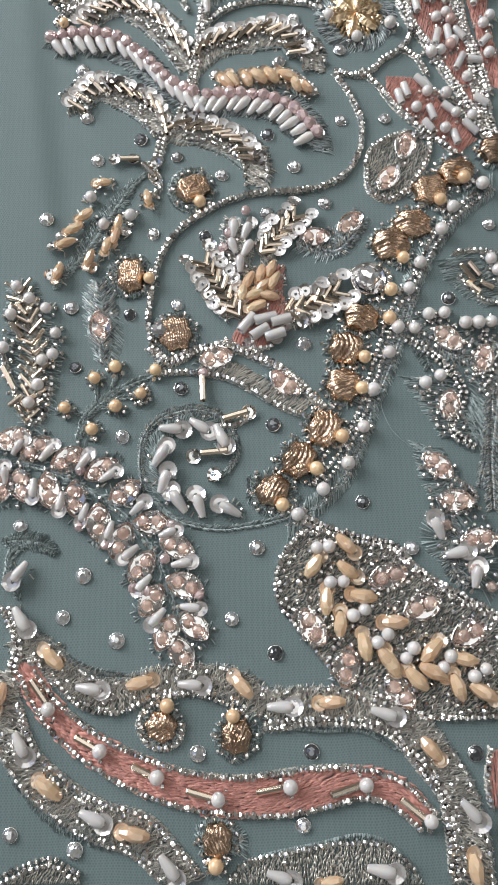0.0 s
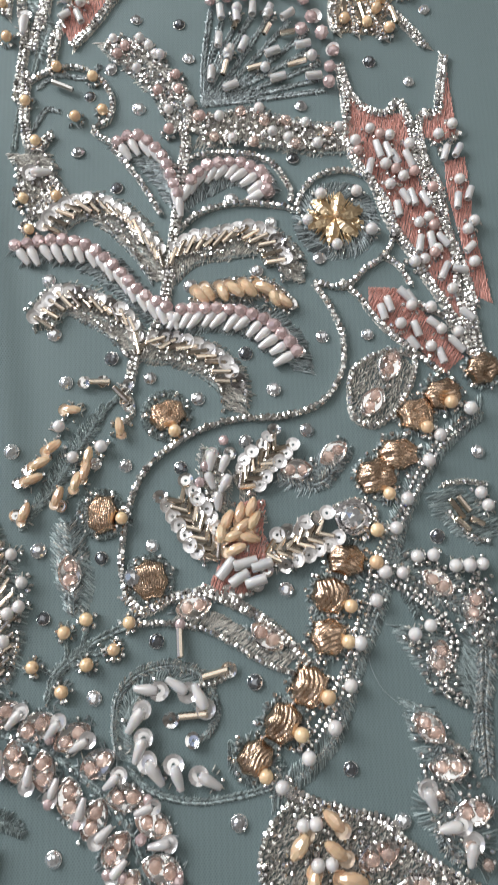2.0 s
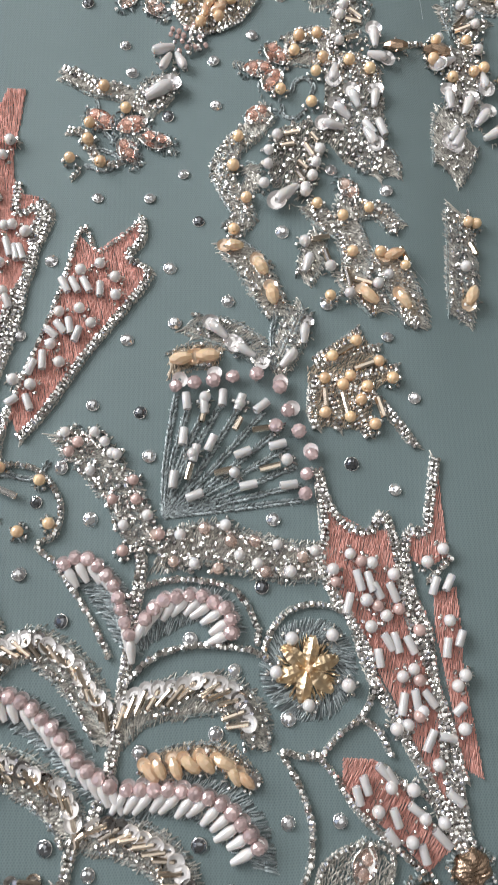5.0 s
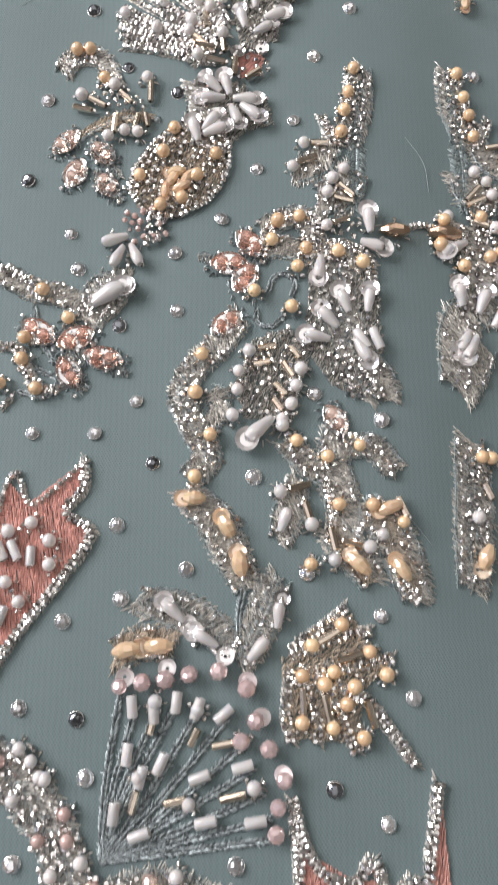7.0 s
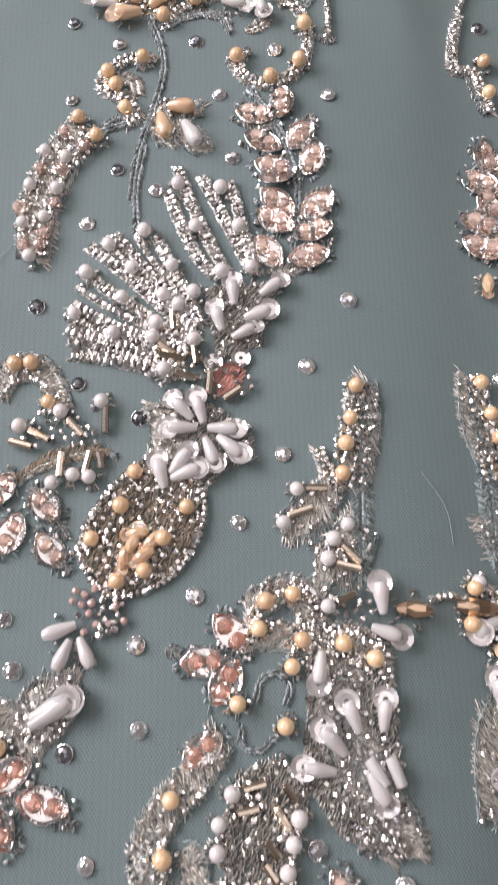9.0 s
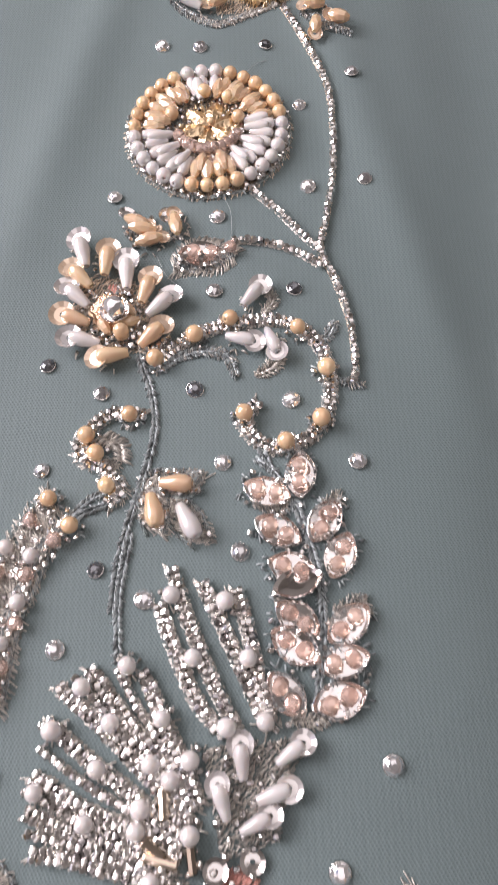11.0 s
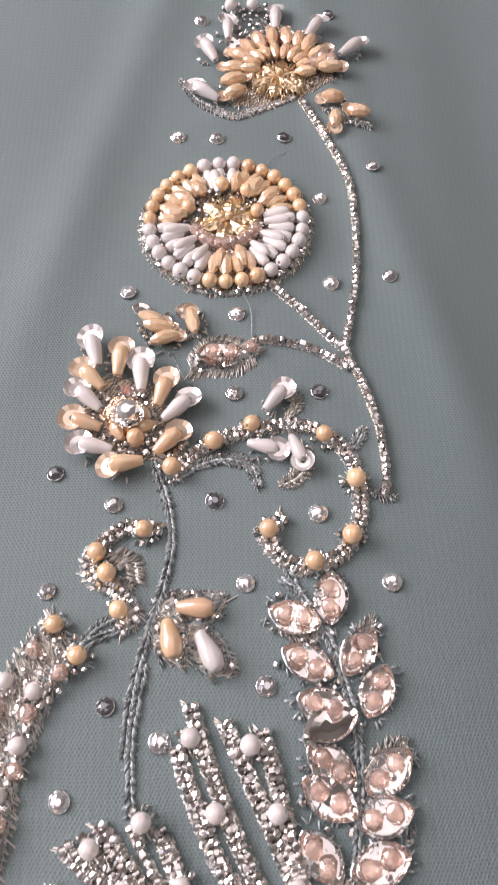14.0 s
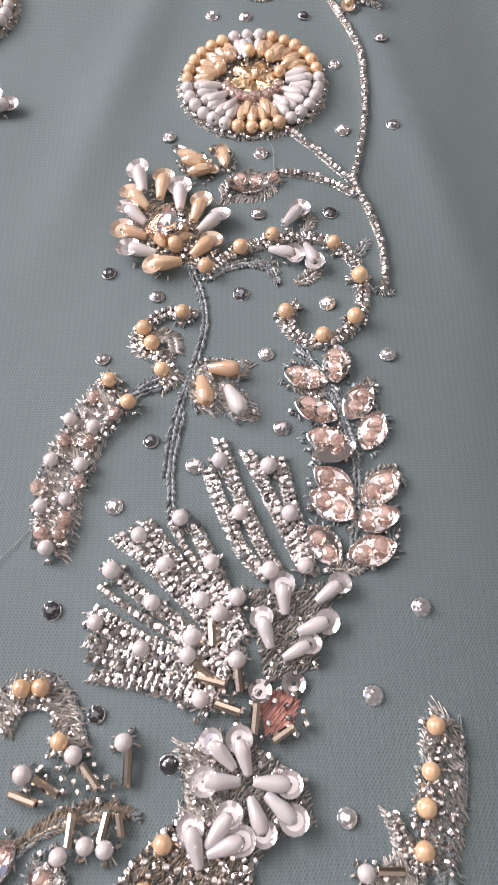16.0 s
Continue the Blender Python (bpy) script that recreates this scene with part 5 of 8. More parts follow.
pearls(m, [(-26.4, 164.9), (-19.5, 164.8), (-14.3, 159.4), (-20.2, 155.6), (-15.3, 159.7), (-6.8, 145.1), (-12.2, 142.9), (-17.1, 162.5)], r=1.5, z=0.6)
pearls(m, [(-25.3, 160.2), (-10.2, 153.3), (-14.9, 148.8), (-4.1, 140.7), (-12.2, 137.1), (-9.5, 148.8), (-23.3, 162.5)], PINK_PEARL, 1.5, 0.6)
strew(m, [(-27.5, 165.6), (-19.2, 165.6), (-8.1, 150.3), (-1.5, 138.5), (-10.8, 134.2), (-16.3, 147.4), (-26.0, 159.5)], 2.0, size=0.55)
m.done()
m = Motif("pearl_band", "band of pearls, pink crystals and seed beads on silver stitches", 13.6, 136.5, "embroidery")
band(m, [(-4.2, 137.0), (6.6, 139.1), (14.6, 136.9), (23.9, 134.6), (32.7, 133.8)], 9, SILVER_THREAD, 0.6, 0.5, 0.2)
pearls(m, [(0.6, 140.6), (10.8, 142.7), (13.9, 135.9), (22.4, 138.2), (3.8, 134.1), (25.2, 132.1), (17.9, 133.9), (30.8, 136.7)], r=1.5, z=0.6)
crystals(m, [(6.0, 142.0), (17.4, 139.0), (19.6, 132.2), (-0.8, 134.6), (9.1, 133.0), (-4.8, 140.7), (28.0, 135.3), (12.0, 139.1)], PINK_GLASS, 1.5, 0.5)
strew(m, [(-4.8, 140.7), (5.4, 143.9), (17.5, 140.5), (33.4, 135.2), (31.8, 130.9), (19.8, 131.1), (7.8, 131.9), (-2.9, 132.7)], 1.9, size=0.55)
m.done()
m = Motif("gold_blossom", "gold wire blossom ringed with white pearls on grey stitches", 29.3, 111.4, "flower")
band(m, [(36.8, 111.2), (35.2, 106.8), (31.7, 103.9), (27.1, 103.4), (23.1, 105.3), (20.8, 109.2), (21.2, 113.7), (23.8, 117.6), (28.1, 119.3), (32.7, 118.6), (35.9, 115.5), (36.8, 111.0)], 4.5, GREY_THREAD, 0.6, 0.5)
gold_flower(m, [(28.3, 111.3)], 7.2)
pearls(m, [(25.1, 117.7), (34.0, 118.3), (21.5, 110.7), (37.0, 107.7), (28.3, 103.8)], r=1.7, z=0.4)
m.done()
m = Motif("beaded_vine", "looped line of silver seed beads round the gold blossom", 34.2, 103.0, "embroidery")
seeds(m, [(22.7, 94.5), (29.7, 93.4), (35.0, 98.0), (39.4, 101.0), (42.3, 106.0), (42.4, 114.1), (38.2, 122.1), (31.5, 125.0), (24.8, 123.7), (20.9, 119.6), (19.1, 115.5)], size=0.66, gap=1.3)
seeds(m, [(29.1, 94.4), (33.3, 89.9), (36.9, 84.4), (40.8, 80.1)], size=0.66, gap=1.3)
seeds(m, [(39.8, 101.0), (43.4, 98.1), (45.6, 93.5)], size=0.66, gap=1.3)
m.done()
m = Motif("pearl_tendril", "curling tendril of gold pearls and silver seed beads", -42.4, 138.1, "embroidery")
seeds(m, [(-49.0, 155.4), (-49.0, 141.8), (-46.5, 133.2), (-42.1, 137.1)], rows=2)
seeds(m, [(-50.0, 124.8), (-46.3, 127.6), (-39.2, 120.6), (-45.6, 114.9), (-48.2, 110.6)], rows=2)
seeds(m, [(-47.6, 153.3), (-41.0, 157.2), (-32.7, 156.2), (-27.1, 148.9), (-27.6, 141.6), (-31.5, 138.5), (-26.1, 134.1)], size=0.66, gap=1.3)
rope(m, [(-46.1, 151.3), (-40.9, 155.0), (-33.4, 154.2), (-30.1, 158.0)], 1.6, GREY_THREAD)
rope(m, [(-46.8, 138.9), (-43.8, 144.7), (-40.2, 144.4)], 1.6, GREY_THREAD)
band(m, [(-47.8, 131.8), (-44.9, 126.1), (-47.0, 116.6)], 8, SILVER_THREAD)
pearls(m, [(-40.9, 156.5), (-31.6, 153.5), (-29.0, 143.5), (-35.9, 141.7), (-48.6, 146.5), (-45.7, 134.9), (-48.1, 118.6), (-40.0, 119.2), (-46.4, 110.1), (-55.7, 176.5), (-54.0, 165.8)], GOLD_PEARL, 1.6, 0.5)
drops(m, [(-44.0, 125.7, 3.6), (-49.7, 169.3, -96.2)], z=0.6)
bugles(m, [(-39.3, 150.9, -22.5, 5.9)], SILVER, 0.8)
strew(m, [(-50.8, 127.6), (-45.0, 128.9), (-38.1, 120.5), (-40.6, 116.5), (-46.8, 112.5), (-50.9, 116.6)], 1.8, size=0.55)
m.done()
m = Motif("salmon_star", "salmon stitched star leaf with pearls, pearl tubes and silver bead edges", 46.7, 117.5, "embroidery")
fill(m, [(33.1, 152.1), (36.2, 145.6), (43.1, 141.4), (48.1, 141.3), (49.6, 133.4), (49.5, 124.0), (54.5, 110.4), (57.3, 97.2), (58.9, 80.3), (56.0, 84.5), (48.3, 102.4), (42.4, 113.6), (38.3, 124.2), (32.4, 134.5)], PINK_THREAD, 75, 0.33)
seeds(m, [(32.3, 155.4), (34.3, 148.0), (37.5, 143.1), (43.1, 141.1), (46.9, 144.6), (49.2, 138.1), (50.0, 130.2), (51.7, 122.5), (54.6, 111.8), (56.8, 103.0), (57.0, 91.5), (58.5, 80.3), (60.3, 72.2)], rows=2, wide=1.0)
seeds(m, [(32.7, 153.0), (33.3, 140.0), (31.6, 135.3), (35.0, 127.1), (38.8, 120.9), (42.1, 110.3), (46.8, 101.4), (50.3, 94.2), (54.8, 85.7), (58.2, 76.9)], rows=2, wide=1.0)
pearls(m, [(38.7, 135.9), (43.5, 133.9), (34.7, 132.5), (41.9, 125.7), (48.3, 131.3), (46.1, 122.3), (42.6, 120.0), (51.5, 110.9), (48.9, 109.4), (52.8, 102.2), (49.4, 99.5), (55.4, 91.5), (46.9, 98.8)], r=1.6, z=0.7)
pearls(m, [(53.2, 119.1), (44.3, 124.4), (49.0, 123.7), (52.5, 108.6), (52.0, 101.3), (35.2, 129.7), (41.1, 134.3)], PINK_PEARL, 1.5, 0.7)
bugles(m, [(40.5, 130.1, -75.6, 4.8), (43.0, 129.7, -75.2, 4.7), (48.0, 127.4, -67.4, 4.6), (37.9, 125.0, -105.8, 4.8), (46.3, 116.7, -59.5, 4.1), (48.1, 116.5, -77.6, 4.6), (51.2, 116.0, -65.4, 4.2), (44.1, 113.3, -82.9, 4.1), (48.7, 103.7, -103.2, 4.8), (51.7, 104.3, -82.3, 4.9), (54.6, 104.7, -54.8, 4.2), (54.0, 96.3, 63.0, 4.8), (57.8, 96.8, -12.1, 3.8), (58.4, 85.0, -40.0, 4.0), (44.5, 127.8, -63.2, 4.0)], CREAM_PEARL, 1.0)
m.done()
m = Motif("salmon_star", "narrow salmon stitched star leaf with pearls and silver bead edges", 58.9, 120.8, "embroidery")
fill(m, [(60.3, 156.7), (61.1, 142.7), (61.1, 135.5), (56.6, 132.9), (53.2, 134.6), (51.9, 141.3), (55.0, 138.8), (57.5, 142.8)], PINK_THREAD, 80, 0.33)
fill(m, [(57.4, 127.0), (62.5, 128.4), (63.0, 119.2), (62.8, 108.7), (64.3, 97.0), (65.1, 88.5), (60.9, 90.7), (59.4, 105.1), (57.3, 118.6)], PINK_THREAD, 80, 0.33)
seeds(m, [(60.0, 157.9), (57.8, 146.0), (56.6, 140.9), (53.1, 140.9), (51.5, 136.2), (52.5, 126.8), (55.3, 119.0), (56.0, 108.6), (58.8, 98.3), (60.7, 88.3)], rows=2, wide=1.0)
seeds(m, [(61.7, 134.7), (57.9, 131.3), (56.3, 130.1)], size=0.66, gap=1.3)
pearls(m, [(59.8, 136.8), (56.0, 134.0), (60.1, 121.1), (62.6, 109.5), (61.5, 98.5), (60.8, 107.3)], r=1.6, z=0.7)
bugles(m, [(57.4, 128.7, 71.2, 4.2), (60.6, 129.3, 60.9, 3.9), (59.2, 115.3, 80.6, 4.3), (62.3, 117.2, 68.9, 3.7), (60.9, 102.5, 43.3, 3.1)], CREAM_PEARL, 1.0)
seeds(m, [(59.4, 91.4), (59.9, 83.1), (61.4, 72.1)], rows=2)
m.done()
m = Motif("salmon_petal", "small salmon stitched petal with pearl tubes and silver bead edges", 46.3, 82.8, "embroidery")
fill(m, [(35.4, 93.1), (42.1, 92.5), (46.0, 88.7), (53.0, 80.5), (56.6, 74.7), (52.1, 71.0), (46.1, 77.2), (38.7, 83.3), (35.1, 88.5)], PINK_THREAD, 60, 0.33)
seeds(m, [(43.4, 91.8), (48.3, 87.5), (53.4, 84.6), (56.7, 77.7)], size=0.55)
seeds(m, [(34.4, 87.8), (38.6, 81.9), (45.3, 75.9), (50.8, 71.1)], size=0.66, gap=1.3)
pearls(m, [(45.0, 87.3), (49.6, 86.8), (42.0, 82.8), (51.7, 81.2), (48.7, 76.9), (55.6, 80.4)], r=1.6, z=0.7)
bugles(m, [(43.7, 90.4, -45.4, 4.0), (39.7, 87.9, -74.6, 3.9), (38.0, 85.9, -74.5, 3.9), (45.7, 81.5, -71.3, 3.9), (50.0, 82.9, -38.1, 3.5), (44.7, 77.9, -52.4, 3.5), (51.1, 74.6, -75.2, 3.8), (55.1, 77.4, -47.2, 4.7), (45.0, 89.5, -58.6, 3.8)], CREAM_PEARL, 1.0)
m.done()
m = Motif("salmon_star", "salmon stitched star leaf with pearls, pearl tubes and silver bead edges", -25.2, 195.1, "embroidery")
fill(m, [(-28.8, 203.0), (-25.4, 216.8), (-21.4, 211.9), (-10.1, 221.0), (-9.6, 215.2), (-12.8, 210.3), (-8.0, 205.5), (-13.2, 197.5), (-22.6, 185.2), (-31.5, 171.2), (-37.8, 164.8), (-40.1, 170.2), (-37.3, 179.3), (-32.5, 192.1)], PINK_THREAD, 100, 0.33)
seeds(m, [(-23.7, 218.5), (-25.8, 216.5), (-28.8, 203.5), (-32.5, 192.1), (-37.3, 179.3), (-40.5, 169.8), (-41.1, 164.8)], size=0.66, gap=1.3)
seeds(m, [(-23.0, 216.8), (-20.7, 211.9), (-15.1, 215.5), (-9.7, 221.5)], size=0.5)
seeds(m, [(-9.7, 221.0), (-10.0, 215.2), (-13.2, 210.3), (-8.0, 205.8), (-13.2, 197.2), (-22.6, 184.9), (-31.5, 170.9), (-37.1, 164.0)], rows=2, wide=0.9)
pearls(m, [(-24.4, 206.2), (-19.8, 207.9), (-15.9, 204.2), (-15.7, 199.4), (-29.2, 195.2), (-24.3, 196.0), (-21.4, 192.1), (-28.6, 182.2), (-35.1, 176.6), (-39.2, 177.8), (-30.9, 186.8)], r=1.6, z=0.7)
bugles(m, [(-28.3, 202.3, -62.4, 4.3), (-25.8, 202.3, -62.6, 4.3), (-23.0, 202.3, -62.8, 4.3), (-19.6, 201.1, -88.3, 4.0), (-30.9, 189.9, -41.6, 3.5), (-28.8, 191.3, -51.1, 3.9), (-26.6, 191.6, -78.3, 4.2), (-32.7, 182.9, -87.2, 4.8), (-35.3, 181.1, -114.5, 4.1), (-39.3, 172.7, -141.6, 3.3), (-35.5, 172.2, -68.4, 4.2), (-24.8, 189.4, -107.9, 4.0)], CREAM_PEARL, 1.0)
m.done()
m = Motif("salmon_star", "salmon stitched star leaf with pearls and silver bead edges", -43.5, 218.6, "embroidery")
fill(m, [(-51.3, 245.7), (-46.3, 260.2), (-41.5, 259.9), (-43.5, 238.7), (-41.4, 222.5), (-36.0, 220.1), (-38.1, 206.2), (-43.7, 196.0), (-47.4, 189.1)], PINK_THREAD, 95, 0.33)
seeds(m, [(-41.6, 231.0), (-41.4, 222.5), (-35.2, 224.7), (-36.6, 218.4), (-37.4, 207.0), (-42.4, 196.0), (-43.6, 183.8), (-45.3, 169.1)], rows=2)
pearls(m, [(-44.1, 243.1), (-45.7, 238.7), (-49.0, 232.6), (-49.2, 225.8), (-38.7, 216.7), (-43.8, 218.4), (-43.3, 200.7), (-49.1, 213.4)], r=1.6, z=0.7)
bugles(m, [(-48.1, 241.7, -105.0, 4.6), (-46.5, 227.5, -63.8, 3.8), (-42.8, 212.6, -73.6, 5.1), (-40.8, 211.2, -77.9, 4.6), (-47.4, 211.0, -82.8, 4.9), (-45.7, 193.7, -103.0, 4.7)], CREAM_PEARL, 1.0)
m.done()
m = Motif("net_seam", "darker gathered net seam edge beside the star leaf", -43.8, 167.2, "seam")
band(m, [(-48.0, 177.8), (-44.1, 170.5), (-46.1, 160.6)], 3, GREEN_THREAD)
seeds(m, [(-40.1, 170.2), (-41.8, 166.2), (-42.6, 157.8)], rows=2)
m.done()
m = Motif("beaded_fan", "fan of blue-grey cord spokes with pearl tubes and lilac crystals", 12.4, 166.7, "embroidery")
rope(m, [(-3.2, 145.1), (-3.2, 156.9), (-0.9, 174.0)], 1.75, GREY_THREAD)
rope(m, [(-3.2, 145.1), (-1.9, 156.3), (2.4, 172.4)], 1.75, GREY_THREAD)
rope(m, [(-3.2, 145.1), (-0.4, 155.8), (6.2, 171.1)], 1.75, GREY_THREAD)
rope(m, [(-3.2, 145.1), (1.2, 156.3), (10.2, 172.3)], 1.75, GREY_THREAD)
rope(m, [(-3.2, 145.1), (5.0, 156.0), (14.6, 171.8)], 1.75, GREY_THREAD)
rope(m, [(-3.2, 145.1), (7.0, 155.1), (19.8, 169.7)], 1.75, GREY_THREAD)
rope(m, [(-3.2, 145.1), (8.8, 153.7), (24.1, 165.9)], 1.75, GREY_THREAD)
rope(m, [(-3.2, 145.1), (9.3, 151.8), (25.3, 161.1)], 1.75, GREY_THREAD)
rope(m, [(-3.2, 145.1), (10.0, 149.7), (27.0, 156.4)], 1.75, GREY_THREAD)
rope(m, [(-3.2, 145.1), (10.4, 148.0), (28.0, 152.1)], 1.75, GREY_THREAD)
rope(m, [(-3.2, 145.1), (10.6, 146.5), (28.1, 148.5)], 1.75, GREY_THREAD)
crystals(m, [(-0.8, 175.9), (3.6, 176.7), (8.1, 177.2), (12.7, 178.1), (18.4, 178.7), (23.8, 175.4), (22.7, 165.9), (25.5, 169.5), (28.0, 164.5), (30.8, 159.0), (29.5, 154.3), (29.1, 149.7)], LILAC_GLASS, 1.8, 0.5)
sequins(m, [(12.4, 187.5), (19.7, 181.4), (30.8, 159.9), (8.4, 179.2), (0.1, 177.7), (26.6, 170.3), (24.1, 176.9)], PALE_SEQUIN, 1.9, 0.9)
bugles(m, [(1.8, 172.2, -85, 4.1), (6.0, 171.1, -85, 4.1), (10.3, 172.9, -95, 4.1), (1.1, 163.6, -95, 4.1), (3.8, 159.6, -105, 4.1), (7.5, 162.0, -115, 4.1), (-1.1, 153.3, -95, 4.1), (3.8, 149.6, 20, 4.1), (14.9, 159.5, 20, 4.1), (19.4, 170.7, -140, 4.1), (23.0, 161.3, 15, 4.1), (16.1, 151.8, 12, 4.1), (25.3, 151.8, 8, 4.1), (14.4, 171.8, -110, 4.1)], CREAM_PEARL, 1.1)
bugles(m, [(5.7, 169.1, -103.5, 4.2), (13.8, 166.6, -116.1, 3.6), (21.2, 156.1, 12.9, 5.1), (2.5, 155.3, -105.6, 4.2), (19.1, 165.3, 9.7, 4.0), (10.3, 155.3, 12.7, 4.3)], GILT, 0.8)
pearls(m, [(6.2, 173.1), (14.4, 171.5), (3.3, 159.5), (23.0, 165.9), (12.9, 154.8), (25.1, 157.7)], CREAM_PEARL, 1.6, 0.6)
ovals(m, [(0.4, 182.7, 9.4), (6.8, 183.4, -0.4)], length=6.5, r=2.0, z=0.6)
band(m, [(-2.3, 181.9), (3.1, 184.0), (9.8, 183.9)], 6, GOLD_THREAD, 0.6)
band(m, [(2.3, 192.4), (9.7, 190.6), (16.4, 186.9), (21.1, 182.2)], 7, SILVER_THREAD, 0.6, 0.7, 0.4)
fringe(m, [(2.3, 192.4), (9.7, 190.6), (16.4, 186.9), (21.1, 182.2)], 3.5, GREY_THREAD)
drops(m, [(9.4, 190.2, -44.0), (15.9, 184.7, -31.3)], length=6.5, z=0.5)
band(m, [(22.5, 180.1), (26.4, 187.6), (30.2, 196.4)], 7, SILVER_THREAD, 0.6, 0.7, 0.4)
fringe(m, [(22.5, 180.1), (26.4, 187.6), (30.2, 196.4)], 3.5, GREY_THREAD)
drops(m, [(30.2, 189.2, -95.3), (26.1, 182.7, -131.3)], length=6.0, z=0.5, cup=False)
sequins(m, [(31.0, 192.5)], STEEL, 1.7)
m.done()
m = Motif("gold_spray", "spray of gold pearls, gilt bugles and seed bead strings", 41.0, 176.2, "embroidery")
seeds(m, [(32.5, 182.7), (38.7, 186.7), (43.5, 190.4)], SILVER, 0.55, rows=2, wide=1.1)
seeds(m, [(33.0, 181.4), (40.8, 184.6), (48.1, 186.0)], SILVER, 0.55, rows=2, wide=1.1)
seeds(m, [(35.1, 178.2), (44.0, 179.2), (52.3, 180.7)], SILVER, 0.55, rows=2, wide=1.1)
seeds(m, [(37.3, 176.9), (45.9, 173.7), (51.1, 168.0), (55.5, 161.4)], SILVER, 0.55, rows=2, wide=1.1)
seeds(m, [(34.0, 177.4), (37.1, 170.9), (37.2, 165.6)], SILVER, 0.55, rows=2, wide=1.1)
seeds(m, [(32.4, 178.5), (31.5, 171.2), (32.1, 165.9)], SILVER, 0.55, rows=2, wide=1.1)
seeds(m, [(38.9, 176.1), (41.7, 170.9), (44.6, 163.8)], SILVER, 0.55, rows=2, wide=1.1)
fill(m, [(30.8, 180.6), (37.6, 187.0), (44.4, 189.6), (47.5, 184.7), (51.7, 179.4), (45.9, 174.2), (45.5, 165.0), (37.0, 166.1), (31.1, 166.1)], GOLD_THREAD, 50, 0.6)
pearls(m, [(36.7, 183.4), (42.6, 187.3), (47.9, 182.1), (34.6, 177.7), (38.9, 176.1), (40.8, 178.4), (44.7, 175.6), (43.1, 172.4), (40.3, 168.1), (46.1, 166.3), (51.0, 177.8), (34.4, 169.1)], GOLD_PEARL, 1.65, 0.6)
bugles(m, [(39.8, 185.1, 30.5, 5.3), (44.3, 181.2, 19.4, 5.3), (39.4, 171.6, -78.1, 5.5), (34.6, 172.9, -88.8, 4.9), (47.7, 170.6, -74.9, 5.3)], GILT, 0.8)
m.done()
m = Motif("stalked_leaf", "silver stitched leaf on a cord stalk with peach ovals", 19.4, 201.6, "embroidery")
rope(m, [(22.5, 181.2), (22.3, 189.2), (23.4, 195.3)], 1.6, GREY_THREAD)
band(m, [(11.6, 214.6), (17.2, 208.4), (20.7, 201.5), (24.0, 194.7)], 7.5, SILVER_THREAD, 0.7, 0.6, 0.4)
fringe(m, [(11.6, 214.6), (17.2, 208.4), (20.7, 201.5), (24.0, 194.7)], 4.0, SILVER_THREAD)
ovals(m, [(13.3, 212.6, -0.4), (20.0, 206.7, -60.2), (22.6, 199.2, -78.1)], length=5.6, r=1.9, z=0.6)
m.done()
m = Motif("scroll_vine", "silver zari scroll with gold pearls and coral stones", 15.8, 238.4, "embroidery")
band(m, [(12.1, 217.0), (15.9, 221.8), (13.2, 227.7), (10.3, 235.2), (13.0, 241.6), (17.8, 246.5), (22.8, 253.3)], 5.5, SILVER_THREAD, 0.8, 0.5)
band(m, [(13.2, 227.7), (17.3, 230.1), (18.7, 234.5), (16.3, 235.8)], 4.0, SILVER_THREAD, 0.7, 0.5)
fringe(m, [(12.1, 217.0), (15.9, 221.8), (13.2, 227.7), (10.3, 235.2), (13.0, 241.6), (17.8, 246.5)], 3.0, GREY_THREAD, 0.6)
pearls(m, [(14.6, 244.1), (13.3, 235.4), (16.5, 226.1), (13.3, 217.2), (26.0, 258.9)], GOLD_PEARL, 1.75, 0.6)
marquises(m, [(25.1, 270.8, -46), (20.3, 266.1, 3), (23.9, 262.5, 57), (19.8, 251.6, 38)], CORAL_GLASS, length=8.8)
fringe(m, [(13.3, 268.4), (19.7, 266.3), (24.7, 265.6)], 3.0, GREY_THREAD)
strew(m, [(11.2, 242.9), (13.6, 242.8), (13.2, 227.7), (17.9, 222.7), (13.9, 216.7), (11.5, 219.1), (13.8, 224.0), (10.1, 232.7)], 2.0, size=0.5)
m.done()
m = Motif("pearl_rosette", "rosette of pearl drops and gold pearls on silver stitches", 43.5, 258.6, "embroidery")
pearls(m, [(31.4, 276.2), (36.3, 277.3), (30.0, 271.4), (37.6, 269.3), (44.8, 268.5), (50.2, 265.8), (35.6, 264.8), (34.1, 255.1)], GOLD_PEARL, 1.75, 0.6)
rope(m, [(29.1, 259.5), (30.2, 262.9), (33.2, 263.7), (35.1, 261.5), (34.3, 258.6)], 1.5, GREY_THREAD)
rope(m, [(26.4, 255.4), (26.7, 252.1), (29.5, 251.2), (32.1, 253.2)], 1.5, GREY_THREAD)
seeds(m, [(27.9, 268.3), (29.9, 275.4), (36.4, 279.3), (40.1, 275.3), (37.4, 268.2)], rows=2, size=0.55)
seeds(m, [(37.4, 268.2), (45.1, 271.0), (51.3, 268.1), (52.3, 262.6)], rows=2, size=0.55)
strew(m, [(40.1, 276.7), (50.4, 276.6), (52.4, 264.0), (44.7, 261.3), (39.9, 268.2)], 2.2, size=0.5)
band(m, [(45.0, 269.6), (44.5, 255.8), (48.9, 242.6), (48.6, 234.9)], 8, SILVER_THREAD, 0.6, 0.6, 0.3)
band(m, [(47.8, 245.2), (52.4, 240.0), (54.6, 234.2)], 6, SILVER_THREAD, 0.6, 0.6, 0.4)
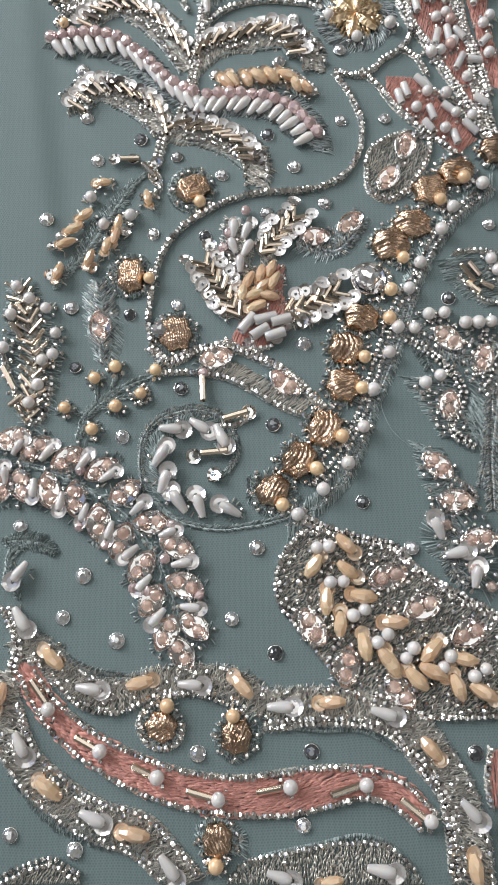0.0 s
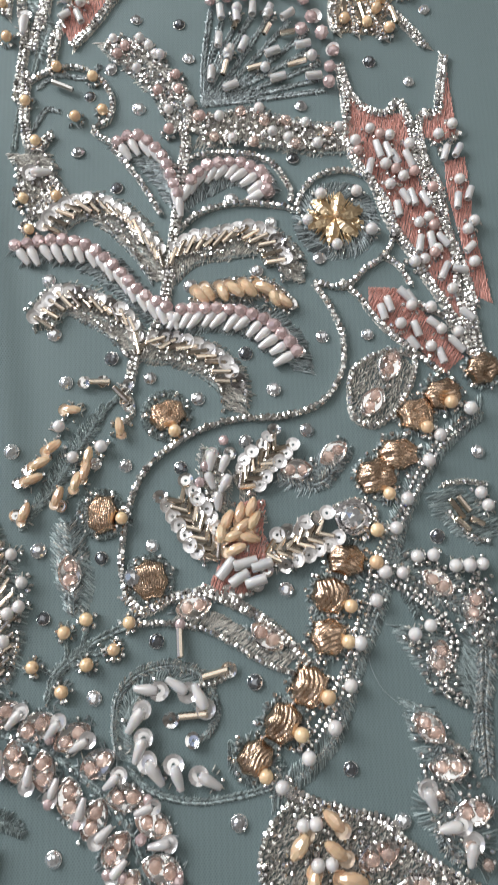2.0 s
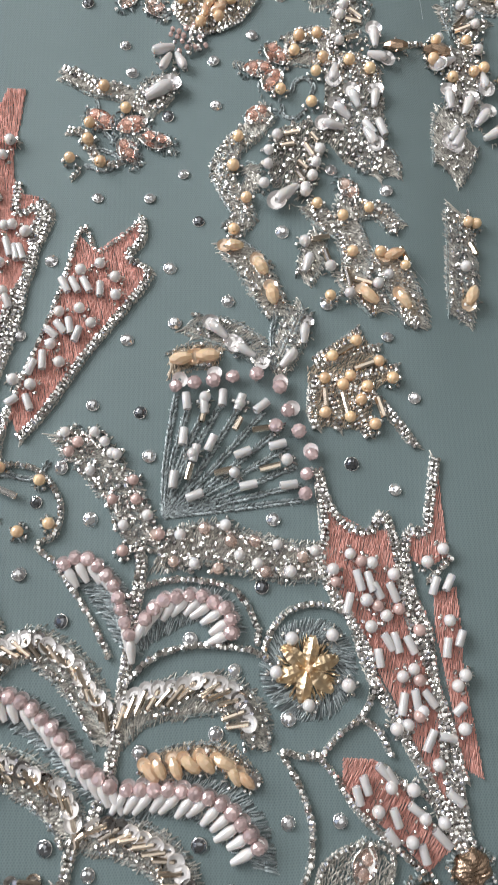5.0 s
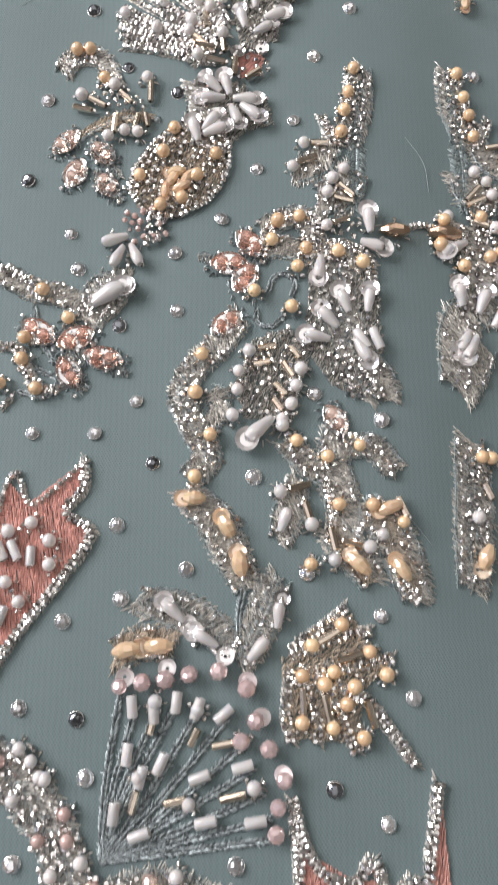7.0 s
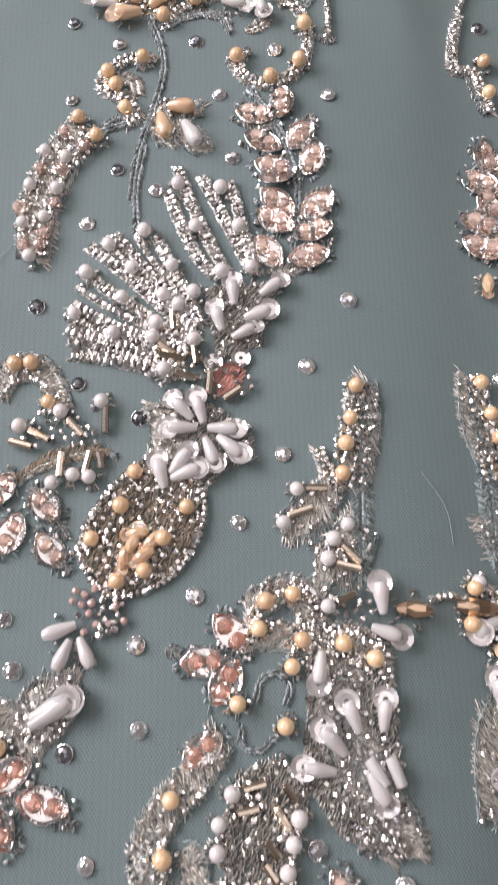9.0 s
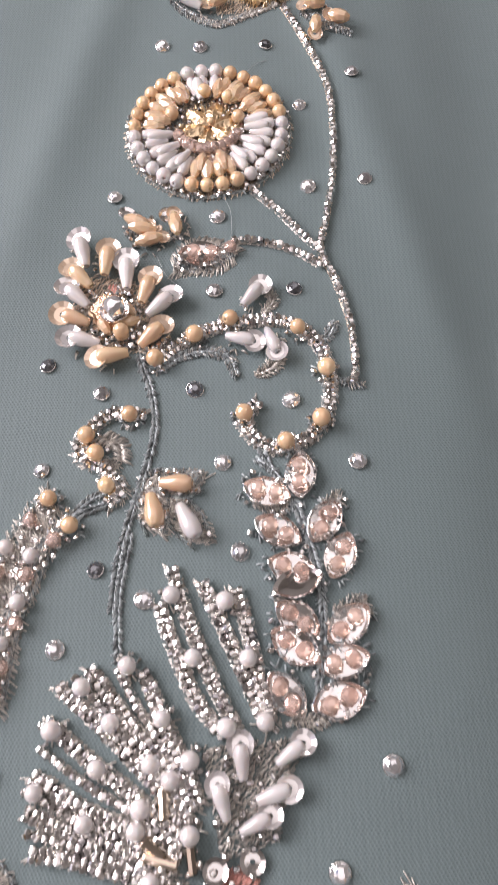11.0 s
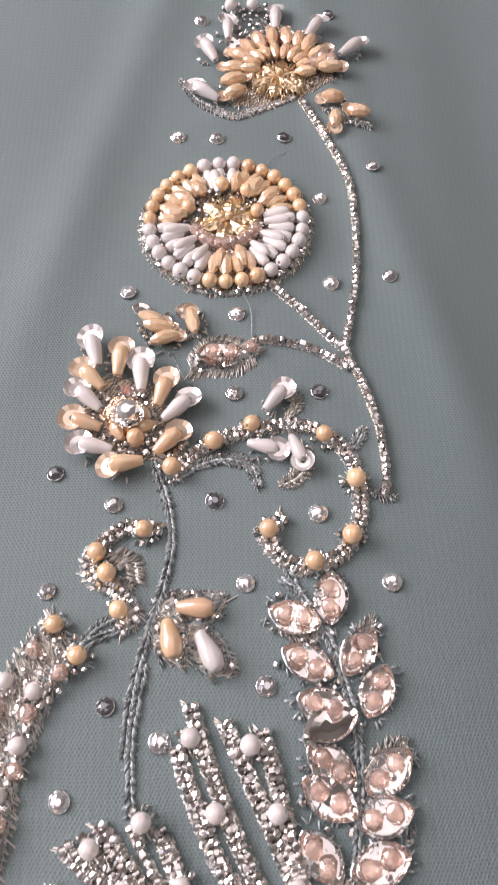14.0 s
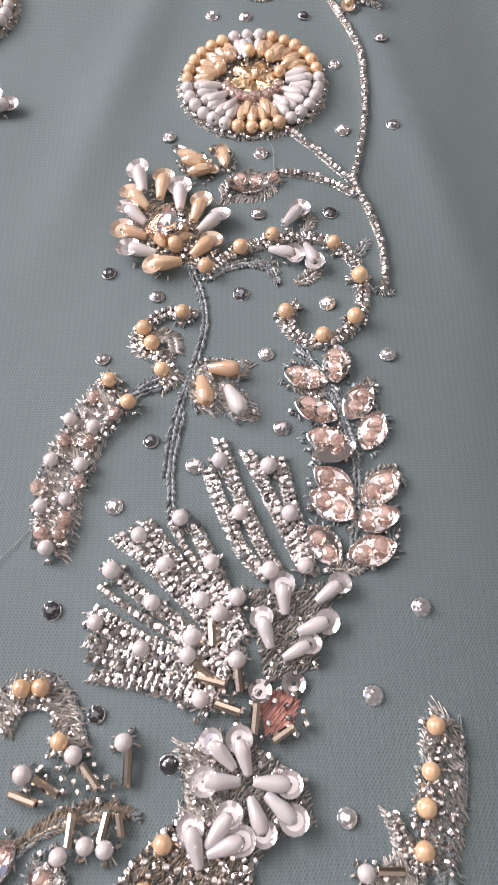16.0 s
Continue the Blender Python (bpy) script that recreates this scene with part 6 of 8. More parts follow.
fringe(m, [(45.0, 269.6), (44.5, 255.8), (48.9, 242.6), (48.6, 234.9)], 4.0, GREY_THREAD)
strew(m, [(42.8, 242.6), (48.9, 242.6), (54.6, 234.9), (53.3, 233.6), (48.6, 236.2), (47.3, 233.6)], 1.7, size=0.55)
drops(m, [(40.5, 264.6, 81), (42.2, 252.4, -48), (45.7, 256.3, -69), (51.1, 256.4, -98), (39.6, 248.1, -11), (49.2, 244.9, 118), (52.1, 276.3, -86), (52.5, 270.3, 159)], length=6.4, r=1.65, z=0.5)
bugles(m, [(52.4, 247.5, -70, 5.0), (49.2, 247.4, -60, 5.0)], CREAM_PEARL, 1.1)
ovals(m, [(58.0, 274.1, -6.4)], GOLD, length=7, r=1.8)
band(m, [(27.8, 274.3), (31.4, 276.9), (36.3, 278.2), (38.8, 275.0), (39.9, 269.7)], 5.0, SILVER_THREAD, 0.5, 0.7)
band(m, [(30.4, 270.7), (37.3, 269.7), (45.1, 269.1), (51.0, 265.1)], 5.0, SILVER_THREAD, 0.5, 0.7)
fill(m, [(38.1, 268.4), (46.0, 268.7), (53.3, 261.6), (53.8, 245.1), (46.6, 235.8), (42.6, 237.5), (36.5, 247.0), (38.2, 258.5)], SILVER_THREAD, 60, 0.4)
strew(m, [(38.1, 268.4), (46.0, 268.7), (53.3, 261.6), (53.8, 245.1), (46.6, 235.8), (42.6, 237.5), (36.5, 247.0), (38.2, 258.5)], 2.2, size=0.55)
m.done()
m = Motif("bugle_leaf", "broad leaf of gilt bugles, seed beads and pearls", 29.9, 238.0, "embroidery")
fill(m, [(25.7, 247.9), (33.4, 250.7), (37.7, 244.9), (35.8, 236.4), (32.6, 230.0), (23.5, 230.2), (22.2, 238.5)], SILVER_THREAD, 60, 0.4)
strew(m, [(25.7, 247.9), (33.4, 250.7), (37.7, 244.9), (35.8, 236.4), (32.6, 230.0), (23.5, 230.2), (22.2, 238.5)], 1.9, size=0.58)
bugles(m, [(28.6, 245.9, 13.2, 4.1), (34.6, 244.5, -55.2, 3.4), (33.0, 240.7, -58.6, 4.1), (31.3, 236.1, -48.6, 3.6), (30.8, 232.8, -54.2, 3.3), (27.4, 242.2, 11.3, 3.8)], GILT, 0.75)
pearls(m, [(24.8, 244.8), (22.5, 240.2), (22.2, 236.0), (35.8, 240.7), (34.7, 236.9), (33.6, 232.8)], r=1.6, z=0.6)
drops(m, [(26.8, 227.3, 41.8)], length=8, r=1.9, z=0.6)
pearls(m, [(21.1, 230.3), (31.6, 229.4), (33.5, 232.7), (31.6, 228.1)], r=1.6, z=0.6)
m.done()
m = Motif("stalked_sprig", "sprig of silver stitched leaves with gold pearls and bugles", 44.9, 210.4, "embroidery")
band(m, [(43.5, 227.4), (42.1, 220.1), (44.0, 210.6), (43.8, 203.6)], 7, SILVER_THREAD, 0.6, 0.6, 0.2)
band(m, [(44.5, 223.7), (50.5, 223.7), (54.9, 218.8)], 5, SILVER_THREAD, 0.6)
band(m, [(32.7, 225.0), (36.8, 220.1), (40.2, 217.7)], 5, SILVER_THREAD)
band(m, [(48.7, 211.7), (54.1, 204.7), (58.0, 192.3)], 8, SILVER_THREAD, 0.6, 0.6, 0.4)
band(m, [(41.6, 206.0), (47.0, 199.1), (49.1, 195.7)], 7, SILVER_THREAD, 0.6, 0.6, 0.3)
band(m, [(34.9, 216.6), (33.0, 210.7), (30.6, 204.3)], 6, SILVER_THREAD, 0.6, 0.6, 0.4)
fringe(m, [(48.7, 211.7), (54.1, 204.7), (58.0, 192.3)], 4.0, GOLD_THREAD)
fringe(m, [(41.7, 210.6), (42.6, 203.6), (48.6, 195.7)], 3.6, GOLD_THREAD)
marquises(m, [(42.9, 229.7, -54)], length=8)
pearls(m, [(40.9, 221.3), (42.9, 211.2), (49.9, 211.1), (34.5, 224.7), (47.7, 223.7), (56.0, 207.6), (36.8, 199.1)], GOLD_PEARL, 1.6, 0.7)
pearls(m, [(31.0, 213.9), (37.2, 207.1), (48.9, 202.5), (41.7, 199.9), (51.6, 205.0)], CREAM_PEARL, 1.6, 0.6)
bugles(m, [(35.0, 215.0, 14.5, 4.6), (36.5, 210.1, -73.1, 3.7), (45.3, 203.2, -18.5, 4.4), (56.0, 210.8, -67.2, 4.5), (41.5, 204.2, -77.9, 4.7)], GILT, 0.8)
ovals(m, [(46.5, 199.1, -46.2), (55.1, 197.9, -57.1), (53.3, 210.5, 19.5)], length=6, r=1.7, z=0.7)
drops(m, [(31.6, 208.1, -109.3)], length=6, z=0.5, cup=False)
seeds(m, [(43.5, 226.2), (48.2, 225.5), (53.8, 220.6), (54.3, 217.6)], size=0.66, gap=1.3)
seeds(m, [(40.2, 216.5), (41.7, 210.6), (40.9, 203.7)], rows=2, size=0.55)
seeds(m, [(49.8, 210.5), (47.3, 206.5), (46.1, 203.6)], size=0.66, gap=1.3)
seeds(m, [(53.8, 199.0), (55.8, 194.5), (58.1, 191.8)], rows=2, size=0.55)
seeds(m, [(32.8, 226.3), (35.0, 219.6), (38.5, 218.9)], size=0.55)
m.done()
m = Motif("coral_sprig", "sprig of coral stones, gold pearls and silver stitched loops", -18.3, 248.2, "embroidery")
band(m, [(-30.7, 264.6), (-22.9, 260.4), (-16.6, 259.0), (-11.4, 255.6)], 5, SILVER_THREAD, 0.7)
seeds(m, [(-31.5, 266.0), (-25.6, 262.9), (-21.6, 259.1)], rows=2)
marquises(m, [(-13.1, 248.5, 27), (-6.9, 243.7, -15), (-14.1, 240.6, -60), (-21.4, 250.0, -37)], CORAL_GLASS, length=9.0)
pearls(m, [(-14.7, 252.9), (-20.6, 259.7), (-24.0, 248.4), (-24.2, 243.4), (-20.8, 236.7), (-28.7, 238.0)], GOLD_PEARL, 1.7, 0.5)
drops(m, [(-6.4, 258.9, -153.7)], length=8, r=1.9, z=0.5)
band(m, [(-11.2, 252.2), (-7.8, 257.6), (-2.3, 262.3)], 7, SILVER_THREAD, 0.6, 0.6, 0.3)
rope(m, [(-22.6, 256.3), (-20.9, 248.3), (-17.5, 243.1)], 1.5, GREY_THREAD)
rope(m, [(-17.7, 257.7), (-13.8, 253.6), (-18.4, 248.3)], 1.5, GREY_THREAD)
rope(m, [(-25.0, 236.7), (-18.9, 235.4), (-16.7, 239.2), (-21.7, 241.8)], 1.5, GREY_THREAD)
fringe(m, [(-15.9, 247.0), (-7.1, 243.0), (-1.6, 240.4)], 2.6, GREY_THREAD)
seeds(m, [(-29.4, 247.1), (-25.6, 245.7), (-21.4, 238.0), (-16.5, 236.6)], rows=2, size=0.5)
seeds(m, [(-26.1, 235.4), (-28.3, 232.9)], size=0.5)
fringe(m, [(-14.6, 245.7), (-13.1, 240.5), (-11.1, 236.6)], 2.6, GREY_THREAD)
m.done()
m = Motif("pearl_spire", "slender spire of gold pearls and seed beads on green stitches", 46.0, 294.8, "embroidery")
band(m, [(52.4, 318.8), (50.7, 308.2), (48.1, 296.9)], 7, SILVER_THREAD, 0.6, 0.7, 0.5)
fringe(m, [(52.4, 318.8), (51.3, 308.2), (50.0, 297.1), (49.3, 280.3)], 2.6, GREEN_THREAD)
pearls(m, [(50.2, 316.9), (48.7, 310.3), (47.5, 305.2), (46.6, 299.4)], GOLD_PEARL, 1.7, 0.6)
strew(m, [(51.0, 319.8), (53.0, 317.4), (51.1, 298.1), (45.7, 296.1), (44.4, 301.6), (47.0, 308.3)], 1.8, size=0.55)
seeds(m, [(42.4, 304.4), (43.8, 300.5), (45.7, 297.2)], rows=2, size=0.55)
pearls(m, [(37.8, 296.6), (35.1, 290.3), (46.9, 289.7), (44.1, 287.1), (42.9, 283.5), (42.4, 275.0)], r=1.6, z=0.6)
bugles(m, [(41.5, 296.8, -1.4, 4.2), (38.4, 292.5, 16.0, 5.0), (47.3, 284.3, -45.0, 4.8), (46.6, 282.1, -15.3, 4.7), (45.8, 276.4, 22.4, 3.9)], GILT, 0.75)
band(m, [(35.4, 289.4), (41.3, 293.0), (44.7, 297.2)], 7, SILVER_THREAD, 0.5, 0.7, 0.4)
band(m, [(40.8, 282.5), (46.0, 284.5), (49.5, 289.6)], 9, SILVER_THREAD, 0.5, 0.7, 0.3)
strew(m, [(39.4, 286.7), (45.2, 288.7), (50.0, 282.3), (48.4, 274.3), (41.3, 273.5)], 2.2, size=0.5)
band(m, [(50.5, 297.1), (49.7, 289.6), (48.8, 280.3)], 4, GREEN_THREAD, 0.5)
m.done()
m = Motif("pearl_spire", "slender spire of gold pearls and seed beads on green stitches", 79.3, 296.6, "embroidery")
band(m, [(73.9, 320.1), (75.0, 309.5), (77.3, 298.5)], 7, SILVER_THREAD, 0.6, 0.7, 0.5)
fringe(m, [(73.9, 320.1), (74.5, 309.4), (75.4, 298.4), (75.3, 281.6)], 2.6, GREEN_THREAD)
pearls(m, [(75.9, 318.4), (77.2, 311.9), (78.2, 306.9), (78.8, 301.1)], GOLD_PEARL, 1.7, 0.6)
strew(m, [(75.2, 321.2), (73.0, 318.6), (74.2, 299.4), (79.7, 297.9), (81.2, 303.6), (78.9, 310.0)], 1.8, size=0.55)
seeds(m, [(83.3, 306.7), (81.7, 302.6), (79.6, 299.0)], rows=2, size=0.55)
pearls(m, [(87.7, 299.3), (90.2, 293.1), (78.2, 291.3), (81.0, 289.0), (82.1, 285.5), (82.2, 276.9)], r=1.6, z=0.6)
bugles(m, [(84.0, 299.0, -172.6, 4.3), (86.9, 295.1, 169.7, 4.9), (77.6, 285.9, -132.8, 5.1), (78.1, 283.8, -159.6, 5.0), (78.8, 278.0, 161.7, 3.8)], GILT, 0.75)
band(m, [(89.9, 292.3), (84.0, 295.2), (80.7, 299.2)], 7, SILVER_THREAD, 0.5, 0.7, 0.4)
band(m, [(84.1, 284.7), (78.9, 286.1), (75.6, 291.0)], 9, SILVER_THREAD, 0.5, 0.7, 0.3)
strew(m, [(85.7, 289.1), (79.8, 290.4), (74.8, 283.5), (76.0, 275.7), (83.2, 275.6)], 2.2, size=0.5)
band(m, [(74.9, 298.3), (75.3, 291.0), (75.9, 281.7)], 4, GREEN_THREAD, 0.5)
m.done()
m = Motif("pearl_rosette", "rosette of pearl drops and gold pearls on silver stitches", 74.7, 265.9, "embroidery")
drops(m, [(83.0, 266.7, 96.5), (77.5, 258.0, -111.9), (72.4, 259.2, -84.8), (81.4, 254.5, -127.9), (84.1, 249.5, -152.9), (73.9, 246.9, 60.9), (72.5, 248.2, 63.5), (72.4, 271.3, 29.3)], length=6.6, r=1.7, z=0.5)
pearls(m, [(78.9, 279.5), (83.2, 270.7), (88.4, 266.9), (80.3, 269.4), (73.8, 266.6), (69.8, 277.8), (68.5, 271.3)], GOLD_PEARL, 1.75, 0.6)
ovals(m, [(69.7, 274.3, -6.4)], GOLD, length=8, r=2)
pearls(m, [(70.7, 278.9), (70.0, 270.3)], r=1.6, z=0.5)
seeds(m, [(61.7, 275.9), (64.8, 276.7), (67.8, 275.8)], size=0.66, gap=1.3)
band(m, [(76.0, 277.7), (78.3, 268.2), (76.6, 258.5), (71.9, 251.6), (69.6, 238.3)], 9, SILVER_THREAD, 0.6, 0.6, 0.3)
strew(m, [(84.2, 279.7), (73.9, 278.3), (70.3, 268.1), (71.8, 254.3), (78.5, 259.7)], 2.0, size=0.55)
m.done()
m = Motif("stalked_sprig", "sprig of silver stitched leaves with gold pearls and bugles", 72.8, 215.7, "embroidery")
band(m, [(71.9, 226.0), (72.1, 213.9), (71.0, 203.5), (69.9, 194.4)], 8, SILVER_THREAD, 0.6, 0.6, 0.3)
band(m, [(77.3, 247.6), (74.4, 241.1), (71.5, 236.0)], 6, SILVER_THREAD)
fringe(m, [(71.6, 222.3), (71.8, 210.4), (70.3, 194.4)], 4.0, GREY_THREAD)
pearls(m, [(74.2, 221.9), (76.3, 221.7)], GOLD_PEARL, 1.7, 0.6)
pearls(m, [(72.3, 208.9)], r=1.6, z=0.6)
ovals(m, [(73.0, 200.6, 65.6)], length=6.5, r=1.9, z=0.6)
bugles(m, [(75.1, 214.5, -69.7, 3.8)], GILT, 0.8)
strew(m, [(71.2, 224.8), (76.5, 224.7), (74.9, 203.4), (70.5, 194.4), (70.1, 210.4)], 2.0, size=0.5)
m.done()
m = Motif("pearl_curl_sprig", "sprig with gold pearls, gilt bugles and pink marquise stones", -8.8, 306.2, "embroidery")
band(m, [(-19.5, 318.0), (-18.1, 322.1), (-13.8, 323.8), (-9.8, 320.7), (-7.3, 314.2)], 4.5, SILVER_THREAD, 0.7)
seeds(m, [(-18.9, 316.8), (-16.3, 320.1), (-12.5, 320.4), (-9.1, 317.8)], size=0.55)
pearls(m, [(-16.3, 323.3), (-13.2, 323.4), (-9.3, 315.1)], GOLD_PEARL, 1.75, 0.6)
pearls(m, [(-6.9, 313.1), (0.9, 314.9), (-14.6, 310.3), (-7.9, 299.0), (-4.0, 300.4), (-1.0, 299.9)], r=1.65, z=0.6)
bugles(m, [(-14.3, 306.9, -17.7, 4.8), (-10.9, 308.6, -29.9, 4.7), (-4.1, 309.9, -49.8, 4.6), (1.7, 311.3, -90.6, 5.5), (-6.5, 302.6, -93.5, 5.0), (-1.4, 302.8, -101.7, 4.5), (1.0, 303.3, -79.2, 3.4)], GILT, 0.75)
rope(m, [(-17.5, 297.2), (-11.5, 301.7), (-4.2, 304.8), (3.9, 304.3)], 1.7, GREY_THREAD)
fringe(m, [(-15.6, 299.8), (-10.5, 302.8), (-4.2, 305.1), (2.2, 304.9)], 2.6, GOLD_THREAD, 0.8)
strew(m, [(-12.2, 314.3), (-5.6, 314.2), (1.1, 307.2), (-6.3, 305.1), (-11.7, 306.4)], 2.0, size=0.5)
marquises(m, [(-17.8, 298.0, 46), (-15.3, 289.7, 68), (-9.2, 294.9, -50), (-7.8, 286.4, -51)], length=8.2)
fringe(m, [(-12.4, 298.7), (-9.0, 294.3), (-5.1, 288.9)], 2.5, GREY_THREAD)
fringe(m, [(-10.9, 291.1), (-7.5, 285.8), (-4.3, 282.7)], 2.5, GREY_THREAD)
m.done()
m = Motif("pearl_paisley", "paisley of gold pearls, peach ovals and seed beads", 4.4, 281.5, "embroidery")
fill(m, [(-1.5, 290.9), (3.5, 297.7), (11.9, 303.8), (18.8, 299.0), (20.1, 290.3), (14.6, 281.2), (4.0, 277.9), (-2.3, 284.7)], GOLD_THREAD, 50, 0.4)
strew(m, [(-1.5, 290.9), (3.5, 297.7), (11.9, 303.8), (18.8, 299.0), (20.1, 290.3), (14.6, 281.2), (4.0, 277.9), (-2.3, 284.7)], 1.75, size=0.6)
seeds(m, [(-1.0, 291.9), (3.5, 298.3), (11.9, 304.1), (19.3, 298.9), (20.1, 290.3), (14.6, 281.2), (4.0, 277.9), (-2.3, 284.7), (-1.5, 291.4)], size=0.6, base=False)
pearls(m, [(7.7, 300.6), (5.2, 294.2), (-0.1, 288.2), (17.4, 293.6), (4.8, 280.4), (9.7, 282.1), (13.1, 287.9)], GOLD_PEARL, 1.75, 0.7)
ovals(m, [(7.4, 287.0, 60.6), (9.5, 284.9, 29.1), (5.9, 284.5, 81.2), (8.4, 289.1, 8.7), (11.0, 287.4, 50.0)], length=5, z=0.7)
sequins(m, [(8.4, 289.6)], r=1.8)
strew(m, [(-4.6, 279.2), (4.5, 279.9), (6.3, 272.9), (-0.8, 271.2)], 2.2, PINK_PEARL, 0.62)
strew(m, [(2.0, 277.5), (6.0, 277.4), (5.2, 271.5), (1.2, 270.6)], 1.6, size=0.6)
drops(m, [(-5.3, 272.0, 18.8), (-4.5, 267.8, 66.1), (-0.5, 268.1, 114.0)], length=6.8, r=1.6, z=0.5, cup=False)
drops(m, [(-6.1, 258.2, -149.5)], length=9, r=2, z=0.5)
band(m, [(-10.7, 254.1), (-8.2, 260.5), (-2.0, 262.6)], 6, SILVER_THREAD, 0.6, 0.6, 0.3)
fringe(m, [(-10.7, 254.1), (-7.2, 259.5), (-1.4, 262.0)], 3, GREY_THREAD)
seeds(m, [(-10.8, 255.0), (-5.9, 254.0), (-2.3, 258.5)], size=0.5)
m.done()
m = Motif("pearl_flower", "flower of white pearl drops with silver sequins", 19.1, 305.6, "flower")
band(m, [(12.1, 314.4), (13.6, 307.9), (12.0, 300.2)], 6, SILVER_THREAD)
drops(m, [(16.5, 309.1, -0.5), (24.2, 308.8, 175.5), (19.9, 312.6, -75.2), (21.8, 304.4, 110.7), (16.6, 312.9, -47.5), (25.4, 305.4, 138.8), (16.0, 302.3, -128.5), (12.5, 300.1, -74.9), (17.0, 300.1, -160.1)], length=6.4, r=1.6, z=0.6)
strew(m, [(12.1, 314.4), (18.8, 316.1), (29.3, 309.4), (30.7, 303.1), (23.9, 300.9), (19.6, 295.2), (10.5, 295.2), (13.6, 304.8)], 2.4, size=0.55)
fill(m, [(12.1, 315.3), (18.8, 316.1), (29.3, 309.4), (30.7, 303.1), (23.9, 300.9), (19.6, 295.2), (10.5, 295.2), (13.6, 304.8)], SILVER_THREAD, 50, 0.5, high=0.5)
sequins(m, [(13.7, 308.7), (25.8, 309.4), (27.4, 303.9), (19.2, 300.9)], r=2.0)
m.done()
m = Motif("shell_fan", "shell-shaped fan of seed bead strings and white pearls", 17.3, 335.8, "embroidery")
seeds(m, [(-4.9, 325.4), (1.2, 324.4), (10.6, 322.0), (17.0, 320.2)], size=0.66, gap=1.35, rows=2, wide=1.05)
seeds(m, [(-6.2, 330.9), (0.1, 328.5), (7.7, 325.7), (15.1, 321.9)], size=0.66, gap=1.35, rows=2, wide=1.05)
seeds(m, [(-5.4, 336.1), (2.7, 331.3), (10.4, 328.2), (17.0, 324.6)], size=0.66, gap=1.35, rows=2, wide=1.05)
seeds(m, [(-3.9, 344.0), (3.3, 338.0), (10.3, 332.9), (16.9, 327.3)], size=0.66, gap=1.35, rows=2, wide=1.05)
seeds(m, [(-2.2, 349.2), (5.1, 342.7), (12.1, 335.7), (18.1, 329.1)], size=0.66, gap=1.35, rows=2, wide=1.05)
seeds(m, [(2.7, 351.8), (8.2, 344.7), (14.0, 337.7), (19.0, 330.9)], size=0.66, gap=1.35, rows=2, wide=1.05)
seeds(m, [(11.3, 351.1), (14.1, 344.6), (17.1, 338.6), (19.9, 331.9)], size=0.66, gap=1.35, rows=2, wide=1.05)
seeds(m, [(15.7, 367.8), (18.3, 359.7), (21.8, 350.8), (25.7, 342.5)], size=0.66, gap=1.35, rows=2, wide=1.05)
seeds(m, [(13.6, 361.8), (16.3, 354.1), (19.8, 346.6), (23.7, 341.5)], size=0.66, gap=1.35, rows=2, wide=1.05)
seeds(m, [(20.9, 365.2), (25.0, 356.1), (28.8, 347.5), (31.0, 342.4)], size=0.66, gap=1.35, rows=2, wide=1.05)
seeds(m, [(26.7, 363.9), (28.5, 356.1), (30.3, 347.5), (31.6, 343.4)], size=0.66, gap=1.35, rows=2, wide=1.05)
seeds(m, [(-5.8, 328.2), (0.6, 326.5), (9.0, 323.8), (16.0, 321.0)], size=0.66, gap=1.35)
seeds(m, [(-6.0, 333.6), (1.5, 330.0), (9.2, 327.0), (16.0, 323.3)], size=0.66, gap=1.35)
seeds(m, [(-4.8, 340.0), (3.0, 334.6), (10.3, 330.5), (17.0, 326.0)], size=0.66, gap=1.35)
seeds(m, [(0.2, 350.6), (6.7, 343.7), (13.0, 336.7), (18.6, 330.0)], size=0.66, gap=1.35)
seeds(m, [(7.0, 351.5), (11.2, 344.7), (15.5, 338.2), (19.4, 331.4)], size=0.66, gap=1.35)
pearls(m, [(-5.1, 333.9), (-3.0, 342.8), (1.5, 349.1), (8.7, 352.2), (6.3, 343.6), (4.4, 337.0), (12.7, 337.4), (14.4, 344.0), (18.8, 337.8), (2.8, 329.4), (15.8, 335.1), (11.3, 331.2), (10.7, 328.2), (18.8, 327.4), (12.9, 321.3), (15.7, 363.4), (24.6, 362.1), (19.3, 353.1), (28.2, 352.8), (24.5, 342.4), (30.6, 343.1)], r=1.7, z=0.7)
bugles(m, [(14.7, 331.8, -85.6, 4.4), (13.3, 325.8, -39.2, 3.9), (19.0, 324.3, -83.5, 4.0), (17.3, 319.9, -19.4, 4.5), (21.7, 318.3, -95.9, 4.9), (26.2, 316.1, 32.2, 4.2), (14.4, 324.1, -15.2, 5.3)], GILT, 0.8)
drops(m, [(26.8, 337.4, -86.6), (23.7, 331.8, -74.7), (34.3, 338.4, -144.2), (31.5, 332.7, -161.6), (28.6, 328.7, -153.8)], length=6.0, r=1.55, z=0.6)
fill(m, [(20.8, 339.7), (36.3, 340.5), (31.8, 326.4), (23.4, 323.8)], SILVER_THREAD, 40, 0.5)
fill(m, [(22.5, 322.2), (26.1, 323.1), (29.0, 321.1), (27.3, 316.8), (23.3, 316.0)], PINK_THREAD, 50, 0.4)
strew(m, [(7.7, 323.9), (20.6, 323.8), (29.8, 322.0), (29.9, 314.3), (21.5, 315.2), (10.7, 317.0)], 2.3, size=0.55)
sequins(m, [(30.6, 330.1), (28.0, 323.7), (22.5, 322.5)], r=2.0)
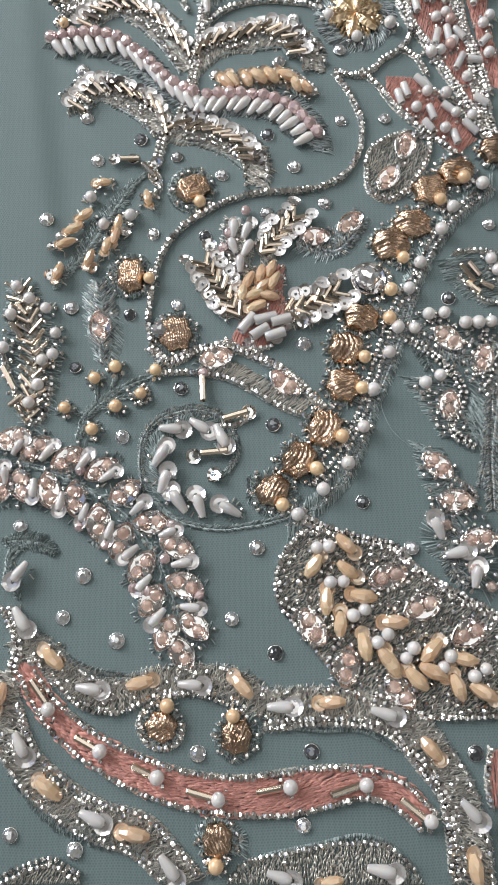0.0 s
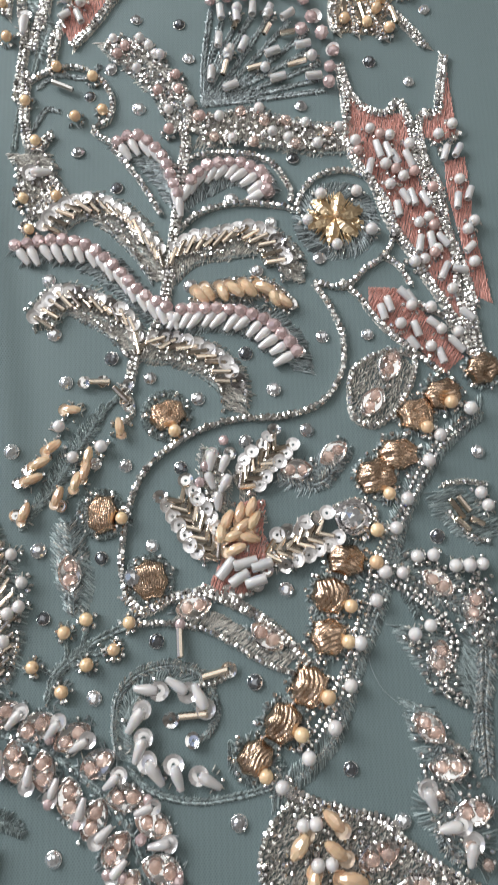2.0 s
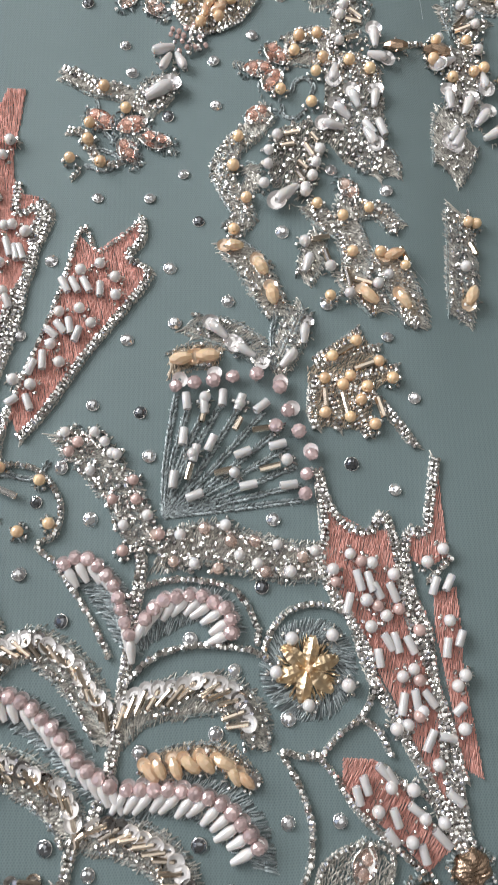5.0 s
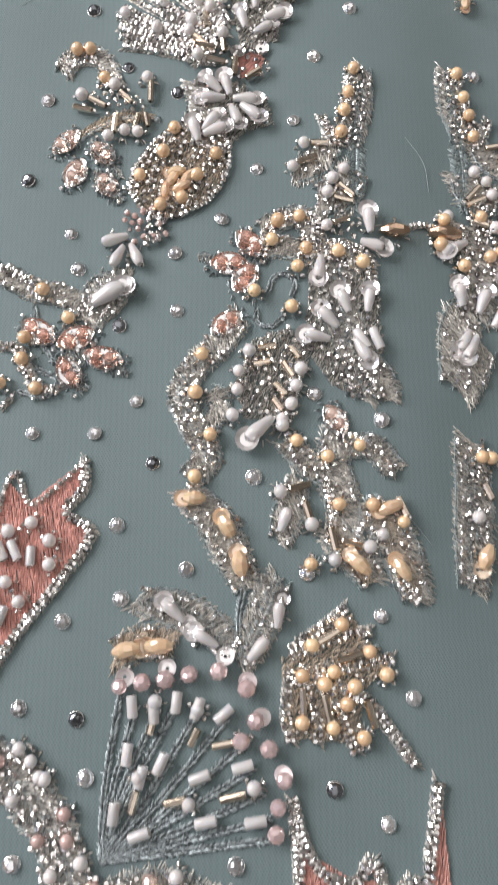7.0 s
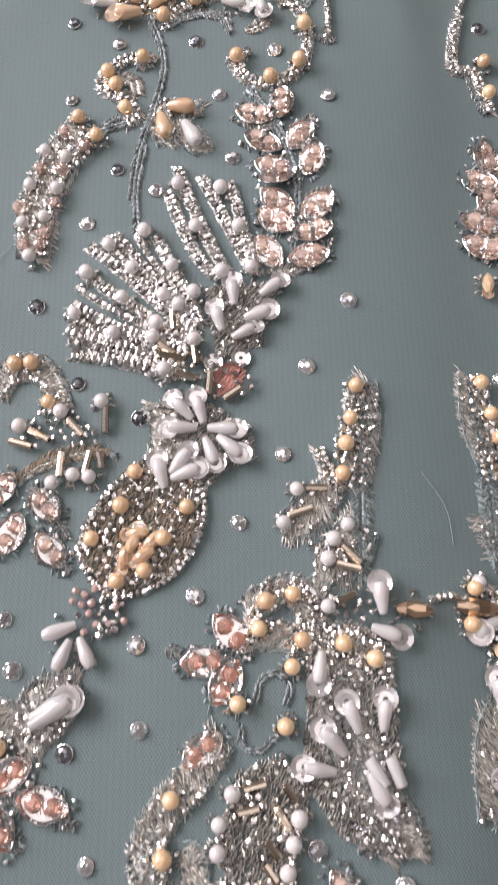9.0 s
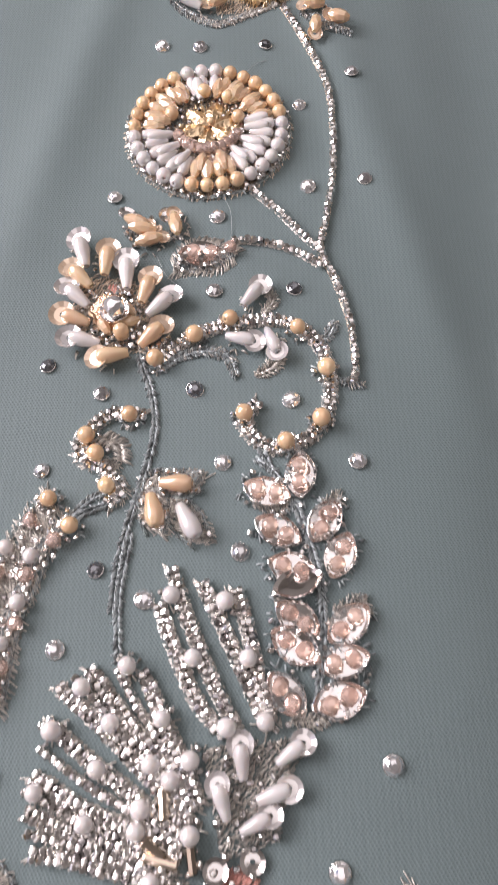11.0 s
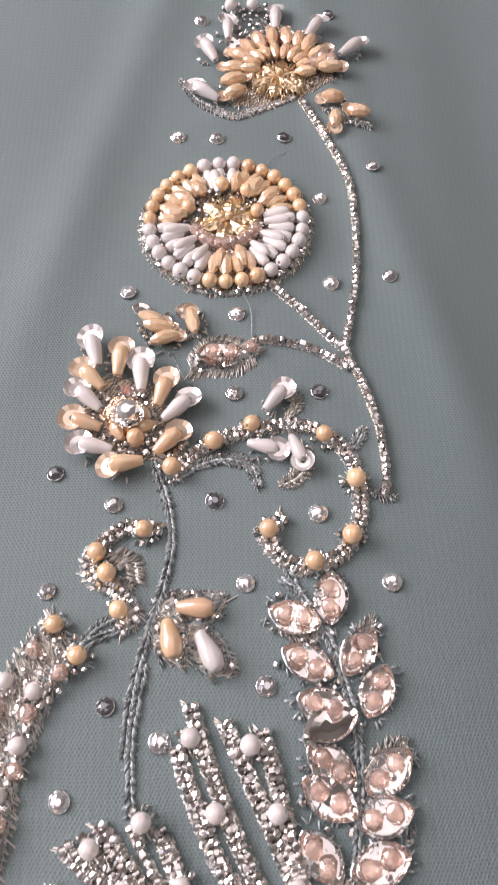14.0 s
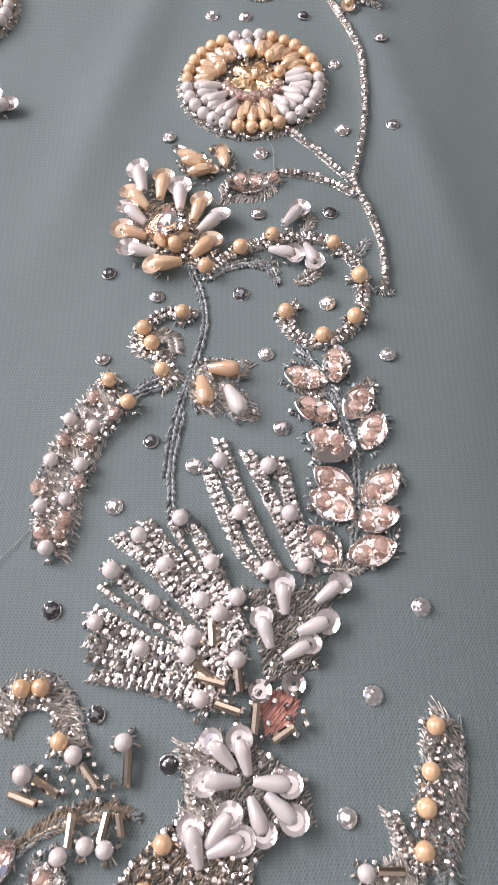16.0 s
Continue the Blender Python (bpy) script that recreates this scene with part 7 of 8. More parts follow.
strew(m, [(20.8, 339.7), (36.3, 340.5), (31.8, 326.4), (23.4, 323.8)], 2.6, size=0.5)
m.done()
m = Motif("marquise_branch", "branch of pink marquise stones along a grey cord", 39.5, 362.2, "embroidery")
rope(m, [(30.5, 387.5), (34.0, 384.4), (37.5, 378.0), (39.7, 370.2), (40.7, 363.9), (40.7, 356.8), (39.7, 350.0), (38.7, 343.6)], 1.7, GREY_THREAD)
fringe(m, [(41.8, 378.5), (45.2, 379.9)], 2.6, SILVER_THREAD, 0.6)
fringe(m, [(39.9, 373.5), (43.0, 374.5)], 2.6, SILVER_THREAD, 0.6)
fringe(m, [(42.4, 360.2), (48.2, 361.5)], 2.6, SILVER_THREAD, 0.6)
fringe(m, [(29.6, 379.1), (35.7, 378.5)], 2.6, SILVER_THREAD, 0.6)
fringe(m, [(32.9, 362.5), (38.4, 357.8)], 2.6, SILVER_THREAD, 0.6)
fringe(m, [(34.6, 343.2), (40.1, 343.1)], 2.6, SILVER_THREAD, 0.6)
marquises(m, [(38.4, 384.0, -94), (32.3, 381.0, -20), (33.9, 373.9, -31), (42.0, 375.5, -126), (44.3, 369.4, -115), (36.1, 367.4, -20), (36.5, 359.0, -37), (44.9, 357.9, -140), (36.0, 354.7, -35), (43.7, 351.9, -168), (34.2, 347.2, -53), (42.5, 345.9, -164)], length=9.0, z=0.6)
empty_cup(m, [(36.8, 364.6, 20)], 9.0)
fringe(m, [(41.4, 358.3), (46.7, 359.3), (48.8, 359.9)], 2.0, SILVER_THREAD)
fringe(m, [(37.4, 342.5), (41.5, 344.5)], 3, SILVER_THREAD)
m.done()
m = Motif("pearl_strip", "curved strip of pearls and pink crystals with a cord stalk", -10.0, 365.0, "embroidery")
band(m, [(-5.4, 380.4), (-10.1, 370.6), (-13.9, 360.2), (-14.7, 347.8)], 8.5, SILVER_THREAD, 0.6, 0.6, 0.3)
rope(m, [(-3.5, 377.2), (-8.4, 370.0), (-12.5, 360.2), (-13.8, 349.3)], 1.8, GREY_THREAD)
rope(m, [(-3.5, 377.2), (1.2, 381.3), (6.1, 383.4)], 1.8, GREY_THREAD)
pearls(m, [(-12.9, 372.5), (-8.3, 370.8), (-15.7, 364.2), (-10.0, 363.0), (-16.8, 355.1), (-12.3, 356.3), (-14.9, 347.1)], r=1.6, z=0.7)
pearls(m, [(-6.0, 381.0), (-2.0, 376.0)], GOLD_PEARL, 1.7, 0.6)
crystals(m, [(-9.0, 377.3), (-4.6, 373.5), (-13.9, 368.3), (-9.0, 367.6), (-17.6, 358.6), (-10.2, 359.6), (-12.1, 352.5), (-16.2, 349.9), (-12.9, 349.9)], PINK_GLASS, 1.5, 0.6)
strew(m, [(-7.6, 380.4), (-0.7, 375.3), (-7.7, 367.0), (-9.9, 356.8), (-12.0, 345.7), (-17.1, 347.3), (-17.5, 360.3), (-13.4, 371.9)], 1.9, size=0.52)
m.done()
m = Motif("scroll_curl", "small curl of seed beads and gold pearls", 2.5, 387.3, "embroidery")
seeds(m, [(10.2, 396.9), (4.3, 397.2), (-0.7, 393.0), (-0.7, 389.0), (3.6, 386.3), (6.4, 382.7), (4.4, 380.2)], rows=2, wide=1.3, size=0.6)
rope(m, [(4.4, 380.2), (-0.6, 378.3), (-5.0, 375.1), (-7.8, 372.7)], 1.7, GREY_THREAD)
pearls(m, [(7.8, 396.5), (0.1, 392.7), (1.9, 389.1), (4.1, 383.0)], GOLD_PEARL, 1.75, 0.6)
fringe(m, [(-0.9, 393.0), (1.1, 388.1), (6.0, 387.2)], 2.0, SILVER_THREAD)
band(m, [(2.4, 392.9), (5.8, 391.2), (6.4, 388.0)], 3, SILVER_THREAD)
m.done()
m = Motif("cord_stem", "long twisted blue-grey cord stem with a three-bead leaf", 12.9, 381.9, "embroidery")
rope(m, [(8.9, 409.3), (11.8, 400.3), (12.1, 392.7), (10.3, 384.8), (7.9, 376.6), (6.3, 369.6), (5.5, 361.1)], 1.9, GREY_THREAD)
drops(m, [(12.5, 378.1, 102), (16.4, 382.9, 175)], PEACH_GLASS, 7.0, 2.1, 0.4, False)
band(m, [(12.1, 384.9), (15.9, 383.5), (20.9, 383.4)], 5.0, SILVER_THREAD, 0.5, 0.6, 0.5)
band(m, [(11.8, 384.1), (12.2, 379.1), (12.8, 374.5)], 5.5, SILVER_THREAD, 0.5, 0.6, 0.5)
band(m, [(15.1, 380.7), (18.1, 376.6), (20.6, 372.6)], 5.5, SILVER_THREAD, 0.5, 0.6, 0.5)
drops(m, [(18.5, 376.0, 117)], length=7.6, r=2.1, z=0.3, cup=False)
fringe(m, [(11.3, 385.9), (15.8, 385.0), (20.7, 383.7)], 2.0, GREY_THREAD)
fringe(m, [(11.6, 376.5), (15.9, 378.6), (20.6, 377.0)], 1.8, SILVER_THREAD)
m.done()
m = Motif("drop_blossom", "blossom of white and peach drop beads round a large crystal", 5.1, 418.2, "flower")
fill(m, [(-3.4, 427.2), (6.9, 427.0), (12.7, 417.8), (10.2, 410.2), (1.4, 409.5), (-4.5, 417.2)], GOLD_THREAD, 40, 0.5, high=0.5)
drops(m, [(-2.5, 431.9, -76), (6.4, 426.5, -88), (-2.9, 421.6, -44), (12.9, 419.1, -139), (-1.1, 411.9, -13)], WHITE_PEARL, 7.3, 1.9, 0.8)
drops(m, [(2.3, 429.6, -96), (-2.5, 426.0, -47), (10.3, 422.7, -108), (-3.0, 416.7, -21), (11.4, 412.5, -137), (4.3, 408.6, 10)], PEACH_GLASS, 6.8, 1.9, 0.8)
foils(m, [(3.7, 418.5, -34)], 9.0)
sequins(m, [(4.7, 417.5)], r=2.9, z=3.0, tip=0.1)
crystals(m, [(4.7, 417.5)], CLEAR_GLASS, 2.3, 3.0)
pearls(m, [(5.9, 413.2)], GOLD_PEARL, 1.8, 1.6)
ovals(m, [(1.7, 420.0, 43.3), (6.7, 418.9, -42.0), (2.4, 415.1, -59.5), (7.3, 416.0, 20.5)], length=4.5, z=0.6)
pearls(m, [(5.9, 413.1)], GOLD_PEARL, 1.8, 1.0)
strew(m, [(-0.4, 423.1), (8.9, 422.9), (11.0, 411.1), (1.3, 410.4)], 2.2, size=0.55)
seeds(m, [(7.9, 413.1), (9.7, 410.7), (12.4, 410.6), (14.6, 412.9)], size=0.55)
fill(m, [(2.3, 425.0), (4.1, 426.0), (4.7, 422.9), (3.4, 422.5)], PINK_THREAD, 80, 0.4)
m.done()
m = Motif("beaded_scroll", "scroll of seed beads and gold pearls with cord tendrils", 32.3, 403.2, "embroidery")
seeds(m, [(12.5, 407.2), (17.2, 411.7), (23.5, 414.6), (30.8, 415.9), (38.0, 415.1), (43.2, 410.2), (44.9, 403.0), (43.8, 396.1), (40.0, 391.2), (35.1, 389.5), (30.7, 391.2), (28.7, 395.2), (31.0, 398.3)], rows=2, wide=1.3, size=0.6)
fringe(m, [(12.5, 407.2), (17.2, 411.7), (23.5, 414.6), (30.8, 415.9), (38.0, 415.1), (43.2, 410.2), (44.9, 403.0), (43.8, 396.1), (40.0, 391.2), (35.1, 389.5), (30.7, 391.2), (28.7, 395.2), (31.0, 398.3)], 1.8, GREY_THREAD)
pearls(m, [(12.3, 407.7), (19.7, 412.5), (26.5, 415.7), (39.3, 413.3), (44.2, 404.6), (42.6, 394.4), (36.0, 390.0), (28.7, 395.8)], GOLD_PEARL, 1.85, 0.7)
rope(m, [(12.5, 406.0), (17.3, 409.1), (22.6, 410.1), (26.1, 408.2), (27.3, 404.3)], 2.2, GREY_THREAD)
fringe(m, [(14.6, 407.8), (20.8, 409.8), (25.6, 408.4), (27.3, 404.3)], 2.0, GREY_THREAD)
rope(m, [(41.0, 412.8), (44.5, 411.7), (46.6, 415.1)], 2.0, GREY_THREAD)
fringe(m, [(41.5, 412.8), (44.5, 411.7), (46.6, 415.1)], 1.8, GREY_THREAD)
drops(m, [(28.3, 411.4, 164.5), (34.3, 410.8, 110.1), (30.8, 420.8, -130.3)], length=6.4, r=1.6, z=0.5)
fringe(m, [(30.8, 404.2), (33.5, 405.5), (35.8, 407.7)], 2.6, SILVER_THREAD)
fringe(m, [(32.7, 417.3), (34.7, 420.3), (33.9, 423.3)], 2.0, SILVER_THREAD)
rope(m, [(31.4, 389.3), (33.6, 384.9), (35.8, 381.0), (37.9, 376.5), (39.7, 370.0), (40.8, 364.6), (40.8, 360.1)], 1.9, GREY_THREAD)
m.done()
m = Motif("round_blossom", "round blossom of pearls, peach ovals and a gold wire centre", 20.2, 463.6, "flower")
round_blossom(m, [(22.7, 463.2)], 15.8)
gold_flower(m, [(23.2, 463.6)], 7.0)
pearls(m, [(15.0, 466.5), (22.0, 472.5), (27.1, 470.8), (29.2, 465.1)], GOLD_PEARL, 1.7, 1.2)
marquises(m, [(18.8, 453.1, -7.1), (24.4, 453.6, 10.9)], length=7.5, z=0.9)
fringe(m, [(12.6, 469.7), (12.2, 463.0), (14.8, 460.4)], 1.6, GREY_THREAD)
m.done()
m = Motif("beaded_stalk", "branching stalk of silver seed beads", 43.7, 436.2, "embroidery")
seeds(m, [(29.6, 448.9), (35.8, 442.6), (40.4, 436.9), (44.7, 431.7)], rows=1, size=0.72, gap=1.35, wide=1.1)
seeds(m, [(27.7, 434.6), (33.4, 433.9), (39.1, 431.9), (44.7, 428.1)], rows=1, size=0.7, gap=1.3)
seeds(m, [(40.6, 500.2), (45.0, 488.9), (49.0, 475.7), (49.6, 463.4), (48.6, 450.7), (46.4, 439.0), (44.9, 432.0), (47.3, 424.9), (49.5, 415.8), (49.9, 407.2), (49.4, 402.4)], rows=1, size=0.68, gap=1.25, thread=GOLD_THREAD)
fringe(m, [(46.0, 403.0), (48.5, 402.2), (50.9, 401.8)], 1.8, GREY_THREAD)
m.done()
m = Motif("stone_leaf", "stitched leaf with one pink marquise stone and peach ovals", 17.2, 433.4, "embroidery")
band(m, [(15.4, 429.4), (19.0, 433.7), (23.8, 433.6), (27.6, 431.6)], 3.5, SILVER_THREAD, 0.6)
band(m, [(15.4, 428.4), (19.0, 428.8), (23.7, 428.7), (27.6, 431.3)], 3.5, SILVER_THREAD, 0.6)
fringe(m, [(15.4, 428.7), (21.1, 428.8), (27.6, 431.3)], 2.0, GREY_THREAD)
marquises(m, [(21.1, 431.1, 4.4)], length=9.5, z=0.7)
ovals(m, [(8.1, 439.4, -23.6), (10.6, 434.9, 12.6), (15.9, 438.5, 99.2), (9.3, 437.7, -12.6)], length=6.2, r=1.6, z=0.4)
sequins(m, [(5.8, 441.8), (14.1, 441.0)], r=1.9)
fringe(m, [(5.4, 438.4), (10.3, 436.6), (17.1, 436.5)], 2.0, GREY_THREAD)
seeds(m, [(16.2, 428.4), (17.1, 431.5)], size=0.55)
crystals(m, [(26.9, 432.4)], PINK_GLASS, 1.3, 0.4)
m.done()
m = Motif("half_blossom", "half-open blossom of peach ovals with a gold wire heart", 33.3, 513.1, "flower")
gold_flower(m, [(35.6, 506.9)], 6.6)
ovals(m, [(35.6 + 6.5 * math.cos(radians(a)), 508.5 + 6.5 * math.sin(radians(a)), a) for a in range(-10, 200, 21)], length=5.0, r=1.4, z=1.2, cup=False)
ovals(m, [(25.4, 501.3, 25.9), (25.1, 505.4, 13.0), (25.5, 509.5, -7.9), (26.8, 513.8, -34.6), (28.7, 516.9, -56.4), (31.4, 519.0, -73.8), (34.7, 520.3, -88.8), (38.0, 520.3, 94.2), (40.8, 518.8, 76.5), (43.1, 516.7, 61.1), (45.3, 513.2, 37.5), (46.5, 510.1, 19.6), (47.6, 508.4, 6.2)], length=6.4, r=1.75, z=0.5)
crystals(m, [(44.1, 510.1), (46.1, 512.1), (47.7, 510.1)], PINK_GLASS, 1.8, 0.6)
drops(m, [(19.7, 515.4, -64.8), (18.8, 501.4, -38.0), (24.2, 522.9, -89.9), (35.8, 526.8, -92.4), (44.6, 522.0, -123.8), (53.0, 515.7, -141.8)], length=7.5, r=1.8, z=0.6)
pearls(m, [(25.0, 531.8), (30.3, 532.5)], r=1.8, z=0.6)
rope(m, [(20.1, 498.1), (24.7, 495.4), (30.5, 497.5), (38.9, 501.9)], 2.4, SILVER_THREAD)
fringe(m, [(12.5, 508.0), (16.7, 500.6), (24.7, 495.4), (31.7, 498.0)], 1.6, GREY_THREAD)
sequins(m, [(31.3, 522.2), (38.7, 522.1), (25.1, 519.9), (44.7, 518.8)], r=2.0)
strew(m, [(25.3, 533.7), (35.5, 533.6), (37.5, 522.5), (25.1, 520.8)], 2.0, size=0.55)
fill(m, [(24.8, 498.9), (25.0, 515.5), (35.0, 522.5), (45.7, 515.3), (48.7, 506.7), (43.7, 503.4), (30.6, 498.8)], GOLD_THREAD, 60, 0.6, high=0.4)
m.done()
m = Motif("oval_leaf", "leaf of three peach oval beads on grey stitches", 49.5, 494.6, "embroidery")
ovals(m, [(47.5, 498.5, -0.9), (47.5, 491.9, 81.9), (52.9, 493.7, -17.3)], length=5.6, r=1.8, z=0.5)
fringe(m, [(44.5, 498.6), (48.9, 494.5), (55.4, 490.6)], 2.4, GREY_THREAD)
m.done()
m = Motif("cord_stem", "lower end of the twisted blue-grey cord stem", 7.2, 363.7, "embroidery")
rope(m, [(8.2, 374.5), (6.6, 363.3), (6.9, 353.1)], 1.9, GREY_THREAD)
m.done()
m = Motif("round_blossom", "round blossom of pearls, peach ovals and a gold wire centre", -55.3, 492.6, "flower")
round_blossom(m, [(-55.3, 492.6)], 15.2)
m.done()
m = Motif("drop_blossom", "drop beads of a second blossom", -39.1, 456.5, "flower")
drops(m, [(-40.0, 457.0, -102.5), (-38.2, 456.0, -161.4)], length=7, r=1.8, z=0.6)
m.done()
m = Motif("marquise_branch", "branch of pink marquise stones along a grey cord", 82.6, 359.2, "embroidery")
marquises(m, [(83.5, 372.2, 100.6), (81.5, 365.8, 142.8), (80.1, 355.4, 166.9), (80.4, 349.6, 155.3), (83.0, 360.2, 110.5), (86.7, 365.7, 57.9), (85.0, 351.9, 57.4)], length=9.6, z=0.6)
fringe(m, [(81.1, 374.4), (83.7, 365.7), (82.9, 349.3)], 2.4, SILVER_THREAD)
ovals(m, [(80.2, 340.8, 83.2)], length=5)
m.done()
m = Motif("beaded_scroll", "scroll of seed beads and gold pearls with cord tendrils", 82.9, 395.2, "embroidery")
seeds(m, [(81.6, 411.7), (79.6, 405.2), (78.7, 396.5), (83.5, 395.6), (85.3, 389.3), (86.3, 385.5)], rows=2, wide=1.2, size=0.6)
pearls(m, [(85.8, 397.9), (86.0, 389.3)], GOLD_PEARL, 1.8, 0.6)
fringe(m, [(78.5, 396.5), (82.1, 394.8), (84.7, 384.8)], 1.8, GREY_THREAD)
m.done()
m = Motif("net_seam", "darker gathered net seam edge beside the star leaf", -49.7, 157.1, "seam")
rope(m, [(-47.8, 171.2), (-46.5, 159.6), (-50.0, 147.7), (-51.5, 133.2)], 1.6, GREEN_THREAD)
seeds(m, [(-50.7, 175.2), (-49.6, 165.8), (-50.4, 156.6), (-51.3, 147.7)], rows=2, size=0.5)
m.done()
m = Motif("salmon_star", "salmon stitched star leaf with pearls and silver bead edges", -48.2, 202.9, "embroidery")
fill(m, [(-49.7, 225.9), (-45.4, 229.5), (-36.4, 227.7), (-35.4, 218.7), (-38.8, 210.0), (-43.7, 189.7), (-46.8, 179.9), (-49.2, 186.4), (-49.5, 206.5)], PINK_THREAD, 95, 0.33)
seeds(m, [(-51.4, 229.5), (-49.9, 206.5), (-50.7, 188.1), (-50.8, 176.8)], rows=2)
seeds(m, [(-35.6, 225.9), (-33.5, 221.4), (-37.3, 210.0), (-40.9, 189.7), (-45.8, 173.6), (-47.3, 162.7)], rows=2)
bugles(m, [(-46.5, 214.8, -74.4, 4.6), (-48.7, 213.0, -77.8, 4.5), (-47.4, 202.7, -74.1, 4.4), (-39.5, 211.3, -69.6, 4.6), (-45.3, 194.3, -68.8, 4.5), (-42.1, 198.0, -69.1, 3.6)], CREAM_PEARL, 1.0)
pearls(m, [(-48.1, 223.2), (-42.0, 218.7), (-44.5, 208.2), (-38.3, 217.0), (-47.3, 190.5), (-44.1, 183.2)], r=1.6, z=0.7)
bugles(m, [(-57.3, 203.5, -68.3, 4.6), (-56.4, 198.0, -68.2, 3.6), (-55.8, 187.7, -70.5, 6.1)], CREAM_PEARL, 1.0)
seeds(m, [(-59.6, 229.5), (-56.1, 208.2), (-54.3, 188.1), (-54.8, 173.6)], rows=2)
pearls(m, [(-57.4, 193.9), (-56.9, 210.0)], r=1.6, z=0.6)
fill(m, [(-61.1, 218.7), (-58.2, 218.7), (-55.5, 198.0), (-54.8, 184.8), (-59.0, 184.8)], PINK_THREAD, 95, 0.4)
m.done()
m = Motif("looped_edge", "looped green cord edge below the scroll", -6.4, -26.9, "embroidery")
fringe(m, [(42.2, -10.8), (42.6, -20.8), (41.9, -29.3), (45.1, -34.1)], 4.0, GREY_THREAD, 0.5)
fringe(m, [(55.1, 22.0), (55.1, 8.4), (52.7, -4.6), (52.1, -17.3)], 4.5, GREY_THREAD, 0.6)
fringe(m, [(33.4, 28.0), (38.3, 22.4), (40.3, 15.5)], 3.0, GREEN_THREAD, 0.5)
fringe(m, [(-55.8, -22.4), (-52.2, -21.9), (-47.2, -22.6), (-44.0, -25.1)], 3.0, GREEN_THREAD, 0.4)
rope(m, [(-54.7, -32.1), (-53.8, -26.1), (-50.9, -23.1)], 1.8, GREEN_THREAD)
fringe(m, [(-50.0, -40.5), (-42.6, -47.0), (-35.4, -50.5), (-27.1, -51.3)], 2.2, GREY_THREAD, 0.4)
fringe(m, [(-50.9, -70.6), (-42.6, -78.2), (-33.3, -82.5), (-24.3, -84.7)], 2.5, GREEN_THREAD, 0.4)
m.done()
m = Motif("beaded_stalk", "branching stalk of silver seed beads", 83.2, 420.5, "embroidery")
seeds(m, [(88.0, 457.0), (85.5, 439.9), (85.1, 425.3), (80.3, 408.8), (79.0, 396.6), (81.4, 395.1)], rows=1, size=0.66, gap=1.25)
m.done()

# ---- loose stones sewn between the motifs ----
STONES = []
STONES += [(18.4, 57.8), (-10.7, 50.0), (-17.3, 32.5), (23.6, -15.2), (-5.6, -39.8), (-37.7, -30.0), (23.4, 80.7), (34.2, 80.9), (24.0, 101.1), (-26.5, 76.8), (-29.8, 0.8), (57.6, 51.6), (-23.2, 50.9), (-48.7, 54.7), (-40.0, 83.2), (-41.6, 97.1), (-37.0, 71.1), (-17.5, 71.7), (11.3, 67.9), (4.3, 55.5), (5.0, 76.9), (-6.4, 66.2), (-42.3, 32.3), (-28.5, 30.2), (-40.9, 17.6), (-16.5, 12.0), (11.9, 21.9), (4.4, 2.8), (0.1, -24.7), (33.7, -25.5), (-41.9, -38.8), (-30.2, -43.8), (3.5, -47.0), (-13.0, -66.7), (10.4, -66.7), (44.0, -67.6), (-50.9, -81.4), (-37.8, -84.5), (8.2, -80.7), (46.2, 32.4)]
STONES += [(-51.9, -18.8), (12.6, 111.1), (21.7, 144.1), (50.7, 189.0), (56.3, 173.3), (40.3, 157.0), (-12.8, 188.3), (11.7, 198.4), (-1.3, 192.7), (4.4, 220.5), (-2.7, 207.5), (-8.1, 227.2), (-21.3, 227.3), (-32.2, 209.6), (25.5, 217.3), (36.1, 197.5), (-20.5, 171.9), (-9.2, 169.9), (-6.9, 159.3), (-19.9, 144.5), (-27.2, 156.7), (-32.5, 148.6), (50.2, 150.9), (-54.4, 216.6), (-38.7, 189.7), (-35.3, 132.4), (-25.5, 122.0), (2.9, 117.7), (8.5, 98.2), (-7.6, 94.7), (18.8, 128.9), (0.5, 234.2), (8.9, 255.0), (52.8, 229.7), (18.7, 277.6), (-15.6, 274.3), (8.2, 269.2), (35.6, 303.9), (-3.8, 251.6), (-13.5, 265.4)]
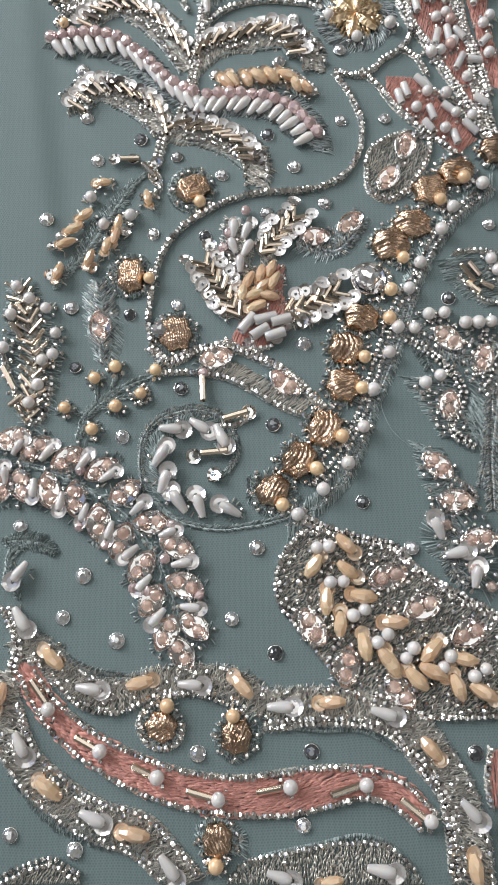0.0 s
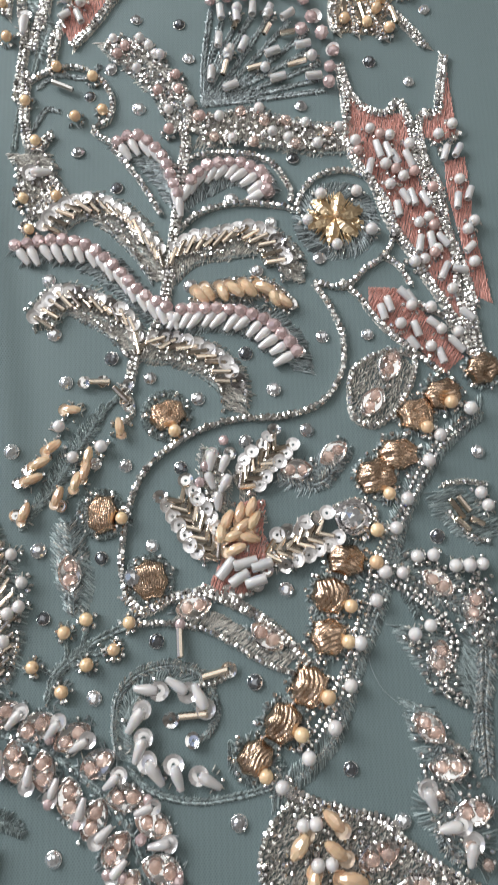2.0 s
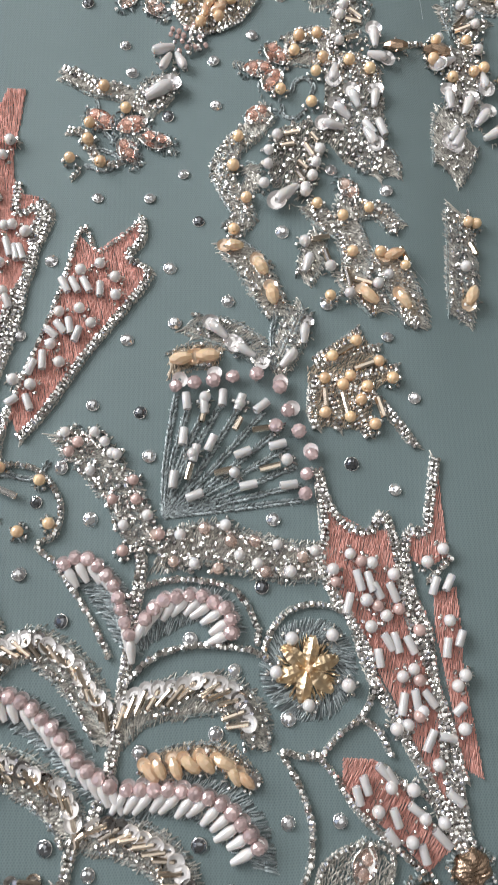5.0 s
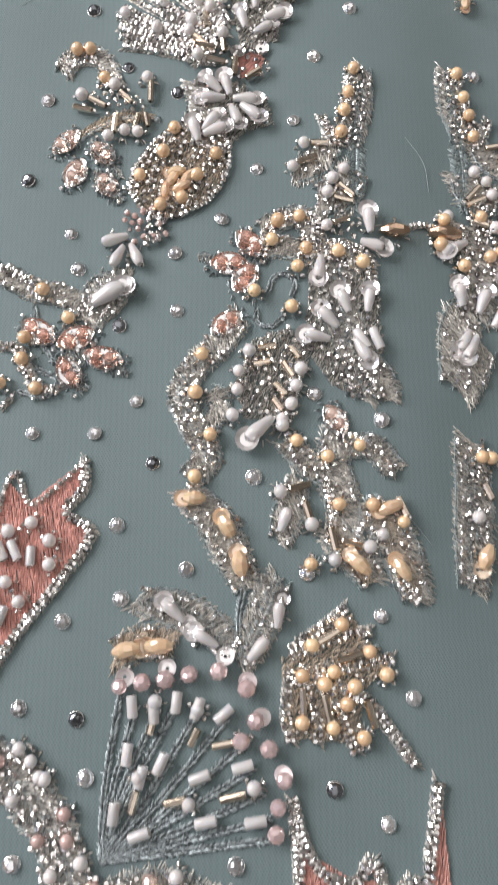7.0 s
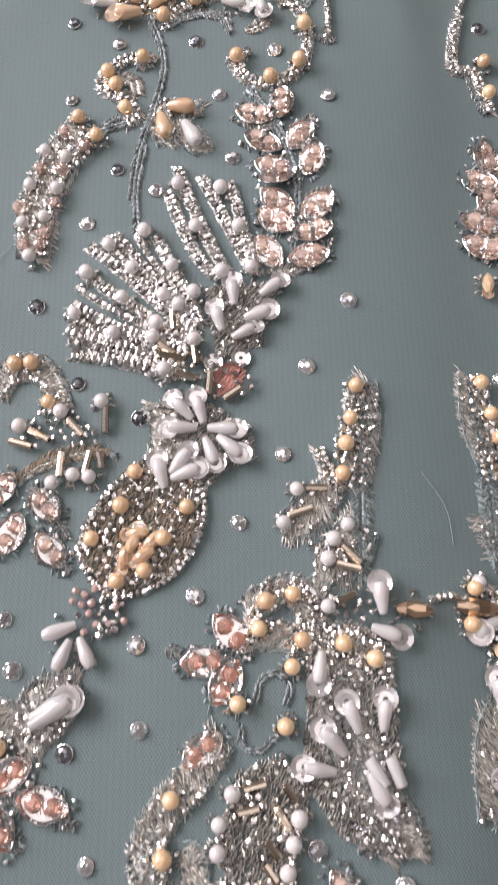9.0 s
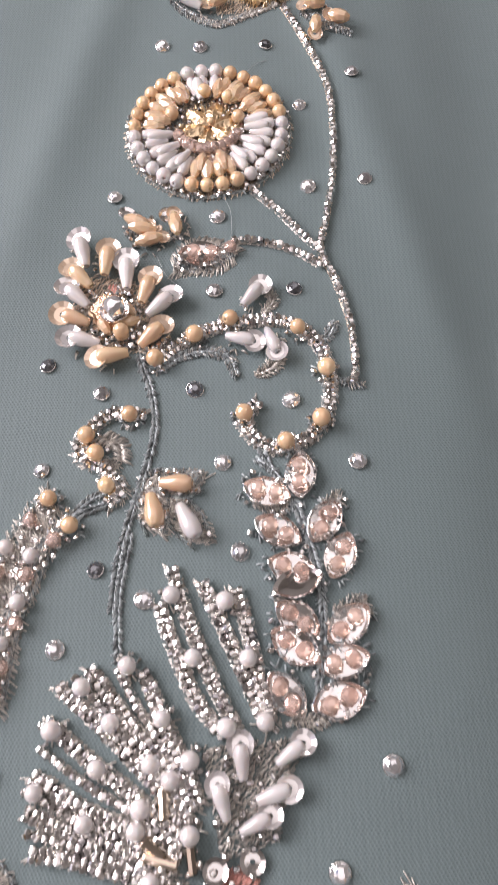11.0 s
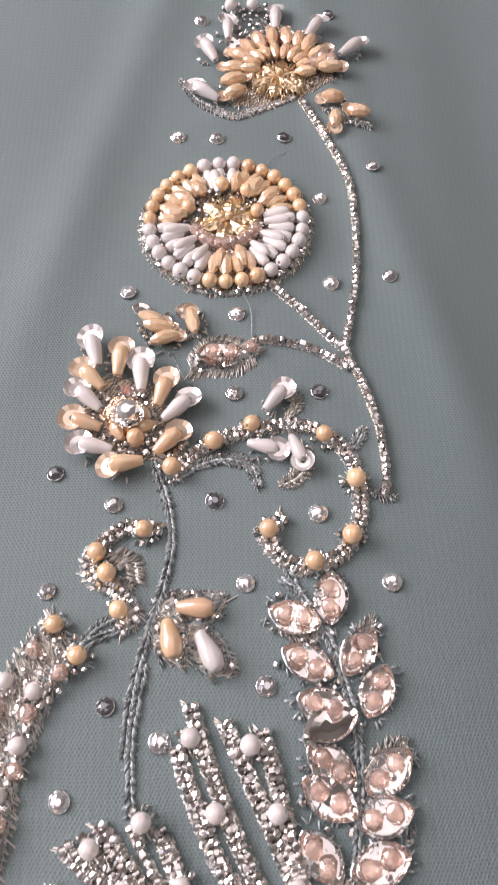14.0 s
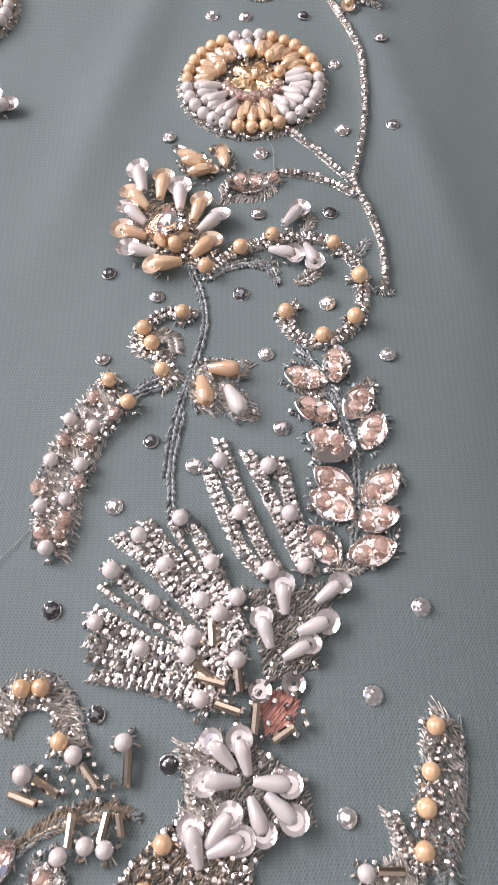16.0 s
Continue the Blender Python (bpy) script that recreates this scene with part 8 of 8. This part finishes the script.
STONES += [(-26.3, 288.2), (40.9, 321.8), (8.1, 311.7), (-23.0, 310.0), (-4.1, 319.3), (38.7, 235.6), (26.8, 290.7), (80.6, 319.5), (-13.2, 336.4), (50.2, 336.2), (24.6, 387.1), (19.6, 401.8), (2.2, 401.7), (-8.3, 407.9), (39.2, 423.0), (23.5, 423.2), (3.0, 446.9), (43.3, 448.0), (55.3, 449.4), (48.8, 386.7), (27.3, 370.7), (2.5, 368.4), (21.0, 488.5), (54.7, 478.6), (12.4, 489.4), (35.9, 488.6), (42.7, 470.5), (37.4, 399.0), (24.4, 440.8), (-8.1, 386.9), (17.7, 528.6), (48.8, 529.7), (10.9, 363.1), (-3.6, 355.3), (86.1, 409.2)]
# Clear crystal again, with the dark reflections of some stones put into its colour.
DARK_GLASS = material("clear_crystal_dark", (0.22, 0.23, 0.25), 0.05, metal=0.85, vary=0.3, coat=0.6, ior=1.6)
for stone_x, stone_y in STONES:
    k = RND.uniform(1.45, 1.75)
    m = Motif("rhinestone", "round clear faceted rhinestone in a silver setting", stone_x, stone_y, "rhinestone", "rhinestones strewn over the cloth")
    turn, lean_x, lean_y = RND.uniform(0, 3), RND.uniform(-0.2, 0.2), RND.uniform(-0.2, 0.2)
    m.put("setting", setting_mesh(), stone_x, stone_y, 0.05, turn, (k, k, k), lean_x, lean_y)
    m.put("stone", stone_mesh(DARK_GLASS if RND.random() < 0.2 else CLEAR_GLASS), stone_x, stone_y, 0.05, turn, (k, k, k * 1.1), lean_x, lean_y)

# ---- stray threads that lie on the cloth ----
FIBRES = [((31, 12), (29, 7), (31, 1), (35, -3)), ((37, 27), (41, 25), (45, 26)), ((54, 212), (58, 208), (62, 203)), ((-18, 352), (-24, 345), (-31, 338)),
          ((62, 300), (66, 293), (67, 286)), ((24, 448), (27, 442), (27, 434)), ((12, 432), (14, 427), (17, 424)), ((30, 478), (33, 482), (36, 484))]
for path in FIBRES:
    line = bpy.data.curves.new("loose_thread", "CURVE")
    line.dimensions, line.bevel_depth, line.bevel_resolution = "3D", 0.00006, 1
    strand = line.splines.new("POLY")
    rows = curve(path, 0.7)
    strand.points.add(len(rows) - 1)
    for point, (x, y, dx, dy, share) in zip(strand.points, rows):
        point.co = (x * MM, y * MM, (cloth_height(x, y) + 0.06 + 0.5 * math.sin(math.pi * share)) * MM, 1)
    line.materials.append(GREY_THREAD)
    tagged(new("loose_thread", line), "fine pale stray thread lying on the net", "thread")
